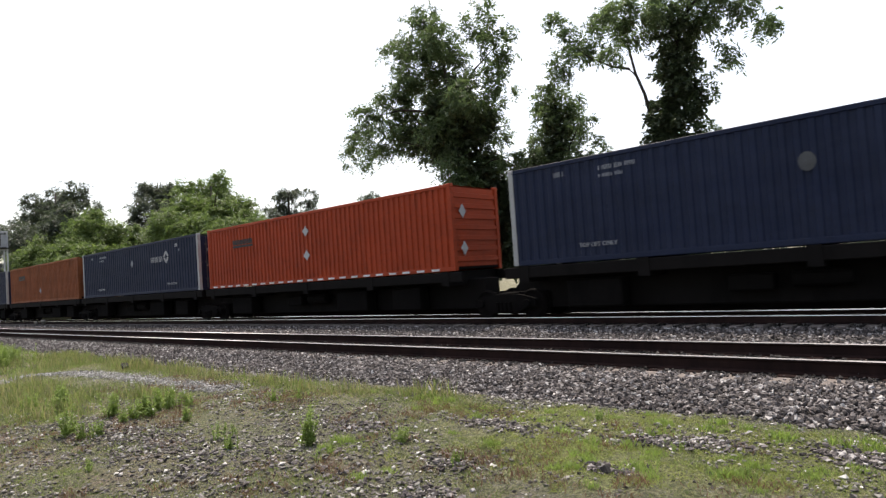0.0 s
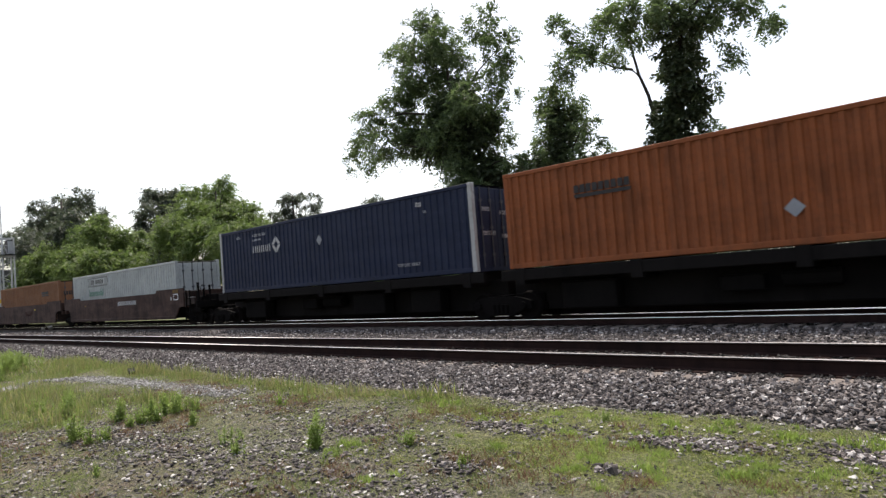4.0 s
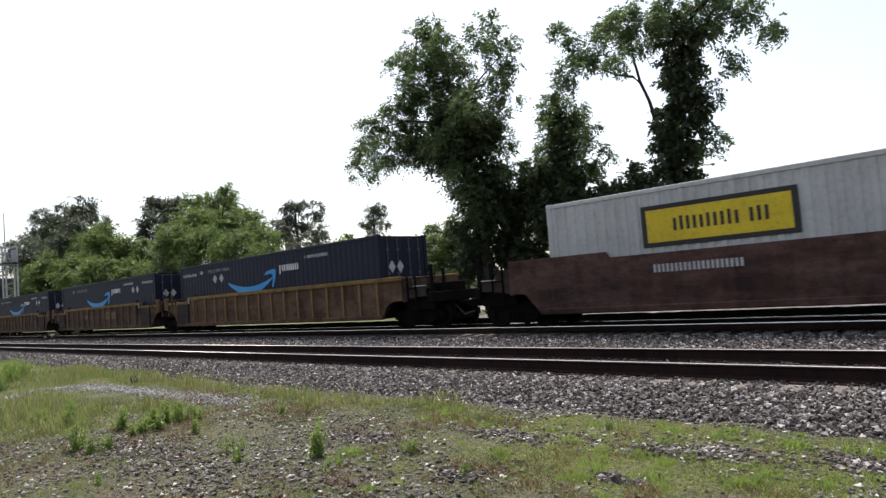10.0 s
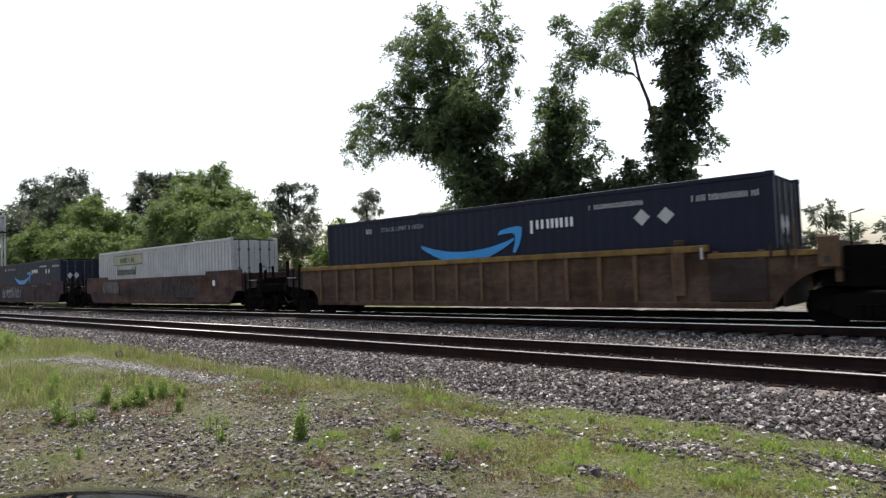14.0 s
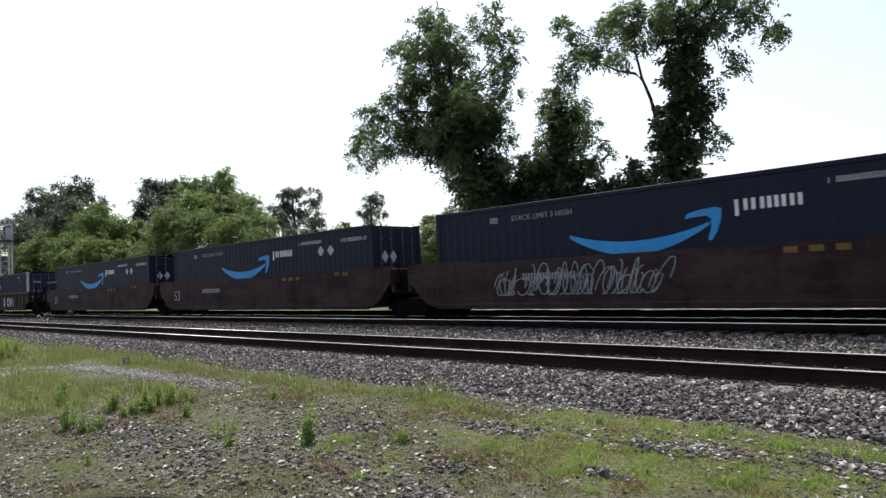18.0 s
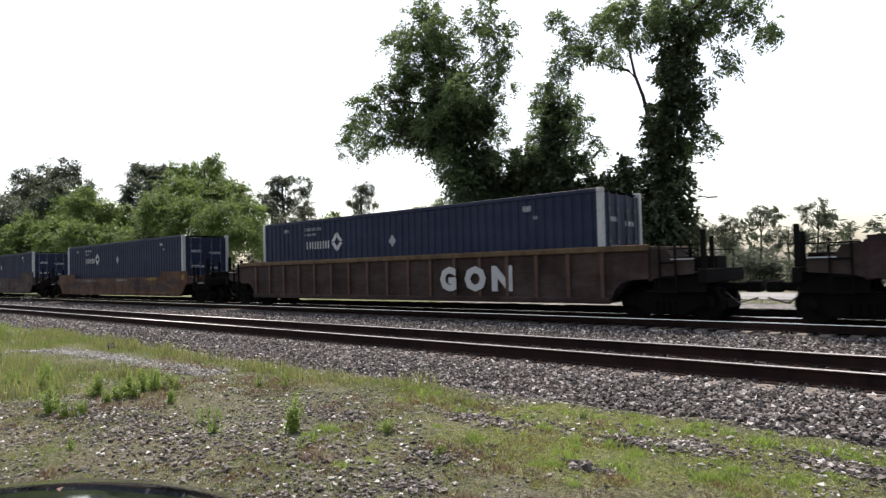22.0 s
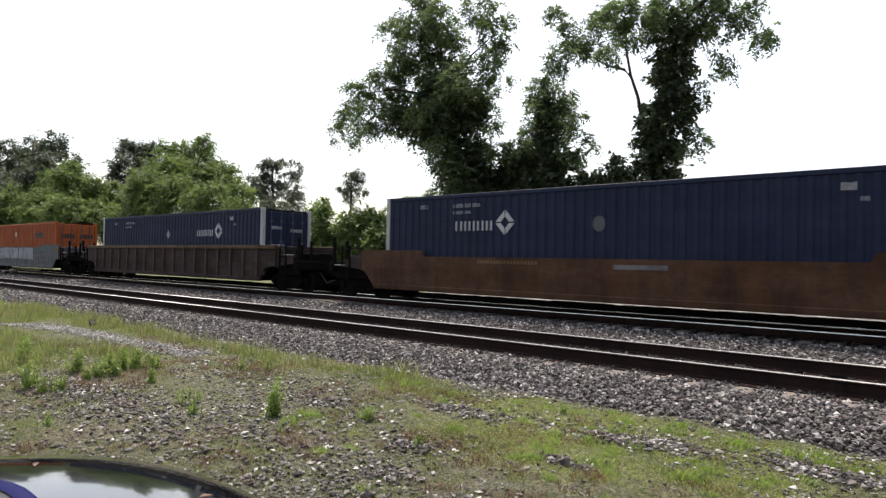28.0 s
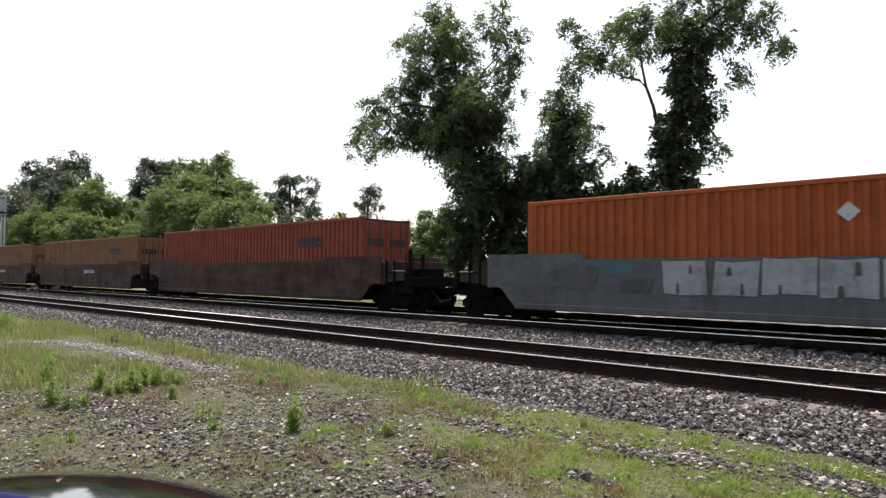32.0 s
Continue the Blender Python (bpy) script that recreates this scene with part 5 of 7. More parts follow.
        part("slope_sheet", Build().prism([(x, lo), (x + way * 0.5, 0.98), (x + way * 0.66, 1.05), (x + way * 0.66, 1.12), (x + way * 0.45, 1.05), (x - way * 0.06, lo + 0.06)], front + 0.04, rear - 0.04), M_STEEL, car)
    for x0, x1, kind, way in ((a, -2.65, left_end, -1), (z, LONG + 2.65, right_end, 1)):
        x1 = x1 if kind == "coupled" else (-1.62 if way < 0 else LONG + 1.62)
        l, r = min(x0, x1), max(x0, x1)
        part("bulkhead", Build().box(x0 - 0.06, x0 + 0.06, front + 0.04, rear - 0.04, 1.0, sill, 0.02), paint, car)
        b = Build().box(l, r, 0.75, WIDE - 0.75, 0.8, 1.15, 0.03)
        part("draft_sill", b, M_STEEL, car)
        if kind == "coupled":
            part("end_platform", Build().box(l, r, front + 0.1, rear - 0.1, 1.15, 1.22, 0.01), M_STEEL, car)
            part("end_beam", Build().box(x1 - 0.1, x1 + 0.1, front, rear, 0.95, 1.3, 0.02), M_STEEL, car)
            x3 = -1.35 if way < 0 else LONG + 1.35
            truck(car, x3 + way * 0.2)
            coupler(car, x1, way)
            for y in (front + 0.12, rear - 0.12):
                for x in (l + 0.12, r - 0.12):
                    part("handrail_post", Build().tube([(x, y, 1.2), (x, y, 1.8)], [0.018, 0.018], 6), M_STEEL, car)
                part("handrail", Build().tube([(l + 0.12, y, 1.8), (r - 0.12, y, 1.8)], [0.015, 0.015], 6), M_STEEL, car)
            part("end_frame", Build().box(l, r, front + 0.22, front + 0.3, 0.72, 1.18, 0.01).box(l + 0.2, r - 0.15, front + 0.3, front + 0.75, 0.85, 1.15, 0.03), M_STEEL, car)
            part("hose_bracket", Build().box(x1 - 0.05, x1 + 0.05, 0.5, 0.58, 1.2, 2.1, 0.01), M_STEEL, car)
            x2 = x3 + way * 1.1
            part("end_cheek", Build().prism([(x0 + way * 0.004, 1.04), (x3 + way * 0.3, 1.12), (x2, 1.18), (x2, sill - 0.4), (x3 + way * 0.6, sill - 0.32), (x3 + way * 0.45, sill - 0.1), (x0 + way * 0.004, sill - 0.05)], front + 0.02, front + 0.07), M_CHEEK, car, "dirty dark brown end plate")
            part("deck_edge", Build().box(min(x3 + way * 0.55, x2), max(x3 + way * 0.55, x2), front - 0.01, front + 0.08, sill - 0.37, sill - 0.34), M_GALV, car, "worn bare deck edge")
            part("brake_cylinder", Build().tube([(x3 + way * 0.3, 0.45, 1.38), (x3 + way * 0.85, 0.45, 1.38)], [0.17, 0.17], 10), M_STEEL, car)
            part("crossover", Build().box(min(x0 + way * 0.1, x1), max(x0 + way * 0.1, x1), 0.9, 1.7, 1.22, 1.62, 0.03), M_STEEL, car)
            if way > 0:
                part("brake_wheel", Build().tube([(x1 - 0.5 + 0.22 * math.cos(g), 0.4, 1.9 + 0.22 * math.sin(g)) for g in (i * math.pi / 9 for i in range(19))], [0.018] * 19, 5).box(x1 - 0.54, x1 - 0.46, 0.42, 0.5, 1.2, 1.94).tube([(x1 - 0.72, 0.4, 1.9), (x1 - 0.28, 0.4, 1.9)], [0.014, 0.014], 5), M_STEEL, car)
            part("end_post", Build().box(x1 - 0.06, x1 + 0.06, front + 0.1, front + 0.2, 0.95, 2.25, 0.015), M_STEEL, car)
            x0 = x3
            part("ladder", Build().box(x0 + way * 0.25, x0 + way * 0.29, front - 0.04, front + 0.02, 0.7, 1.9).box(x0 + way * 0.65, x0 + way * 0.69, front - 0.04, front + 0.02, 0.7, 1.9).box(min(x0 + way * 0.25, x0 + way * 0.69), max(x0 + way * 0.25, x0 + way * 0.69), front - 0.03, front, 0.72, 0.76).box(min(x0 + way * 0.25, x0 + way * 0.69), max(x0 + way * 0.25, x0 + way * 0.69), front - 0.03, front, 1.08, 1.12).box(min(x0 + way * 0.25, x0 + way * 0.69), max(x0 + way * 0.25, x0 + way * 0.69), front - 0.03, front, 1.44, 1.48), M_STEEL, car)
        elif way < 0:
            truck(car, x1)
            part("end_cheek", Build().prism([(x1 - 0.95, 0.9), (x1 + 0.95, 0.9), (x1 + 0.95, sill - 0.35), (x1 + 0.42, sill - 0.2), (x1 + 0.2, sill - 0.12), (x1 - 0.42, sill - 0.12), (x1 - 0.95, sill - 0.35)], 0.12, 0.2), M_STEEL, car, "black joint between two units")
            part("grab_rail", Build().tube([(x1 - 0.3, 0.02, sill - 0.15), (x1 - 0.3, 0.02, sill + 0.55), (x1 - 0.05, 0.02, sill + 0.62)], [0.02] * 3, 6), M_STEEL, car)
            part("articulation", Build().lathe([(0.32, 0), (0.32, 0.3)], 14, (x1, WIDE / 2 - 0.15, 1.0)), M_STEEL, car)
    for x, zz, n, step, hh, mat in marks or ():
        b = Build()
        for i in range(2 * n if step < 0.4 else n):
            k = 0.5 if step < 0.4 else 1.0
            b.box(x + i * step * k, x + (i + 0.55) * step * k, front - 0.046, front - 0.034, zz, zz + hh)
        tagged(part("stencil", b, mat, car, "faded stencilled marks"), kind="stuff")
    return car


def spine_car(start, paint, label, left_end, right_end):
    car = train_thing("spine_car", label, "freight car", start, "cars of the freight train")
    c = WIDE / 2
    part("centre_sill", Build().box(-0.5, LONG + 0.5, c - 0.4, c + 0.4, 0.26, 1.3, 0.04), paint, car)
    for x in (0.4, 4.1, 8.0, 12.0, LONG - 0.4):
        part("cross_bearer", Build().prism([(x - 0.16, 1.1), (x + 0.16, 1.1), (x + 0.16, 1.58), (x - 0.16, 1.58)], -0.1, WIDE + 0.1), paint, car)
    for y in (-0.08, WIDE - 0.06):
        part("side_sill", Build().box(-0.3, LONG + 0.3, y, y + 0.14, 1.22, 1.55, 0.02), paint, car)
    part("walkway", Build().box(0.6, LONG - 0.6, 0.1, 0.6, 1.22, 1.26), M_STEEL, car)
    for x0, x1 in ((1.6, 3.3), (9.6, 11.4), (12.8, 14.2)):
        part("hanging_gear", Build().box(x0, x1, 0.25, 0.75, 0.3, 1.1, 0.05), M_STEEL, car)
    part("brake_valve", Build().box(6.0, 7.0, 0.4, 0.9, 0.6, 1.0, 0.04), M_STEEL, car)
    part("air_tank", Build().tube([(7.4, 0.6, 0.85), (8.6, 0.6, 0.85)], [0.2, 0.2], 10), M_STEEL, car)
    truck(car, -0.65)
    if right_end == "coupled":
        truck(car, LONG + 0.4)
        coupler(car, LONG + 0.6, 1)
    if left_end == "coupled":
        coupler(car, -1.5, -1)
    return car


LOW, HIGH = 0.66, 1.586


def corrugated(length, tall, pitch, deep):
    """A ribbed steel sheet in x and z, ribs upright, facing -y."""
    n = int(length / pitch)
    step = length / n
    line = []
    for i in range(n):
        line += [(i * step, 0), (i * step + step * 0.40, 0), (i * step + step * 0.5, deep), (i * step + step * 0.9, deep)]
    line.append((length, 0))
    b = Build()
    b.add([(x, y, 0) for x, y in line] + [(x, y, tall) for x, y in line], [(i, i + 1, i + 1 + len(line), i + len(line)) for i in range(len(line) - 1)])
    return b


def container(start, floor, paint, label, posts=None, end="bulkhead", pitch=0.3, deep=0.035):
    """A 53-foot box: ribbed sides, corner posts, rails, an end with doors or ribs."""
    box = train_thing("container", label, "container", start, "containers on the train")
    posts = posts or paint
    f = floor
    part("side_panel", Build().add(*_sheet(corrugated(LONG - 0.3, TALL - 0.26, pitch, deep), 0.15, 0.02, f + 0.14)), paint, box)
    part("side_panel", Build().add(*_sheet(corrugated(LONG - 0.3, TALL - 0.26, pitch, deep), 0.15, WIDE - 0.02, f + 0.14, -1)), paint, box)
    roof = corrugated(LONG - 0.2, WIDE - 0.1, 0.6, 0.015)
    part("roof", Build().add([(x + 0.1, z + 0.05, f + TALL - 0.03 - y) for x, y, z in roof.v], roof.f), paint, box)
    part("floor", Build().box(0.05, LONG - 0.05, 0.03, WIDE - 0.03, f + 0.06, f + 0.14), M_STEEL, box)
    for y in (0.0, WIDE - 0.09):
        part("top_rail", Build().box(0.1, LONG - 0.1, y, y + 0.09, f + TALL - 0.12, f + TALL, 0.012), paint, box)
        part("bottom_rail", Build().box(0.1, LONG - 0.1, y, y + 0.09, f, f + 0.15, 0.012), paint, box)
    for x in (0.0, LONG - 0.16):
        for y in (-0.004, WIDE - 0.156):
            part("corner_post", Build().box(x, x + 0.16, y, y + 0.16, f + 0.12, f + TALL - 0.1, 0.012), posts, box, "white corner post" if posts is not paint else "")
            part("corner_casting", Build().box(x - 0.005, x + 0.17, y - 0.006, y + 0.166, f - 0.0, f + 0.13, 0.015), posts, box)
            part("corner_casting", Build().box(x - 0.005, x + 0.17, y - 0.006, y + 0.166, f + TALL - 0.11, f + TALL + 0.012, 0.015), posts, box)
    part("end_panel", Build().box(0.04, 0.1, 0.14, WIDE - 0.14, f + 0.1, f + TALL - 0.08), paint, box)
    x = LONG
    if end == "bulkhead":
        wall = part("end_panel", Build().box(x - 0.1, x - 0.06, 0.14, WIDE - 0.14, f + 0.1, f + TALL - 0.08), paint, box)
        for i in range(7):
            z = f + 0.3 + i * 0.36
            part("end_rib", Build().box(x - 0.06, x - 0.01, 0.16, WIDE - 0.16, z, z + 0.17, 0.02), paint, wall)
    else:
        for k in (0, 1):
            y = 0.15 + k * (WIDE - 0.3) / 2
            door = part("door", Build().box(x - 0.09, x - 0.04, y + 0.01, y + (WIDE - 0.3) / 2 - 0.01, f + 0.14, f + TALL - 0.12, 0.01), paint, box)
            for d in (0.3, 0.82):
                rod = Build().tube([(x - 0.015, y + d, f + 0.1), (x - 0.015, y + d, f + TALL - 0.08)], [0.022, 0.022], 7)
                for z in (0.5, 1.4, 2.3):
                    rod.box(x - 0.04, x + 0.01, y + d - 0.06, y + d + 0.06, f + z, f + z + 0.09)
                part("lock_rod", rod, M_ROD, door, "dark steel locking rod")
        part("door_sill", Build().box(x - 0.1, x + 0.0, 0.14, WIDE - 0.14, f + 0.0, f + 0.14), paint, box)
    return box


def _sheet(b, x, y, z, way=1):
    return [(p + x, y + way * q, r + z) for p, q, r in b.v], b.f


def plate(box, outline, mat, name="decal", label="", deep=0.006, lift=0.012):
    """A flat mark on the near side: outline in x and z."""
    return part(name, Build().prism(outline, -lift - deep + 0.02, -lift + 0.02), mat, box, label)


def rect(x0, x1, z0, z1):
    return [(x0, z0), (x1, z0), (x1, z1), (x0, z1)]


def diamond(box, x, z, r, mat=None):
    plate(box, [(x, z - r), (x + r, z), (x, z + r), (x - r, z)], mat or M_FADED, "placard", "white diamond placard")


def row_of_bars(box, x, z, n, step, height, mat=None, name="mark", seed=0):
    """Writing too small or worn to read."""
    rng = random.Random(seed + int(x * 10))
    b = Build()
    for i in range(2 * n):
        if rng.random() < 0.14:
            continue
        b.prism(rect(x + i * step * 0.5, x + (i + 0.48) * step * 0.5, z, z + height * rng.uniform(0.85, 1.0)), -0.0, 0.008)
    return tagged(part(name, b, mat or M_FADED, box, "small worn marks"), kind="stuff")


def end_placard(box, y, z, r=0.24):
    four = ((-0.75 * r, 0), (0, -r), (0.75 * r, 0), (0, r))
    part("placard", Build().add([(LONG + d, y + p, z + q) for d in (0.014, 0.0) for p, q in four], [(0, 1, 2, 3), (7, 6, 5, 4), (0, 4, 5, 1), (1, 5, 6, 2), (2, 6, 7, 3), (3, 7, 4, 0)]), M_FADED, box, "white diamond placard")


def smile_box(start, label, turned=False):
    """turned: the placards and numbers stand at the other end."""
    box = container(start, LOW, M_NAVY, label, M_NAVY, "doors", 0.32, 0.012)
    n = 20
    up, lo = [], []
    for i in range(n + 1):
        u = i / n
        x = 5.1 + 3.85 * u
        dip = math.sin(math.pi * min(1.0, 0.06 + 0.92 * u)) ** 0.8
        mid = 2.56 - 0.56 * dip - 0.05 * u
        th = 0.05 + 0.32 * math.sin(math.pi * (0.04 + 0.94 * u)) ** 0.9
        up.append((x, mid + th * 0.5)), lo.append((x, mid - th * 0.5))
    part("curved_band", Build().prism(lo + up[::-1], 0.0, 0.008), M_BLUEMARK, box, "light blue curved band decal")
    part("arrow_point", Build().prism([(8.36, 2.6), (8.44, 2.73), (8.75, 2.8), (9.12, 2.83), (9.26, 2.78), (9.24, 2.55), (9.14, 2.25), (8.98, 2.02), (8.9, 2.06), (8.99, 2.33), (9.0, 2.56), (8.9, 2.64), (8.6, 2.63)], 0.0, 0.008), M_BLUEMARK, box, "light blue arrow point decal")
    # the brand word as plain upright bars
    b = Build()
    for k, (x, z0, z1) in enumerate(((9.56, 2.56, 2.95), (9.76, 2.68, 2.95), (9.93, 2.68, 2.95), (10.12, 2.68, 2.95), (10.27, 2.68, 2.95), (10.42, 2.68, 2.95), (10.57, 2.68, 2.95), (10.74, 2.68, 2.95), (10.9, 2.68, 2.95))):
        b.prism(rect(x, x + 0.085, z0, z1), 0.0, 0.008)
    tagged(part("word_bar", b, M_WHITE, box, "white block marks beside the blue band"), kind="stuff")
    writing("STACK LIMIT 3 HIGH", 0.16, M_DIM, box, pose(3.1, 0.004, 3.06, 90, 0, 0), "lettering", "white block capitals high on the side")
    row_of_bars(box, 11.5, 3.08, 15, 0.105, 0.14)
    row_of_bars(box, 2.3, 3.04, 2, 0.16, 0.2)
    if turned:
        diamond(box, 3.78, 2.73, 0.22), diamond(box, 4.43, 2.73, 0.22)
        row_of_bars(box, 0.4, 3.0, 13, 0.12, 0.16)
    else:
        diamond(box, 13.0, 2.75, 0.22), diamond(box, 13.64, 2.75, 0.22)
        row_of_bars(box, 14.3, 3.02, 13, 0.12, 0.16)
    for y in (0.62, 1.05):
        end_placard(box, y, 2.35)
    return box


def ring_box(start, floor, label, logo=3.1, dot=8.05, lift=(), end="doors", face=True, round_dot=False):
    box = container(start, floor, M_NAVY2, label, M_POST, end, 0.3, 0.035)
    f = floor
    if logo is not None:
        tagged(part("word_bar", ring_word(logo, f + 1.72, 1.0), M_FADED, box, "white block marks before a ring"), kind="stuff")
        tagged(part("ring_mark", ring_mark(logo + 1.9, f + 1.95), M_FADED, box, "white four-part ring decal"), kind="stuff")
    n = 14 if round_dot else 4
    part("placard", Build().prism([(dot + 0.18 * math.cos(g), f + 1.84 + 0.22 * math.sin(g)) for g in (i * 2 * math.pi / n for i in range(n))], 0.0, 0.008), M_GREYCAR if round_dot else M_DIM, box, "dim round placard" if round_dot else "pale diamond placard")
    row_of_bars(box, 1.6, f + 2.46, 3, 0.11, 0.15, M_DIM)
    row_of_bars(box, 3.0, f + 2.46, 9, 0.12, 0.13, M_DIM)
    row_of_bars(box, 3.0, f + 2.26, 6, 0.12, 0.1, M_DIM)
    row_of_bars(box, 13.6, f + 2.42, 3, 0.12, 0.18)
    row_of_bars(box, 13.9, f + 2.18, 2, 0.11, 0.1, M_DIM)
    for x in lift:
        writing("TOP LIFT ONLY", 0.115, M_FADED, box, pose(x, 0.004, f + 0.4, 90, 0, 0), "lettering", "white block capitals low on the side")
    if face:
        b = Build()
        for y, z, m in ((0.5, f + 2.0, 4), (0.5, f + 1.2, 5), (1.5, f + 1.9, 5), (1.55, f + 1.1, 3)):
            for i in range(2 * m):
                b.box(LONG - 0.04, LONG - 0.034, y + i * 0.07, y + i * 0.07 + 0.035, z, z + 0.14)
        tagged(part("end_mark", b, M_FADED, box, "small white marks on the doors"), kind="stuff")
    return box


def ring_word(x, z, s):
    b = Build()
    for d in (0.0, 0.2, 0.36, 0.53, 0.7, 0.86, 1.04, 1.2, 1.36):
        b.prism(rect(x + d, x + d + 0.065, z, z + 0.3), 0.0, 0.008)
    return b


def ring_mark(cx, cz):
    """A square stood on its corner, in four parts, hollow."""
    r = Build()
    for i in range(4):
        p, q = [Vector((math.cos(g), math.sin(g) * 1.1)) for g in (math.pi / 2 * i, math.pi / 2 * (i + 1))]
        a, c = p.lerp(q, 0.07), p.lerp(q, 0.93)
        r.prism([(cx + s * v.x, cz + s * v.y) for s, v in ((0.36, a), (0.36, c), (0.17, c), (0.17, a))], 0.0, 0.008)
    return r


def orange_box(start, floor, paint, label, end="bulkhead", logo=12.05, dots=((8.08, 2.15),), tape=True):
    box = container(start, floor, paint, label, paint, end, 0.27, 0.05)
    f = floor
    b = Build()
    b.prism(rect(logo, logo + 1.7, f + 1.84, f + 1.94), 0.0, 0.008)
    for i in range(9):
        b.prism(rect(logo + i * 0.19, logo + i * 0.19 + 0.15, f + 1.98, f + 2.2), 0.0, 0.008)
    tagged(part("word_bar", b, M_DARK, box, "dark block marks over a bar"), kind="stuff")
    for x, z in dots:
        diamond(box, x, f + z, 0.22, M_FADED if tape else M_DIM)
    if floor > 1 and tape:
        b = Build()
        for i in range(22):
            b.prism(rect(0.4 + i * 0.7, 0.75 + i * 0.7, f + 0.03, f + 0.1), -0.024, 0.0)
        tagged(part("reflective_tape", b, M_WHITE, box, "white reflective tape dashes"), kind="stuff")
        end_placard(box, 0.55, f + 2.0), end_placard(box, 0.55, f + 0.75)
    elif floor < 1:
        for k in range(2):
            b = Build()
            for i in range(5):
                b.box(LONG - 0.04, LONG - 0.032, 0.35 + k * 1.15 + i * 0.17, 0.48 + k * 1.15 + i * 0.17, f + 1.8, f + 2.1)
            tagged(part("end_mark", b, M_DARK, box, "dark block marks on the door"), kind="stuff")
    return box


M_FADED = painted("faded white decal", (0.42, 0.42, 0.42), (0.2, 0.2, 0.2), 0.4, 0.6)
M_DIM = painted("dulled white decal", (0.27, 0.28, 0.3), (0.15, 0.15, 0.16), 0.4, 0.6)
M_DIM2 = painted("dulled grey decal", (0.27, 0.285, 0.28), (0.16, 0.16, 0.15), 0.5, 0.65)
M_CHEEK = painted("grimy brown end paint", (0.03, 0.018, 0.014), (0.012, 0.009, 0.008), 0.6, 0.85, dust=0.6)
M_ROD = painted("dark galvanised rod", (0.075, 0.077, 0.085), (0.03, 0.03, 0.03), 0.4, 0.6)
M_NAVY = painted("dark navy paint", (0.0042, 0.0072, 0.022), (0.008, 0.0105, 0.019), 0.3, 0.6)
M_NAVY2 = painted("navy blue paint", (0.0055, 0.0115, 0.037), (0.008, 0.012, 0.028), 0.4, 0.6, dust=0.3)
M_POST = painted("white post paint", (0.4, 0.4, 0.39), (0.18, 0.15, 0.12), 0.4, 0.6)
M_RED = painted("red-orange paint", (0.34, 0.043, 0.010), (0.15, 0.032, 0.015), 0.4, 0.6)
M_ORANGE = painted("orange paint", (0.31, 0.066, 0.013), (0.15, 0.042, 0.016), 0.5, 0.6, dust=0.2)
M_ORANGEDULL = painted("dusty orange paint", (0.235, 0.066, 0.019), (0.12, 0.042, 0.019), 0.6, 0.65, dust=0.3)
M_TANORANGE = painted("faded orange paint", (0.205, 0.093, 0.044), (0.12, 0.06, 0.035), 0.5, 0.65, dust=0.25)
M_REDBROWN = painted("faded red paint", (0.22, 0.045, 0.022), (0.1, 0.035, 0.025), 0.5, 0.65)
M_GREYBOX = painted("pale grey paint", (0.42, 0.44, 0.43), (0.22, 0.22, 0.2), 0.4, 0.65)
M_WHITEBOX = painted("white paint", (0.44, 0.44, 0.43), (0.27, 0.25, 0.23), 0.45, 0.6)
M_BROWN = painted("brown car paint", (0.053, 0.0245, 0.0175), (0.022, 0.0135, 0.0105), 0.8, 0.75, dust=0.8)
M_TAN = painted("tan car paint", (0.098, 0.053, 0.027), (0.042, 0.023, 0.016), 0.8, 0.8, dust=0.85)
M_MAROON = painted("maroon car paint", (0.029, 0.0118, 0.0125), (0.015, 0.0085, 0.009), 0.8, 0.75, dust=0.8)
M_RUST = painted("rust-brown car paint", (0.066, 0.029, 0.021), (0.024, 0.0135, 0.0125), 0.9, 0.8, dust=0.95)
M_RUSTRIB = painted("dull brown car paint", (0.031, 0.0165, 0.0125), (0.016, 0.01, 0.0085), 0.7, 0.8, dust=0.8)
M_RUSTBAR = painted("lighter brown rib paint", (0.068, 0.037, 0.027), (0.026, 0.016, 0.012), 0.6, 0.8, dust=0.6)
M_OCHRE = painted("ochre car paint", (0.068, 0.028, 0.0098), (0.028, 0.0125, 0.008), 0.7, 0.7, dust=0.6)
M_GREYCAR = painted("grey car paint", (0.082, 0.085, 0.088), (0.05, 0.043, 0.038), 0.5, 0.7, dust=0.4)
M_SHEDWALL = painted("weathered grey sheet metal", (0.045, 0.05, 0.055), (0.03, 0.03, 0.03), 0.5, 0.7, dust=0.3)
M_SILVER = painted("silver spray paint", (0.25, 0.26, 0.27), (0.12, 0.12, 0.12), 0.6, 0.6, dust=0.5)
M_SCRAWL = painted("faded spray paint", (0.13, 0.122, 0.122), (0.045, 0.035, 0.033), 0.85, 0.75, dust=0.8)
M_TANRIB = painted("lighter tan rib paint", (0.17, 0.098, 0.048), (0.07, 0.04, 0.027), 0.5, 0.8, dust=0.5)
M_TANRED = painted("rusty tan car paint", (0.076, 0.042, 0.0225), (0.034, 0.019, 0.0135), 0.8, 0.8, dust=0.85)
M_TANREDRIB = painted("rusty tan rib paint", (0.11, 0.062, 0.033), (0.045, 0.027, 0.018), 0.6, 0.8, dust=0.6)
M_DARKRUST = painted("dark rust-brown car paint", (0.045, 0.026, 0.02), (0.022, 0.013, 0.011), 0.8, 0.8, dust=0.9)
M_SOOT = painted("sooty overpaint", (0.055, 0.056, 0.06), (0.1, 0.1, 0.1), 0.6, 0.8, dust=0.6)
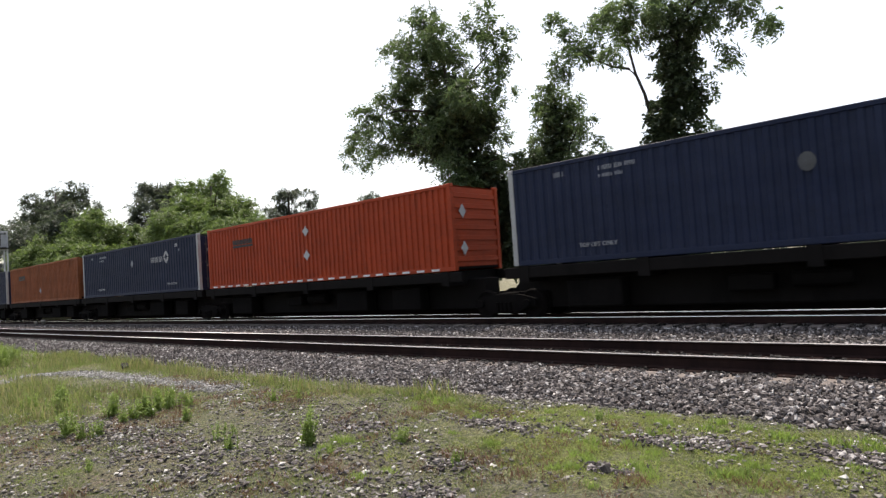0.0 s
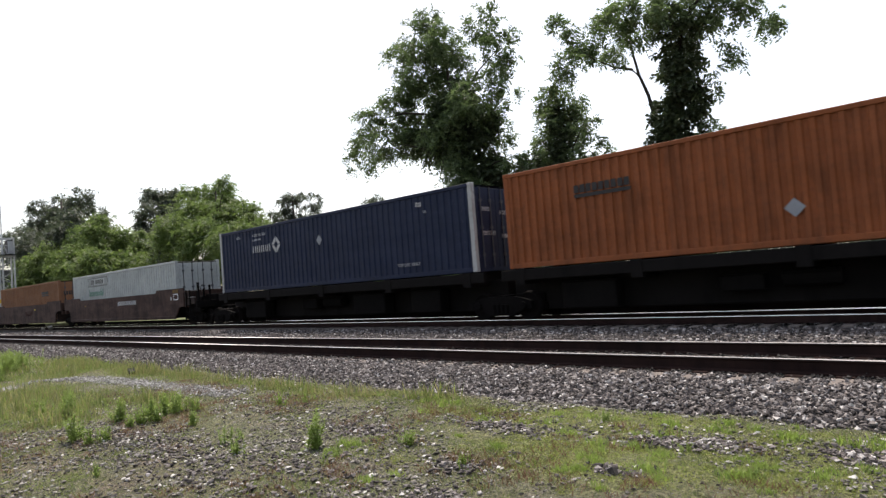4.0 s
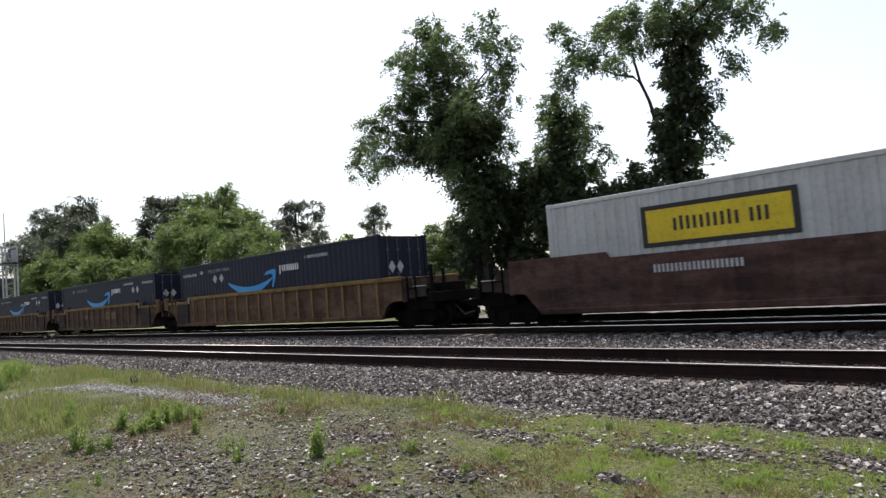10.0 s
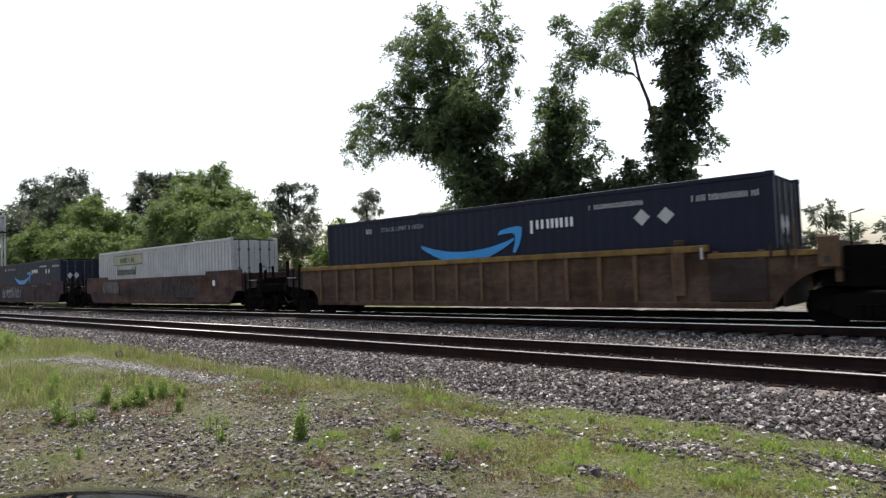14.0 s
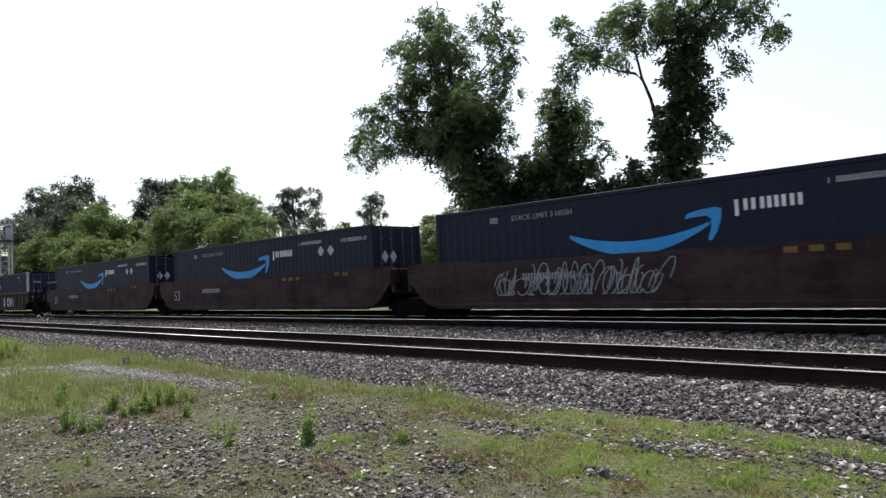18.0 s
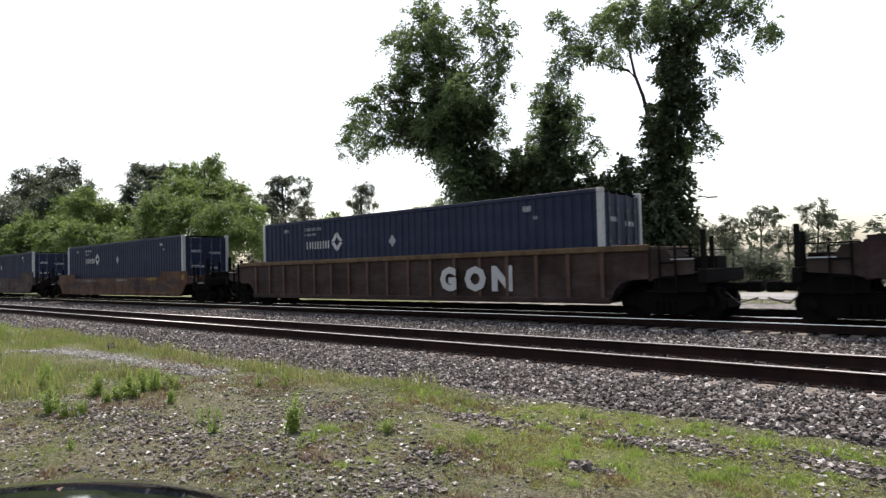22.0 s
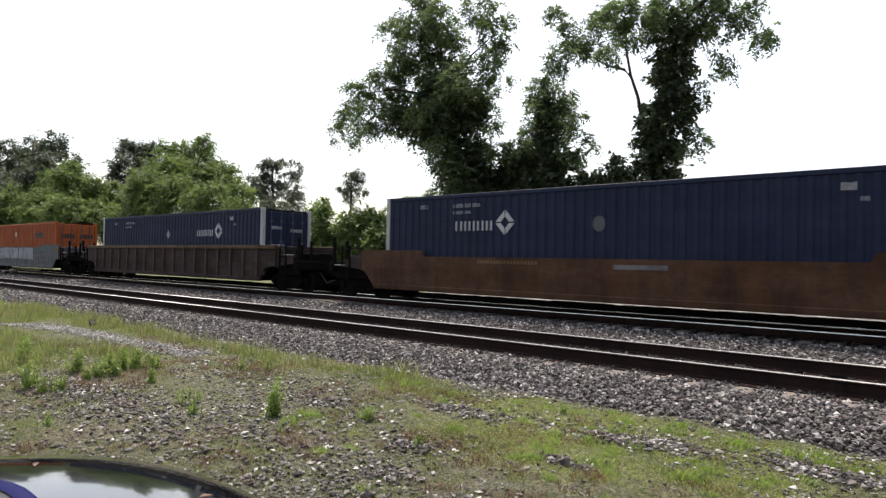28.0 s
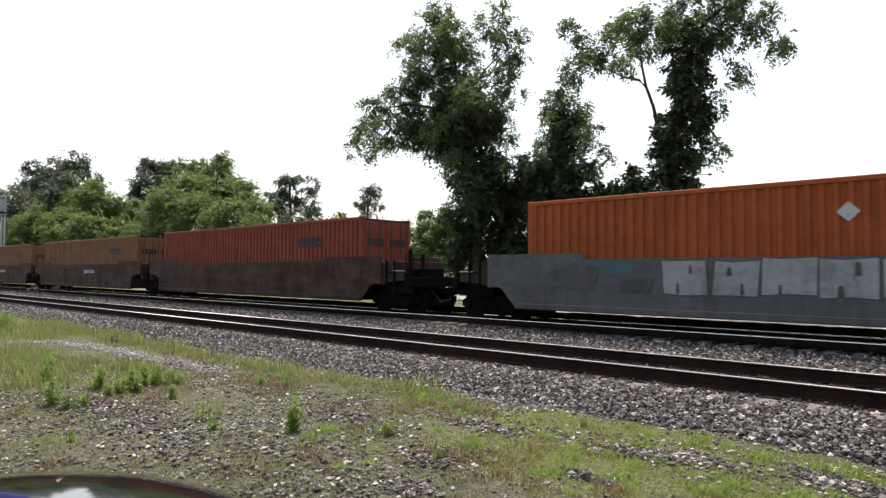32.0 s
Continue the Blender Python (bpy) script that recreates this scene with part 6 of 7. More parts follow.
M_SOOT2 = painted("dark purple-brown overpaint", (0.026, 0.0145, 0.0155), (0.05, 0.027, 0.02), 0.95, 0.8, dust=0.95)
M_TEAL = painted("teal spray paint", (0.06, 0.115, 0.125), (0.06, 0.07, 0.07), 0.5, 0.7)
M_SILL = painted("worn yellow paint", (0.2, 0.12, 0.03), (0.075, 0.045, 0.022), 0.8, 0.75, dust=0.6)
M_SILL2 = painted("worn tan paint", (0.105, 0.066, 0.03), (0.045, 0.028, 0.018), 0.8, 0.75, dust=0.6)
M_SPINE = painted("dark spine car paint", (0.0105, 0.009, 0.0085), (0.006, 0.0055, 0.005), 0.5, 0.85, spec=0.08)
M_GREENFADE = painted("faded green decal", (0.16, 0.27, 0.22), (0.25, 0.3, 0.27), 0.4, 0.7)
M_YELLOWPALE = painted("pale yellow decal", (0.3, 0.3, 0.19), (0.24, 0.22, 0.15), 0.4, 0.6)

SH_, CP = "shared", "coupled"
ON = "in a well car"


def scrawl(car, x0, x1, z0, z1, mat, seed, label="loose pale spray-painted scrawl"):
    """Sprayed loops too wild to read."""
    rng = random.Random(seed)
    b = Build()
    x = x0
    while x < x1:
        w, tall = rng.uniform(0.18, 0.55), rng.uniform(0.5, 1.0) * (z1 - z0)
        n, turn, lean = 9, rng.uniform(0.6, 1.3) * math.pi, rng.uniform(-0.25, 0.25)
        a0 = rng.uniform(0, 6.28)
        pts = []
        for i in range(n):
            a = a0 + turn * i / (n - 1) * 1.5
            pz = 0.5 * tall * (1 + math.sin(a))
            pts.append((x + w * 0.5 * (1 + math.cos(a * 0.9)) + lean * pz, z0 + pz))
        for (ax, az), (bx, bz) in zip(pts, pts[1:]):
            d = Vector((bx - ax, bz - az))
            nrm = Vector((-d.y, d.x)).normalized() * 0.015
            b.prism([(ax + nrm.x, az + nrm.y), (ax - nrm.x, az - nrm.y), (bx - nrm.x, bz - nrm.y), (bx + nrm.x, bz + nrm.y)], -0.29, -0.282)
        x += w * rng.uniform(0.22, 0.5)
    tagged(part("graffiti", b, mat, car, label), kind="stuff")


def paint_blocks(car, x0, x1, z0, z1, fill=None, wide=0.85):
    """Large painted shapes that no one could read: broad pale blocks with dark edges and gaps."""
    rng = random.Random(77)
    x = x0
    while x < x1:
        w, lean = wide * rng.uniform(1.0, 1.3), rng.uniform(-0.14, 0.14)
        lo, hi = z0 + rng.uniform(0, 0.08), z1 - rng.uniform(0, 0.07)
        outline = [(x, lo), (x + w * 0.5, lo + rng.uniform(-0.04, 0.06)), (x + w, lo + rng.uniform(-0.05, 0.05)), (x + w + lean * 0.5, (lo + hi) / 2), (x + w + lean, hi), (x + w * 0.4 + lean, hi + rng.uniform(-0.05, 0.03)), (x + lean, hi)]
        cx, cz = x + w / 2 + lean / 2, (lo + hi) / 2
        block = part("graffiti", Build().prism([(cx + (px - cx) * 1.06, cz + (pz - cz) * 1.07) for px, pz in outline], -0.276, -0.27), M_SOOT, car, "dark edge of a painted block")
        part("fill", Build().prism(outline, -0.282, -0.277), fill or M_SILVER, block, "pale silver painted block")
        for k in range(rng.choice((1, 1, 2))):
            hx, hz, hw, hh = x + w * (0.3 + 0.3 * k) + lean * 0.4, lo + (hi - lo) * rng.choice((0.0, 0.55, 0.6)), rng.uniform(0.08, 0.16), rng.uniform(0.18, 0.3)
            part("gap", Build().prism([(hx, hz), (hx + hw, hz + 0.02), (hx + hw * 0.8, hz + hh), (hx + hw * 0.2, hz + hh)], -0.288, -0.283), M_SOOT, block)
        x += w + rng.uniform(0.05, 0.12)


def overpaint(car, places):
    """Dull uneven patches on a smooth side: x, z, half widths, paint."""
    for k, (cx, cz, rx, rz, mat) in enumerate(places):
        wobble = [(cx + rx * math.cos(g) * (1 + 0.22 * math.sin(3 * g + k) + 0.1 * math.sin(7 * g)), cz + rz * math.sin(g) * (1 + 0.2 * math.cos(2 * g + k) + 0.12 * math.sin(5 * g + k))) for g in (i * math.pi / 14 for i in range(28))]
        plate(car, wobble, mat, "paint_patch", "dull overpainted patch", 0.001, 0.2905 + 0.0012 * k)


def make_train():
    # five spine car units
    B0, O1, B1, O2, B2 = -10.96, -29.46, -46.64, -63.8, -81.25
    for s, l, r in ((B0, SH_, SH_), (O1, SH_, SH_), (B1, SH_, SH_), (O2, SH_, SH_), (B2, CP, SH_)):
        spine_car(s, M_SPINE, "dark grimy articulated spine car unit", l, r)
    blue = "navy blue ribbed container, white corner posts, "
    ring_box(B0, HIGH, blue + "on a spine car", None, 8.0, (2.25,), round_dot=True)
    orange_box(O1, HIGH, M_RED, "bright red-orange ribbed container on a spine car", logo=2.37, dots=((8.12, 2.1), (8.12, 1.1)))
    ring_box(B1, HIGH, blue + "on a spine car", 10.6, 8.0, (2.6, 12.5))
    orange_box(O2, HIGH, M_ORANGEDULL, "dusty orange ribbed container on a spine car", logo=2.41, dots=((7.9, 0.85),), tape=False)
    ring_box(B2, HIGH, blue + "on a spine car", 2.97, 8.0, (12.5,))
    # three brown smooth-sided units
    W1, O3, W2 = -102.39, -121.79, -141.16
    car = well_car(W1, "smooth", M_BROWN, M_SILL, "brown smooth-sided well car unit with faded stencils", SH_, CP, 1.87, marks=((8.7, 1.34, 11, 0.25, 0.24, M_FADED), (2.9, 1.42, 1, 0.5, 0.08, M_SILL)))
    plate(car, rect(16.36, 16.9, 1.42, 1.76), M_WHITE, "notice_plate", "white notice frame", 0.004, 0.3)
    plate(car, rect(16.41, 16.85, 1.47, 1.71), M_BROWN, "notice_plate", "", 0.004, 0.306)
    plate(car, rect(16.3, 16.95, 1.8, 1.98), M_SILL, "paint_patch", "yellow safety patch", 0.004, 0.298)
    plate(car, rect(15.98, 16.14, 1.42, 1.6), M_POST, "notice_plate", "small pale notice", 0.004, 0.298)
    car = well_car(O3, "smooth", M_BROWN, M_SILL, "brown smooth-sided well car unit with worn marks", SH_, SH_, 1.87, marks=((11.0, 1.45, 1, 0.5, 0.1, M_YELLOW),))
    writing("53", 0.5, M_DARK, car, pose(0.4, -0.285, 0.95, 90, 0, 0), "lettering", "faded dark number")
    scrawl(car, 8.4, 10.2, 1.0, 1.5, M_RUST, 3, "faded red scrawl")
    well_car(W2, "smooth", M_RUST, M_SILL, "rusty brown smooth-sided well car unit", CP, SH_, 1.87, marks=((3.2, 1.38, 10, 0.22, 0.2, M_FADED), (9.6, 1.42, 1, 0.5, 0.08, M_YELLOW)))
    box = container(W1, LOW, M_GREYBOX, "pale grey ribbed container " + ON, end="doors", pitch=0.31, deep=0.05)
    plate(box, [(2.9, 3.32), (6.3, 3.32), (6.5, 3.05), (6.3, 2.74), (2.9, 2.74), (3.05, 3.05)], M_DARK, "panel_border", "thin dark panel border", 0.003, 0.006)
    plate(box, [(2.94, 3.29), (6.27, 3.29), (6.46, 3.05), (6.27, 2.77), (2.94, 2.77), (3.09, 3.05)], M_DIM2, "name_panel", "grey panel with dark block marks", 0.003, 0.01)
    plate(box, rect(3.55, 5.85, 2.84, 3.24), M_GREYBOX, "name_panel", "pale grey panel", 0.003, 0.014)
    row_of_bars(box, 3.6, 2.88, 6, 0.36, 0.3, M_DARK).matrix_basis = pose(0, -0.008, 0)
    writing("Intermodal", 0.4, M_GREENFADE, box, pose(3.1, -0.004, 2.12, 90, 0, 0), "lettering", "faded green lettering on pale grey", fat=0.02)
    box = orange_box(O3, LOW, M_TANORANGE, "faded orange ribbed container " + ON, "doors", dots=())
    box = container(W2, LOW, M_WHITEBOX, "white ribbed container with a yellow panel " + ON, end="doors", pitch=0.31, deep=0.03)
    plate(box, rect(2.86, 6.56, 2.02, 3.1), M_DARK, "panel_border", "black panel border", 0.004, 0.006)
    plate(box, rect(3.0, 6.42, 2.14, 2.98), M_YELLOW, "name_panel", "yellow panel with dark block marks", 0.004, 0.014)
    row_of_bars(box, 3.7, 2.4, 7, 0.33, 0.36, M_DARK).matrix_basis = pose(0, -0.006, 0)
    part("name_panel", Build().box(LONG - 0.035, LONG - 0.03, 0.4, 1.9, 2.4, 2.75), M_YELLOW, box, "small yellow panel on the doors")
    # three tan ribbed units
    P1, P2, P3 = -164.7, -184.08, -203.58
    for s, l, r in ((P1, SH_, CP), (P2, SH_, SH_), (P3, CP, SH_)):
        car = well_car(s, "ribbed", M_TAN if s == P1 else M_TANRED, M_SILL, ("tan" if s == P1 else "rust-red") + " ribbed well car unit with a worn yellow sill", l, r, 1.89)
        if s == P2:
            writing("125T", 0.27, M_SCRAWL, car, pose(0.42, -0.348, 0.76, 90, 0, 0), "lettering", "faded stencilled load mark")
            plate(car, rect(5.35, 5.95, 1.12, 1.42), M_TANRIB, "paint_patch", "pale tan overpainted patch", 0.004, 0.296)
            for x0, x1 in ((9.15, 10.0), (10.12, 10.95)):
                plate(car, rect(x0, x1, 1.05, 1.5), M_TANRIB, "paint_patch", "pale tan overpainted patch", 0.004, 0.296)
            row_of_bars(car, 9.4, 1.22, 2, 0.18, 0.16, M_DARK).matrix_basis = pose(0, -0.302, 0)
    for s, t in ((P1, True), (P2, False), (P3, False)):
        smile_box(s, "dark navy container with light blue arrow band " + ON, t)
    # one brown car
    W3 = -227.07
    car = well_car(W3, "smooth", M_RUST, M_SILL, "rusty brown well car with scrawled paint", CP, CP, 1.85, marks=((14.9, 1.3, 1, 0.4, 0.26, M_WHITE),))
    overpaint(car, ((1.6, 0.95, 1.1, 0.3, M_SOOT2), (4.6, 1.1, 1.3, 0.4, M_MAROON), (6.9, 1.2, 1.0, 0.45, M_SOOT2), (8.6, 1.0, 0.9, 0.3, M_OCHRE), (9.9, 1.25, 1.2, 0.4, M_MAROON), (12.2, 0.95, 1.3, 0.3, M_SOOT2), (14.2, 1.3, 0.9, 0.3, M_OCHRE), (0.6, 1.5, 0.5, 0.2, M_OCHRE), (3.4, 0.75, 0.9, 0.14, M_OCHRE)))
    for k, (cx, rx) in enumerate(((1.6, 0.26), (2.0, 0.24), (2.4, 0.27), (2.8, 0.23), (3.2, 0.28), (3.6, 0.22))):
        blob = [(cx + rx * math.cos(g) * (1 + 0.16 * math.sin(2 * g + 2 * k)), 1.35 + 0.36 * math.sin(g) * (1 + 0.12 * math.cos(3 * g + k))) for g in (i * math.pi / 11 for i in range(22))]
        edge = plate(car, [(cx + (px - cx) * 1.12, 1.35 + (pz - 1.35) * 1.1) for px, pz in blob], M_SOOT2, "graffiti", "rounded painted letter with a dark edge", 0.001, 0.303 + 0.005 * k)
        part("fill", Build().prism(blob, -0.2868 - 0.005 * k, -0.2848 - 0.005 * k), M_SCRAWL, edge, "pale faded fill")
        part("gap", Build().prism([(cx - 0.05, 1.3), (cx + 0.04, 1.28), (cx + 0.06, 1.62), (cx, 1.6)], -0.2888 - 0.005 * k, -0.287 - 0.005 * k), M_SOOT2, edge)
    scrawl(car, 8.2, 13.0, 0.75, 1.7, M_SOOT, 5, "dim grey sprayed scrawl")
    box = container(W3, LOW, M_WHITEBOX, "white ribbed container with yellow panel " + ON, end="doors", pitch=0.31, deep=0.045)
    plate(box, rect(2.36, 6.39, 2.68, 3.29), M_DARK, "panel_border", "thin dark panel border", 0.003, 0.008)
    plate(box, rect(2.4, 6.35, 2.72, 3.25), M_YELLOWPALE, "name_panel", "pale yellow panel with grey block marks", 0.004, 0.014)
    row_of_bars(box, 3.2, 2.82, 7, 0.34, 0.3, M_DARK).matrix_basis = pose(0, -0.006, 0)
    writing("Intermodal", 0.42, M_BLACK, box, pose(2.85, 0.0, 2.12, 90, 0, 0), "lettering", "bold black lettering on white", fat=0.026)
    # three maroon units
    P4, P5, P6 = -250.47, -269.88, -289.22
    for k, (s, l, r) in enumerate(((P4, SH_, CP), (P5, SH_, SH_), (P6, CP, SH_))):
        car = well_car(s, "smooth", M_MAROON, M_SILL, "dark maroon smooth-sided well car unit", l, r, 1.85, marks=((3.6, 1.25, 9, 0.2, 0.2, M_DIM), (10.6, 1.62, 3, 0.5, 0.14, M_SILL), (14.2, 1.7, 2, 0.5, 0.14, M_SILL)), step=0.08)
        smile_box(s, "dark navy container with light blue arrow band " + ON)
        if k == 0:
            scrawl(car, 2.5, 7.6, 0.8, 1.75, M_SILVER, 9)
        else:
            writing("53", 0.5, M_DIM, car, pose(0.5, -0.285, 0.9, 90, 0, 0), "lettering", "faded white number")
    # single cars
    U1, U2, U3, U4, U5 = -312.68, -336.14, -359.77, -383.12, -406.74
    car = well_car(U1, "ribbed", M_RUSTRIB, M_SILL2, "brown ribbed well car with white scrawl on its side", CP, CP, 1.9)
    for k, ch in enumerate("GON"):
        writing(ch, 0.66, M_FADED, car, pose(10.6 + k * 1.02, -0.37, 0.8, 90, 0, (-4, 2, 5)[k]), "graffiti", "fat white scrawled letter", fat=0.06)
    car = well_car(U2, "smooth", M_OCHRE, M_SILL, "ochre-brown smooth-sided well car", CP, CP, 1.42, ((8.6, 1.22, 1, 2.6, 0.12, M_SCRAWL), (3.4, 1.2, 9, 0.24, 0.14, M_SCRAWL)), 0.27, 0.95)
    overpaint(car, ((2.2, 1.0, 1.3, 0.25, M_DARKRUST), (6.6, 0.95, 1.2, 0.25, M_RUST), (11.6, 1.0, 1.5, 0.28, M_DARKRUST), (14.2, 0.85, 0.9, 0.2, M_SOOT2), (15.6, 1.15, 0.5, 0.16, M_SOOT2), (13.2, 1.32, 0.7, 0.09, M_SILL)))
    plate(car, rect(16.5, 16.85, 1.25, 1.52), M_SILL, "paint_patch", "yellow safety patch", 0.004, 0.3)
    car = well_car(U3, "smooth", M_DARKRUST, M_SILL, "rusty brown smooth-sided well car with pale scrawl", CP, CP, 1.6, ((2.4, 1.1, 6, 0.24, 0.16, M_GREYBOX),), 0.4, 0.95)
    scrawl(car, 4.4, 10.0, 0.85, 1.5, M_GREYCAR, 15, "faded grey scrawl")
    well_car(U4, "smooth", M_OCHRE, M_SILL, "ochre-brown smooth-sided well car with a pale stripe", CP, CP, 1.55, ((8.6, 1.28, 1, 2.6, 0.12, M_SCRAWL), (4.2, 1.36, 9, 0.24, 0.1, M_TANRIB)), 0.2, 0.95)
    well_car(U5, "ribbed", M_RUSTRIB, M_SILL2, "rust-brown ribbed well car", CP, CP, 1.9)
    for s in (U1, U2, U3, U4, U5):
        ring_box(s, LOW, blue + ON, 10.75 if s == U5 else 3.1, 7.9 if s == U5 else 8.05, round_dot=s == U4)
    # grey car with paint scrawl, then brown units
    O4, R1, Y1, G1, G2 = -430.39, -453.98, -473.7, -493.2, -512.8
    car = well_car(O4, "smooth", M_GREYCAR, M_SILL, "grey smooth-sided well car with big pale painted letters", CP, CP, 1.85, over=1.3)
    paint_blocks(car, 4.2, 12.4, 0.95, 1.84)
    for k, (cx, rx, rz) in enumerate(((13.4, 0.36, 0.34), (13.95, 0.42, 0.4), (14.6, 0.4, 0.38), (15.2, 0.44, 0.4), (15.8, 0.38, 0.33))):
        loop = [(cx + rx * math.cos(g) * (1 + 0.12 * math.sin(3 * g + k)), 0.92 + rz * math.sin(g) * (1 + 0.1 * math.cos(2 * g + k))) for g in (-0.4 + i * (math.pi + 0.5) / 14 for i in range(15))]
        part("graffiti", Build().tube([(px, -0.286, pz) for px, pz in loop], [0.014] * 15, 4), M_SILVER, car, "pale painted bubble outline")
    plate(car, [(13.7, 1.62), (14.4, 1.58), (15.4, 1.66), (15.3, 1.8), (14.6, 1.83), (13.8, 1.8)], M_TEAL, "paint_patch", "faded teal paint patch", 0.004, 0.298)
    plate(car, rect(16.75, 17.3, 1.6, 1.82), M_SILL, "notice_plate", "yellow notice", 0.004, 0.3)
    plate(car, [(1.6, 1.5), (3.3, 1.42), (3.5, 1.78), (2.4, 1.83), (1.7, 1.75)], M_TEAL, "paint_patch", "faded teal paint patch", 0.004, 0.296)
    plate(car, [(0.6, 1.1), (2.2, 1.0), (2.5, 1.6), (1.7, 1.75), (0.9, 1.5)], M_SOOT, "paint_patch", "dark sooty paint patch", 0.004, 0.302)
    plate(car, [(3.0, 0.95), (3.8, 1.0), (4.0, 1.35), (3.1, 1.3)], M_SOOT, "paint_patch", "dark sooty paint patch", 0.004, 0.302)
    orange_box(O4, LOW, M_ORANGE, "orange ribbed container " + ON, "doors")
    for s, l, r in ((R1, SH_, CP), (Y1, SH_, SH_), (G1, SH_, SH_), (G2, CP, SH_)):
        well_car(s, "smooth", M_BROWN, M_SILL, "brown smooth-sided well car unit", l, r, 1.87, marks=() if s == R1 else ((8.8, 1.3, 8, 0.22, 0.2, M_GREYBOX),))
    orange_box(R1, LOW, M_REDBROWN, "faded red ribbed container " + ON, "doors", dots=())
    orange_box(Y1, LOW, M_TANORANGE, "faded orange ribbed container " + ON, "doors", dots=())
    orange_box(G1, LOW, M_TANORANGE, "faded orange ribbed container " + ON, "doors", dots=())
    orange_box(G2, LOW, M_REDBROWN, "faded red ribbed container " + ON, "doors", dots=())


make_train()


# ---- signal bridge, lamp, shed ----
def signal_bridge():
    g = thing("signal_bridge", "grey steel signal bridge over the tracks with dark signal heads", "signal", pose(-90, 20, -0.35))
    low, high = 8.5, 10.65
    for x in (-0.7, 0.7):
        for y in (0.45, 1.65):
            leg = part("leg", Build().box(x - 0.08, x + 0.08, y - 0.08, y + 0.08, 0.3, high + 0.1), M_GALV, g)
            part("footing", Build().box(x - 0.3, x + 0.3, y - 0.3, y + 0.3, -0.3, 0.32, 0.03), M_GREYCAR, leg, "concrete footing")
    for z0 in (low, high):
        for x in (-0.7, 0.7):
            part("chord", Build().box(x - 0.07, x + 0.07, -17.5, 1.75, z0, z0 + 0.16), M_GALV, g)
        for i in range(13):
            part("cross_bar", Build().box(-0.63, 0.63, -17.4 + i * 1.55, -17.32 + i * 1.55, z0 + 0.03, z0 + 0.13), M_GALV, g)
    for i in range(12):
        y = -17.5 + i * 1.55
        for x in (-0.7, 0.7):
            part("lattice", Build().tube([(x, y, low + 0.08), (x, y + 0.78, high + 0.08), (x, y + 1.55, low + 0.08)], [0.05] * 3, 6), M_GALV, g)
    for i in range(6):
        z = 0.4 + i * 1.4
        for x in (-0.7, 0.7):
            part("brace", Build().tube([(x, 0.45, z), (x, 1.65, z + 0.7), (x, 0.45, z + 1.4)], [0.04] * 3, 5), M_GALV, g)
    part("walkway", Build().box(0.78, 1.4, -17.5, 1.7, low + 0.18, low + 0.24), M_STEEL, g, "dark open steel walkway")
    for z in (0.55, 1.1):
        part("handrail", Build().tube([(1.36, -17.4, low + 0.24 + z), (1.36, 1.6, low + 0.24 + z)], [0.025, 0.025], 6), M_GALV, g)
    for i in range(13):
        part("rail_post", Build().tube([(1.36, -17.4 + i * 1.58, low + 0.2), (1.36, -17.4 + i * 1.58, low + 1.36)], [0.025, 0.025], 6), M_GALV, g)
    cabinet = part("cabinet", Build().box(-0.5, 0.55, 1.0, 1.72, low + 0.25, high - 0.1, 0.03), M_GREYCAR, g, "grey equipment cabinet")
    part("door", Build().box(0.56, 0.6, 1.06, 1.66, low + 0.4, high - 0.25, 0.01), M_GALV, cabinet)
    part("mast", Build().tube([(0, 0.6, high), (0, 0.6, 14.95)], [0.08, 0.045], 7), M_GALV, g)
    for y in (-2.75, -11.0):
        part("signal_post", Build().tube([(0.8, y, low - 0.2), (0.8, y, 14.7)], [0.08, 0.07], 8), M_GALV, g)
        ladder = part("ladder", Build().box(0.95, 1.0, y + 0.8, y + 0.85, high, 14.7).box(0.95, 1.0, y + 1.3, y + 1.35, high, 14.7), M_GALV, g)
        for k in range(13):
            part("rung", Build().box(0.96, 0.99, y + 0.85, y + 1.3, high + 0.2 + k * 0.3, high + 0.23 + k * 0.3), M_GALV, ladder)
        for z in (9.55, 11.75, 13.85):
            head = part("signal_head", Build().tube([(0.9, y, z), (0.98, y, z)], [0.58, 0.58], 22).box(0.86, 1.05, y - 0.2, y + 0.2, z - 0.5, z + 0.5, 0.04), M_BLACK, g, "round black signal head")
            for d in (-0.32, 0.0, 0.32):
                part("hood", Build().tube([(0.98, y, z + d), (1.3, y, z + d)], [0.13, 0.13], 12), M_BLACK, head)


signal_bridge()


def street_lamp():
    l = thing("street_lamp", "tall grey street lamp with a curved arm", "street lamp", pose(-21.4, 60, -0.3))
    part("pole", Build().tube([(0, 0, 0), (0, 0, 3), (0, 0, 6.6)], [0.14, 0.12, 0.09], 9), M_GALV, l)
    part("arm", Build().tube([(0, 0, 6.4), (0.5, 0, 7.2), (1.4, 0, 7.6), (2.4, 0, 7.75)], [0.05, 0.045, 0.04, 0.04], 7), M_GALV, l)
    part("lamp_head", Build().box(2.2, 3.2, -0.16, 0.16, 7.66, 7.84, 0.05), M_GALV, l)


street_lamp()


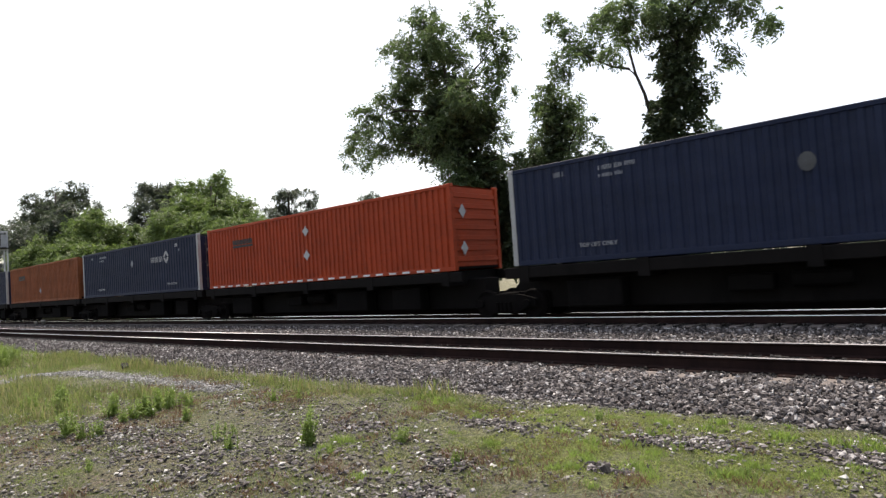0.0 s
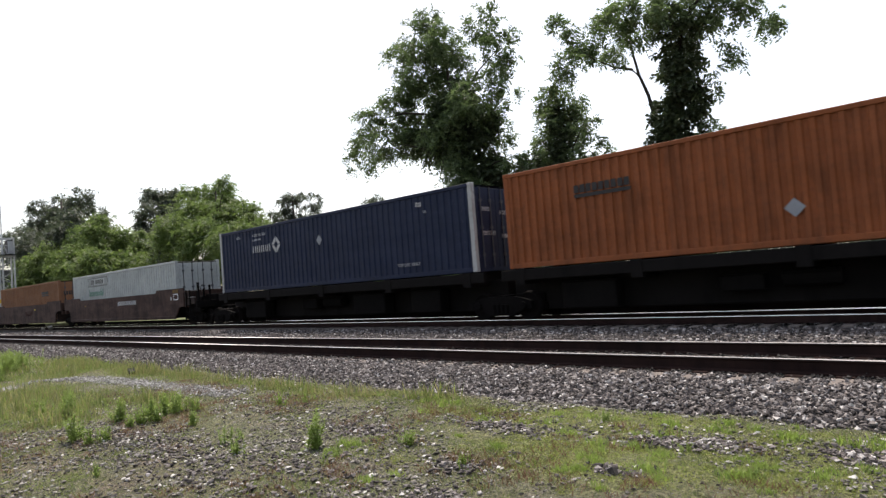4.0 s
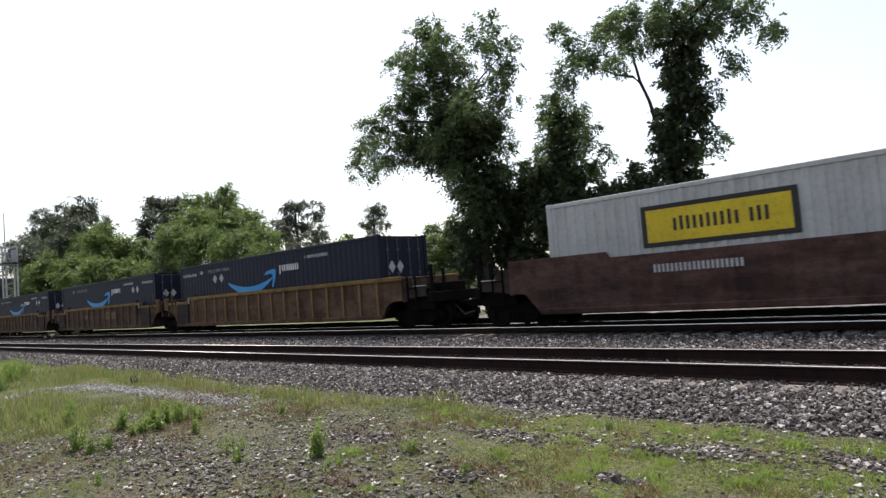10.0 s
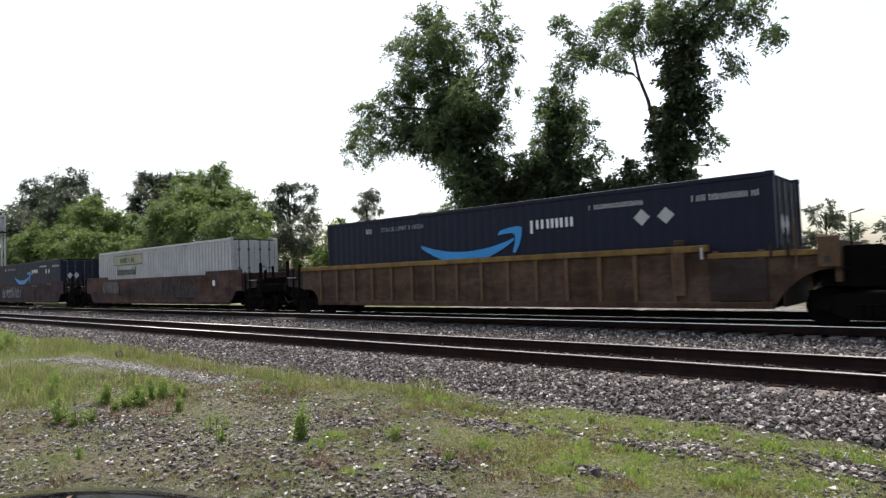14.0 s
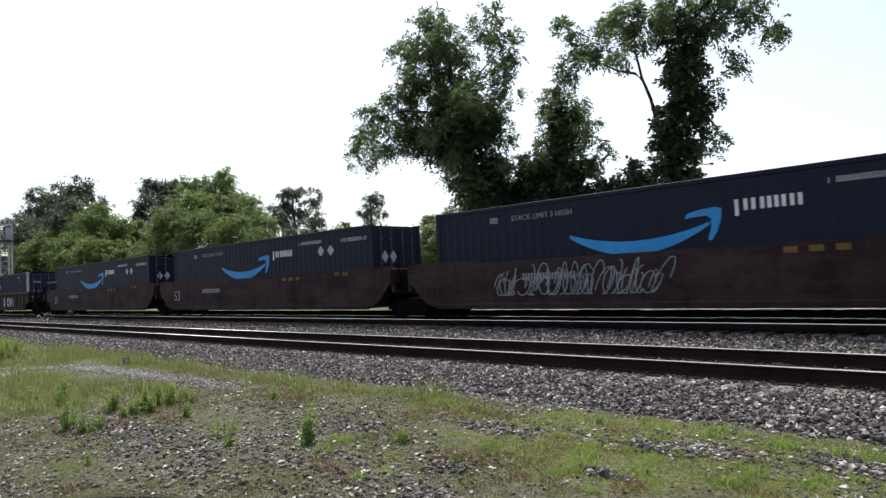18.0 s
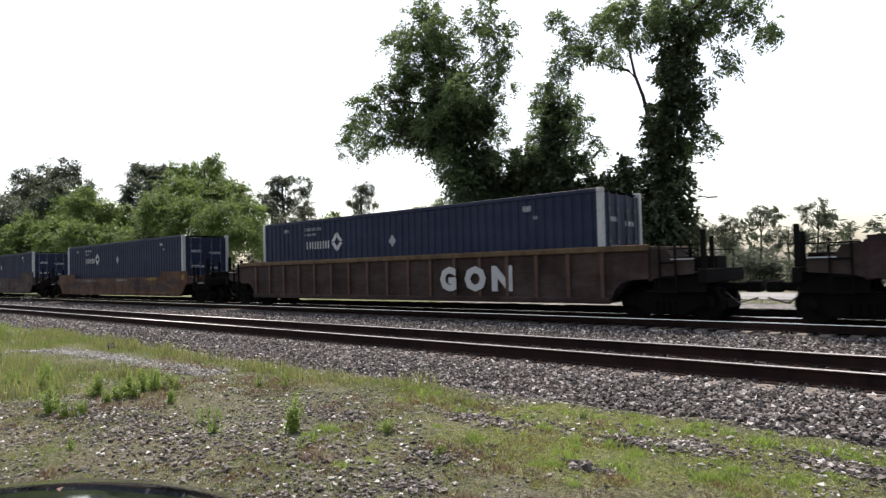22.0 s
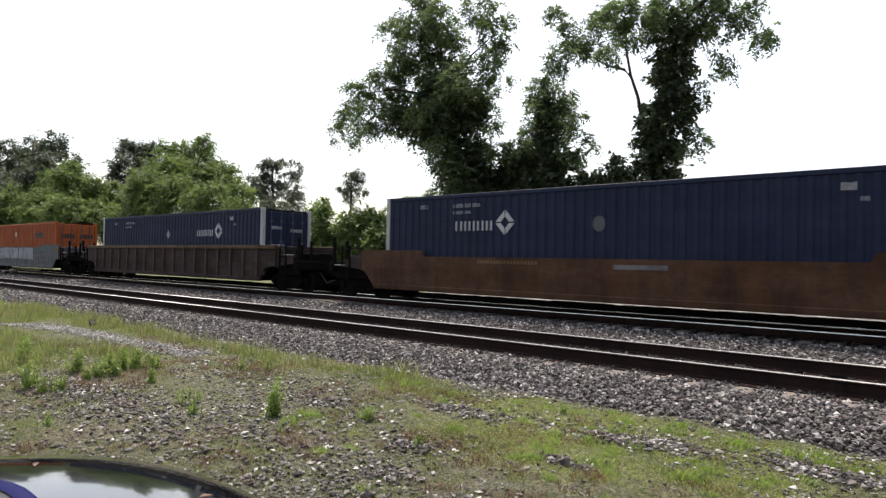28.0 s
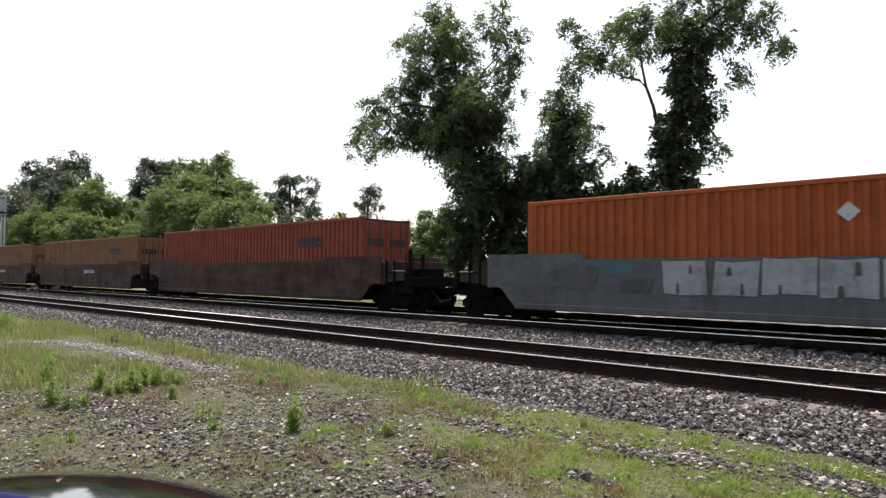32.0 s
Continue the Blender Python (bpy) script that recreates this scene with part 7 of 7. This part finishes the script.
def shed():
    s = thing("shed", "tall dark grey metal shed with a paler roof band", "building", pose(-128, 27, -0.32))
    wall = part("wall", Build().box(-8, 8, -5, 8, -0.2, 7.4), M_SHEDWALL, s)
    part("roof", Build().box(-8.5, 8.5, -5.5, 8.5, 7.4, 8.6, 0.05), M_GREYCAR, s, "paler grey roof band")
    part("door", Build().box(8.0, 8.06, -1, 2.2, -0.1, 3.4), M_STEEL, wall)
    for k in range(17):
        part("wall_rib", Build().box(7.98, 8.05, -4.9 + k * 0.78, -4.84 + k * 0.78, 3.5 if -1.2 < -4.9 + k * 0.78 < 2.3 else -0.1, 7.4), M_SHEDWALL, wall)
    for y in (-3.6, 4.2):
        window = part("window", Build().box(8.03, 8.08, y, y + 1.6, 4.6, 5.8), M_GALV, s)
        part("pane", Build().box(8.08, 8.1, y + 0.1, y + 1.5, 4.7, 5.7), M_STEEL, window)


shed()


# ---- the parked car beside the camera, and a bin ----
def parked_car():
    paint, t, b = material("black car paint", 0.1, 0.0, (0.004, 0.0045, 0.006))
    b.inputs["Coat Weight"].default_value = 0.7
    b.inputs["Specular IOR Level"].default_value = 0.3
    b.inputs["Coat Roughness"].default_value = 0.02
    b.inputs["Coat IOR"].default_value = 1.75
    blue, t, b = material("dark blue plastic", 0.55, 0.0, (0.003, 0.004, 0.07))
    b.inputs["Specular IOR Level"].default_value = 0.08
    car = thing("parked_car", "glossy black parked car, nose towards the tracks", "car", pose(-2.44, 0.93, -0.22, 0, 0, 39.0))
    # nose at the origin, the car runs back along -y; half width 1.0
    us = [-1 + 2 * i / 32 for i in range(33)]
    rows = ((-0.01, 0.3, 0.0), (0.0, 0.62, 0.0), (0.01, 0.85, 0.0), (0.03, 0.922, 0.6), (0.06, 0.938, 0.9), (0.12, 0.958, 1.0), (0.2, 0.98, 1.0), (0.3, 1.0, 1.0), (0.42, 1.018, 1.0), (0.6, 1.038, 1.0), (0.9, 1.056, 1.0), (1.25, 1.07, 1.0), (1.5, 1.08, 1.0), (2.05, 1.09, 1.0))
    b = Build()
    rings = []
    for s, z, crown in rows:
        ring = [(-1.0, -0.55 - s, 0.3)] if z > 0.4 else [(-1.0, -0.55 - s, z)]
        for u in us:
            x = u * 0.995
            edge = max(0.0, abs(u) - 0.8) / 0.2
            ring.append((x, -0.55 * x * x - s * (1 - 0.25 * edge), z + crown * 0.03 * (1 - u * u) - 0.05 * edge ** 3 * (z > 0.9)))
        ring.append((1.0, -0.55 - s, 0.3) if z > 0.4 else (1.0, -0.55 - s, z))
        rings.append(ring)
    part("hood", b.loft(rings, caps=False, closed=False), paint, car, "black glossy hood mirroring sky and trees", smooth=True)
    body = []
    for y, w, hi in ((-1.95, 1.0, 1.04), (-2.4, 1.0, 1.06), (-3.6, 1.0, 1.06), (-4.6, 0.98, 1.08), (-4.85, 0.9, 1.0)):
        body.append([(-w, y, 0.3), (-w, y, 0.75), (-w * 0.97, y, hi - 0.05), (-w * 0.9, y, hi), (w * 0.9, y, hi), (w * 0.97, y, hi - 0.05), (w, y, 0.75), (w, y, 0.3)])
    part("body", Build().loft(body), paint, car)
    def hoop(k, w, front, rear, z):
        """A rounded outline of the cabin at one height."""
        c, out = k, []
        for sx, sy, a0 in ((1, 1, 0), (-1, 1, 90), (-1, -1, 180), (1, -1, 270)):
            for a in (0, 30, 60, 90):
                g = radians(a0 + a)
                out.append((sx * (w - c) + c * math.cos(g), (front - c if sy > 0 else rear + c) + c * math.sin(g), z))
        return out

    part("cabin_glass", Build().loft([hoop(0.1, 0.86, -1.95, -4.5, 1.04), hoop(0.12, 0.84, -2.05, -4.42, 1.1), hoop(0.16, 0.66, -2.75, -3.9, 1.46)]), M_GLASS, car, "dark tinted windows")
    part("roof", Build().loft([hoop(0.16, 0.67, -2.72, -3.92, 1.45), hoop(0.18, 0.66, -2.76, -3.88, 1.49), hoop(0.2, 0.45, -2.95, -3.7, 1.515)]), paint, car, smooth=True)
    for s in (-1, 1):
        for y0, y1 in ((-2.02, -2.74), (-3.3, -3.3), (-4.44, -3.9)):
            part("pillar", Build().tube([(s * 0.86, y0, 1.05), (s * 0.665, y1, 1.47)], [0.035, 0.03], 6), paint, car)
        part("mirror", Build().box(s * 0.99 - 0.09, s * 0.99 + 0.09, -2.3, -2.16, 1.06, 1.18, 0.03), paint, car)
    part("underbody", Build().box(-0.9, 0.9, -4.7, -0.7, 0.24, 0.34), M_BLACK, car)
    for s in (-1, 1):
        part("headlight", Build().loft([[(s * 0.55, -0.15, 0.66), (s * 0.85, -0.38, 0.68), (s * 0.85, -0.38, 0.82), (s * 0.55, -0.15, 0.82)], [(s * 0.53, -0.35, 0.64), (s * 0.8, -0.5, 0.66), (s * 0.8, -0.5, 0.8), (s * 0.53, -0.35, 0.8)]]), M_GALV, car, "clear headlight")
        for y in (-1.1, -3.9):
            wh = part("wheel", Build().lathe([(0.2, -0.12), (0.32, -0.13), (0.36, -0.07), (0.36, 0.07), (0.32, 0.13), (0.2, 0.12)], 24), M_BLACK, car, "black tyre", pose(s * 0.9, y, 0.36, 0, 0, 90))
            part("rim", Build().lathe([(0.05, -0.13), (0.19, -0.128), (0.21, -0.1), (0.05, -0.09)], 16), M_GALV, wh, at=pose(0, 0, 0, 0, 0, 0 if s > 0 else 180))
    # round blue-rimmed scoop in the hood
    rise = lambda y: float(np.interp(-y, (0.2, 0.36, 0.6, 0.9, 1.25, 1.5), (1.02, 1.05, 1.07, 1.085, 1.1, 1.11)))
    disc = lambda r, h: [(-0.03 + r * math.cos(a), -1.1 + r * math.sin(a), rise(-1.1 + r * math.sin(a)) + h) for a in (2 * math.pi * k / 48 for k in range(48))]
    scoop = part("hood_scoop", Build().loft([disc(0.47, -0.03), disc(0.47, 0.014), disc(0.43, 0.012), disc(0.1, 0.008)]), M_BLACK, car, "black round hood scoop", smooth=True)
    part("scoop_rim", Build().loft([disc(0.492, -0.01), disc(0.496, 0.01), disc(0.488, 0.02), disc(0.468, 0.024), disc(0.45, 0.016)], caps=False), blue, scoop, "dark blue rim", smooth=True)
    for k in range(5):
        y0 = -0.78 - 0.1 * k
        part("scoop_slat", Build().tube([(-0.25, y0, rise(y0) + 0.02), (-0.03, y0 + 0.05, rise(y0) + 0.026), (0.19, y0, rise(y0) + 0.02)], [0.012] * 3, 6), M_GALV, scoop, "pale metal slat")
    return car


parked_car()


def dead_leaf(x, y, z, turn, label):
    b = Build().add([(-0.02, 0, 0.004), (-0.004, 0.009, 0.008), (0.02, 0.002, 0.003), (0.002, -0.009, 0.007), (0.004, 0, 0.0)], [(0, 3, 2, 1), (0, 1, 4), (1, 2, 4), (2, 3, 4), (3, 0, 4)])
    ob = part("dead_leaf", b, M_WITHERED, at=pose(x, y, z, 0, 0, turn))
    tagged(ob, label, "leaf")


dead_leaf(-1.631, 0.662, 0.842, 20, "curled dark dead leaf on the car hood")
dead_leaf(-1.585, 0.915, 0.799, 70, "small dead leaf on the car hood edge")
dead_leaf(-2.122, 0.673, 0.824, -30, "small dead leaf on the dusty hood edge")


def bin_can():
    can = thing("bin", "grey metal bin with a pale rim standing on the dirt", "bin", pose(-6.4, 0.98, -0.285))
    part("can", Build().loft([[(r * math.cos(a), r * math.sin(a), z) for a in (2 * math.pi * k / 24 for k in range(24))] for r, z in ((0.18, 0.0), (0.2, 0.1), (0.23, 0.68), (0.21, 0.68), (0.17, 0.05))]), M_STEEL, can, smooth=True)
    part("rim", Build().loft([[(r * math.cos(a), r * math.sin(a), z) for a in (2 * math.pi * k / 24 for k in range(24))] for r, z in ((0.232, 0.65), (0.242, 0.67), (0.232, 0.695), (0.212, 0.69))], caps=False), M_GALV, can, "pale rolled rim", smooth=True)


bin_can()


# ---- what moves ----
def motions():
    for ob, start in movers:
        walk(ob, [(0.0, pose(start, FACE, 0)), (16.0, pose(start + 16 * SPEED, FACE, 0)), (32.0, pose(start + 32 * SPEED, FACE, 0))])


motions()
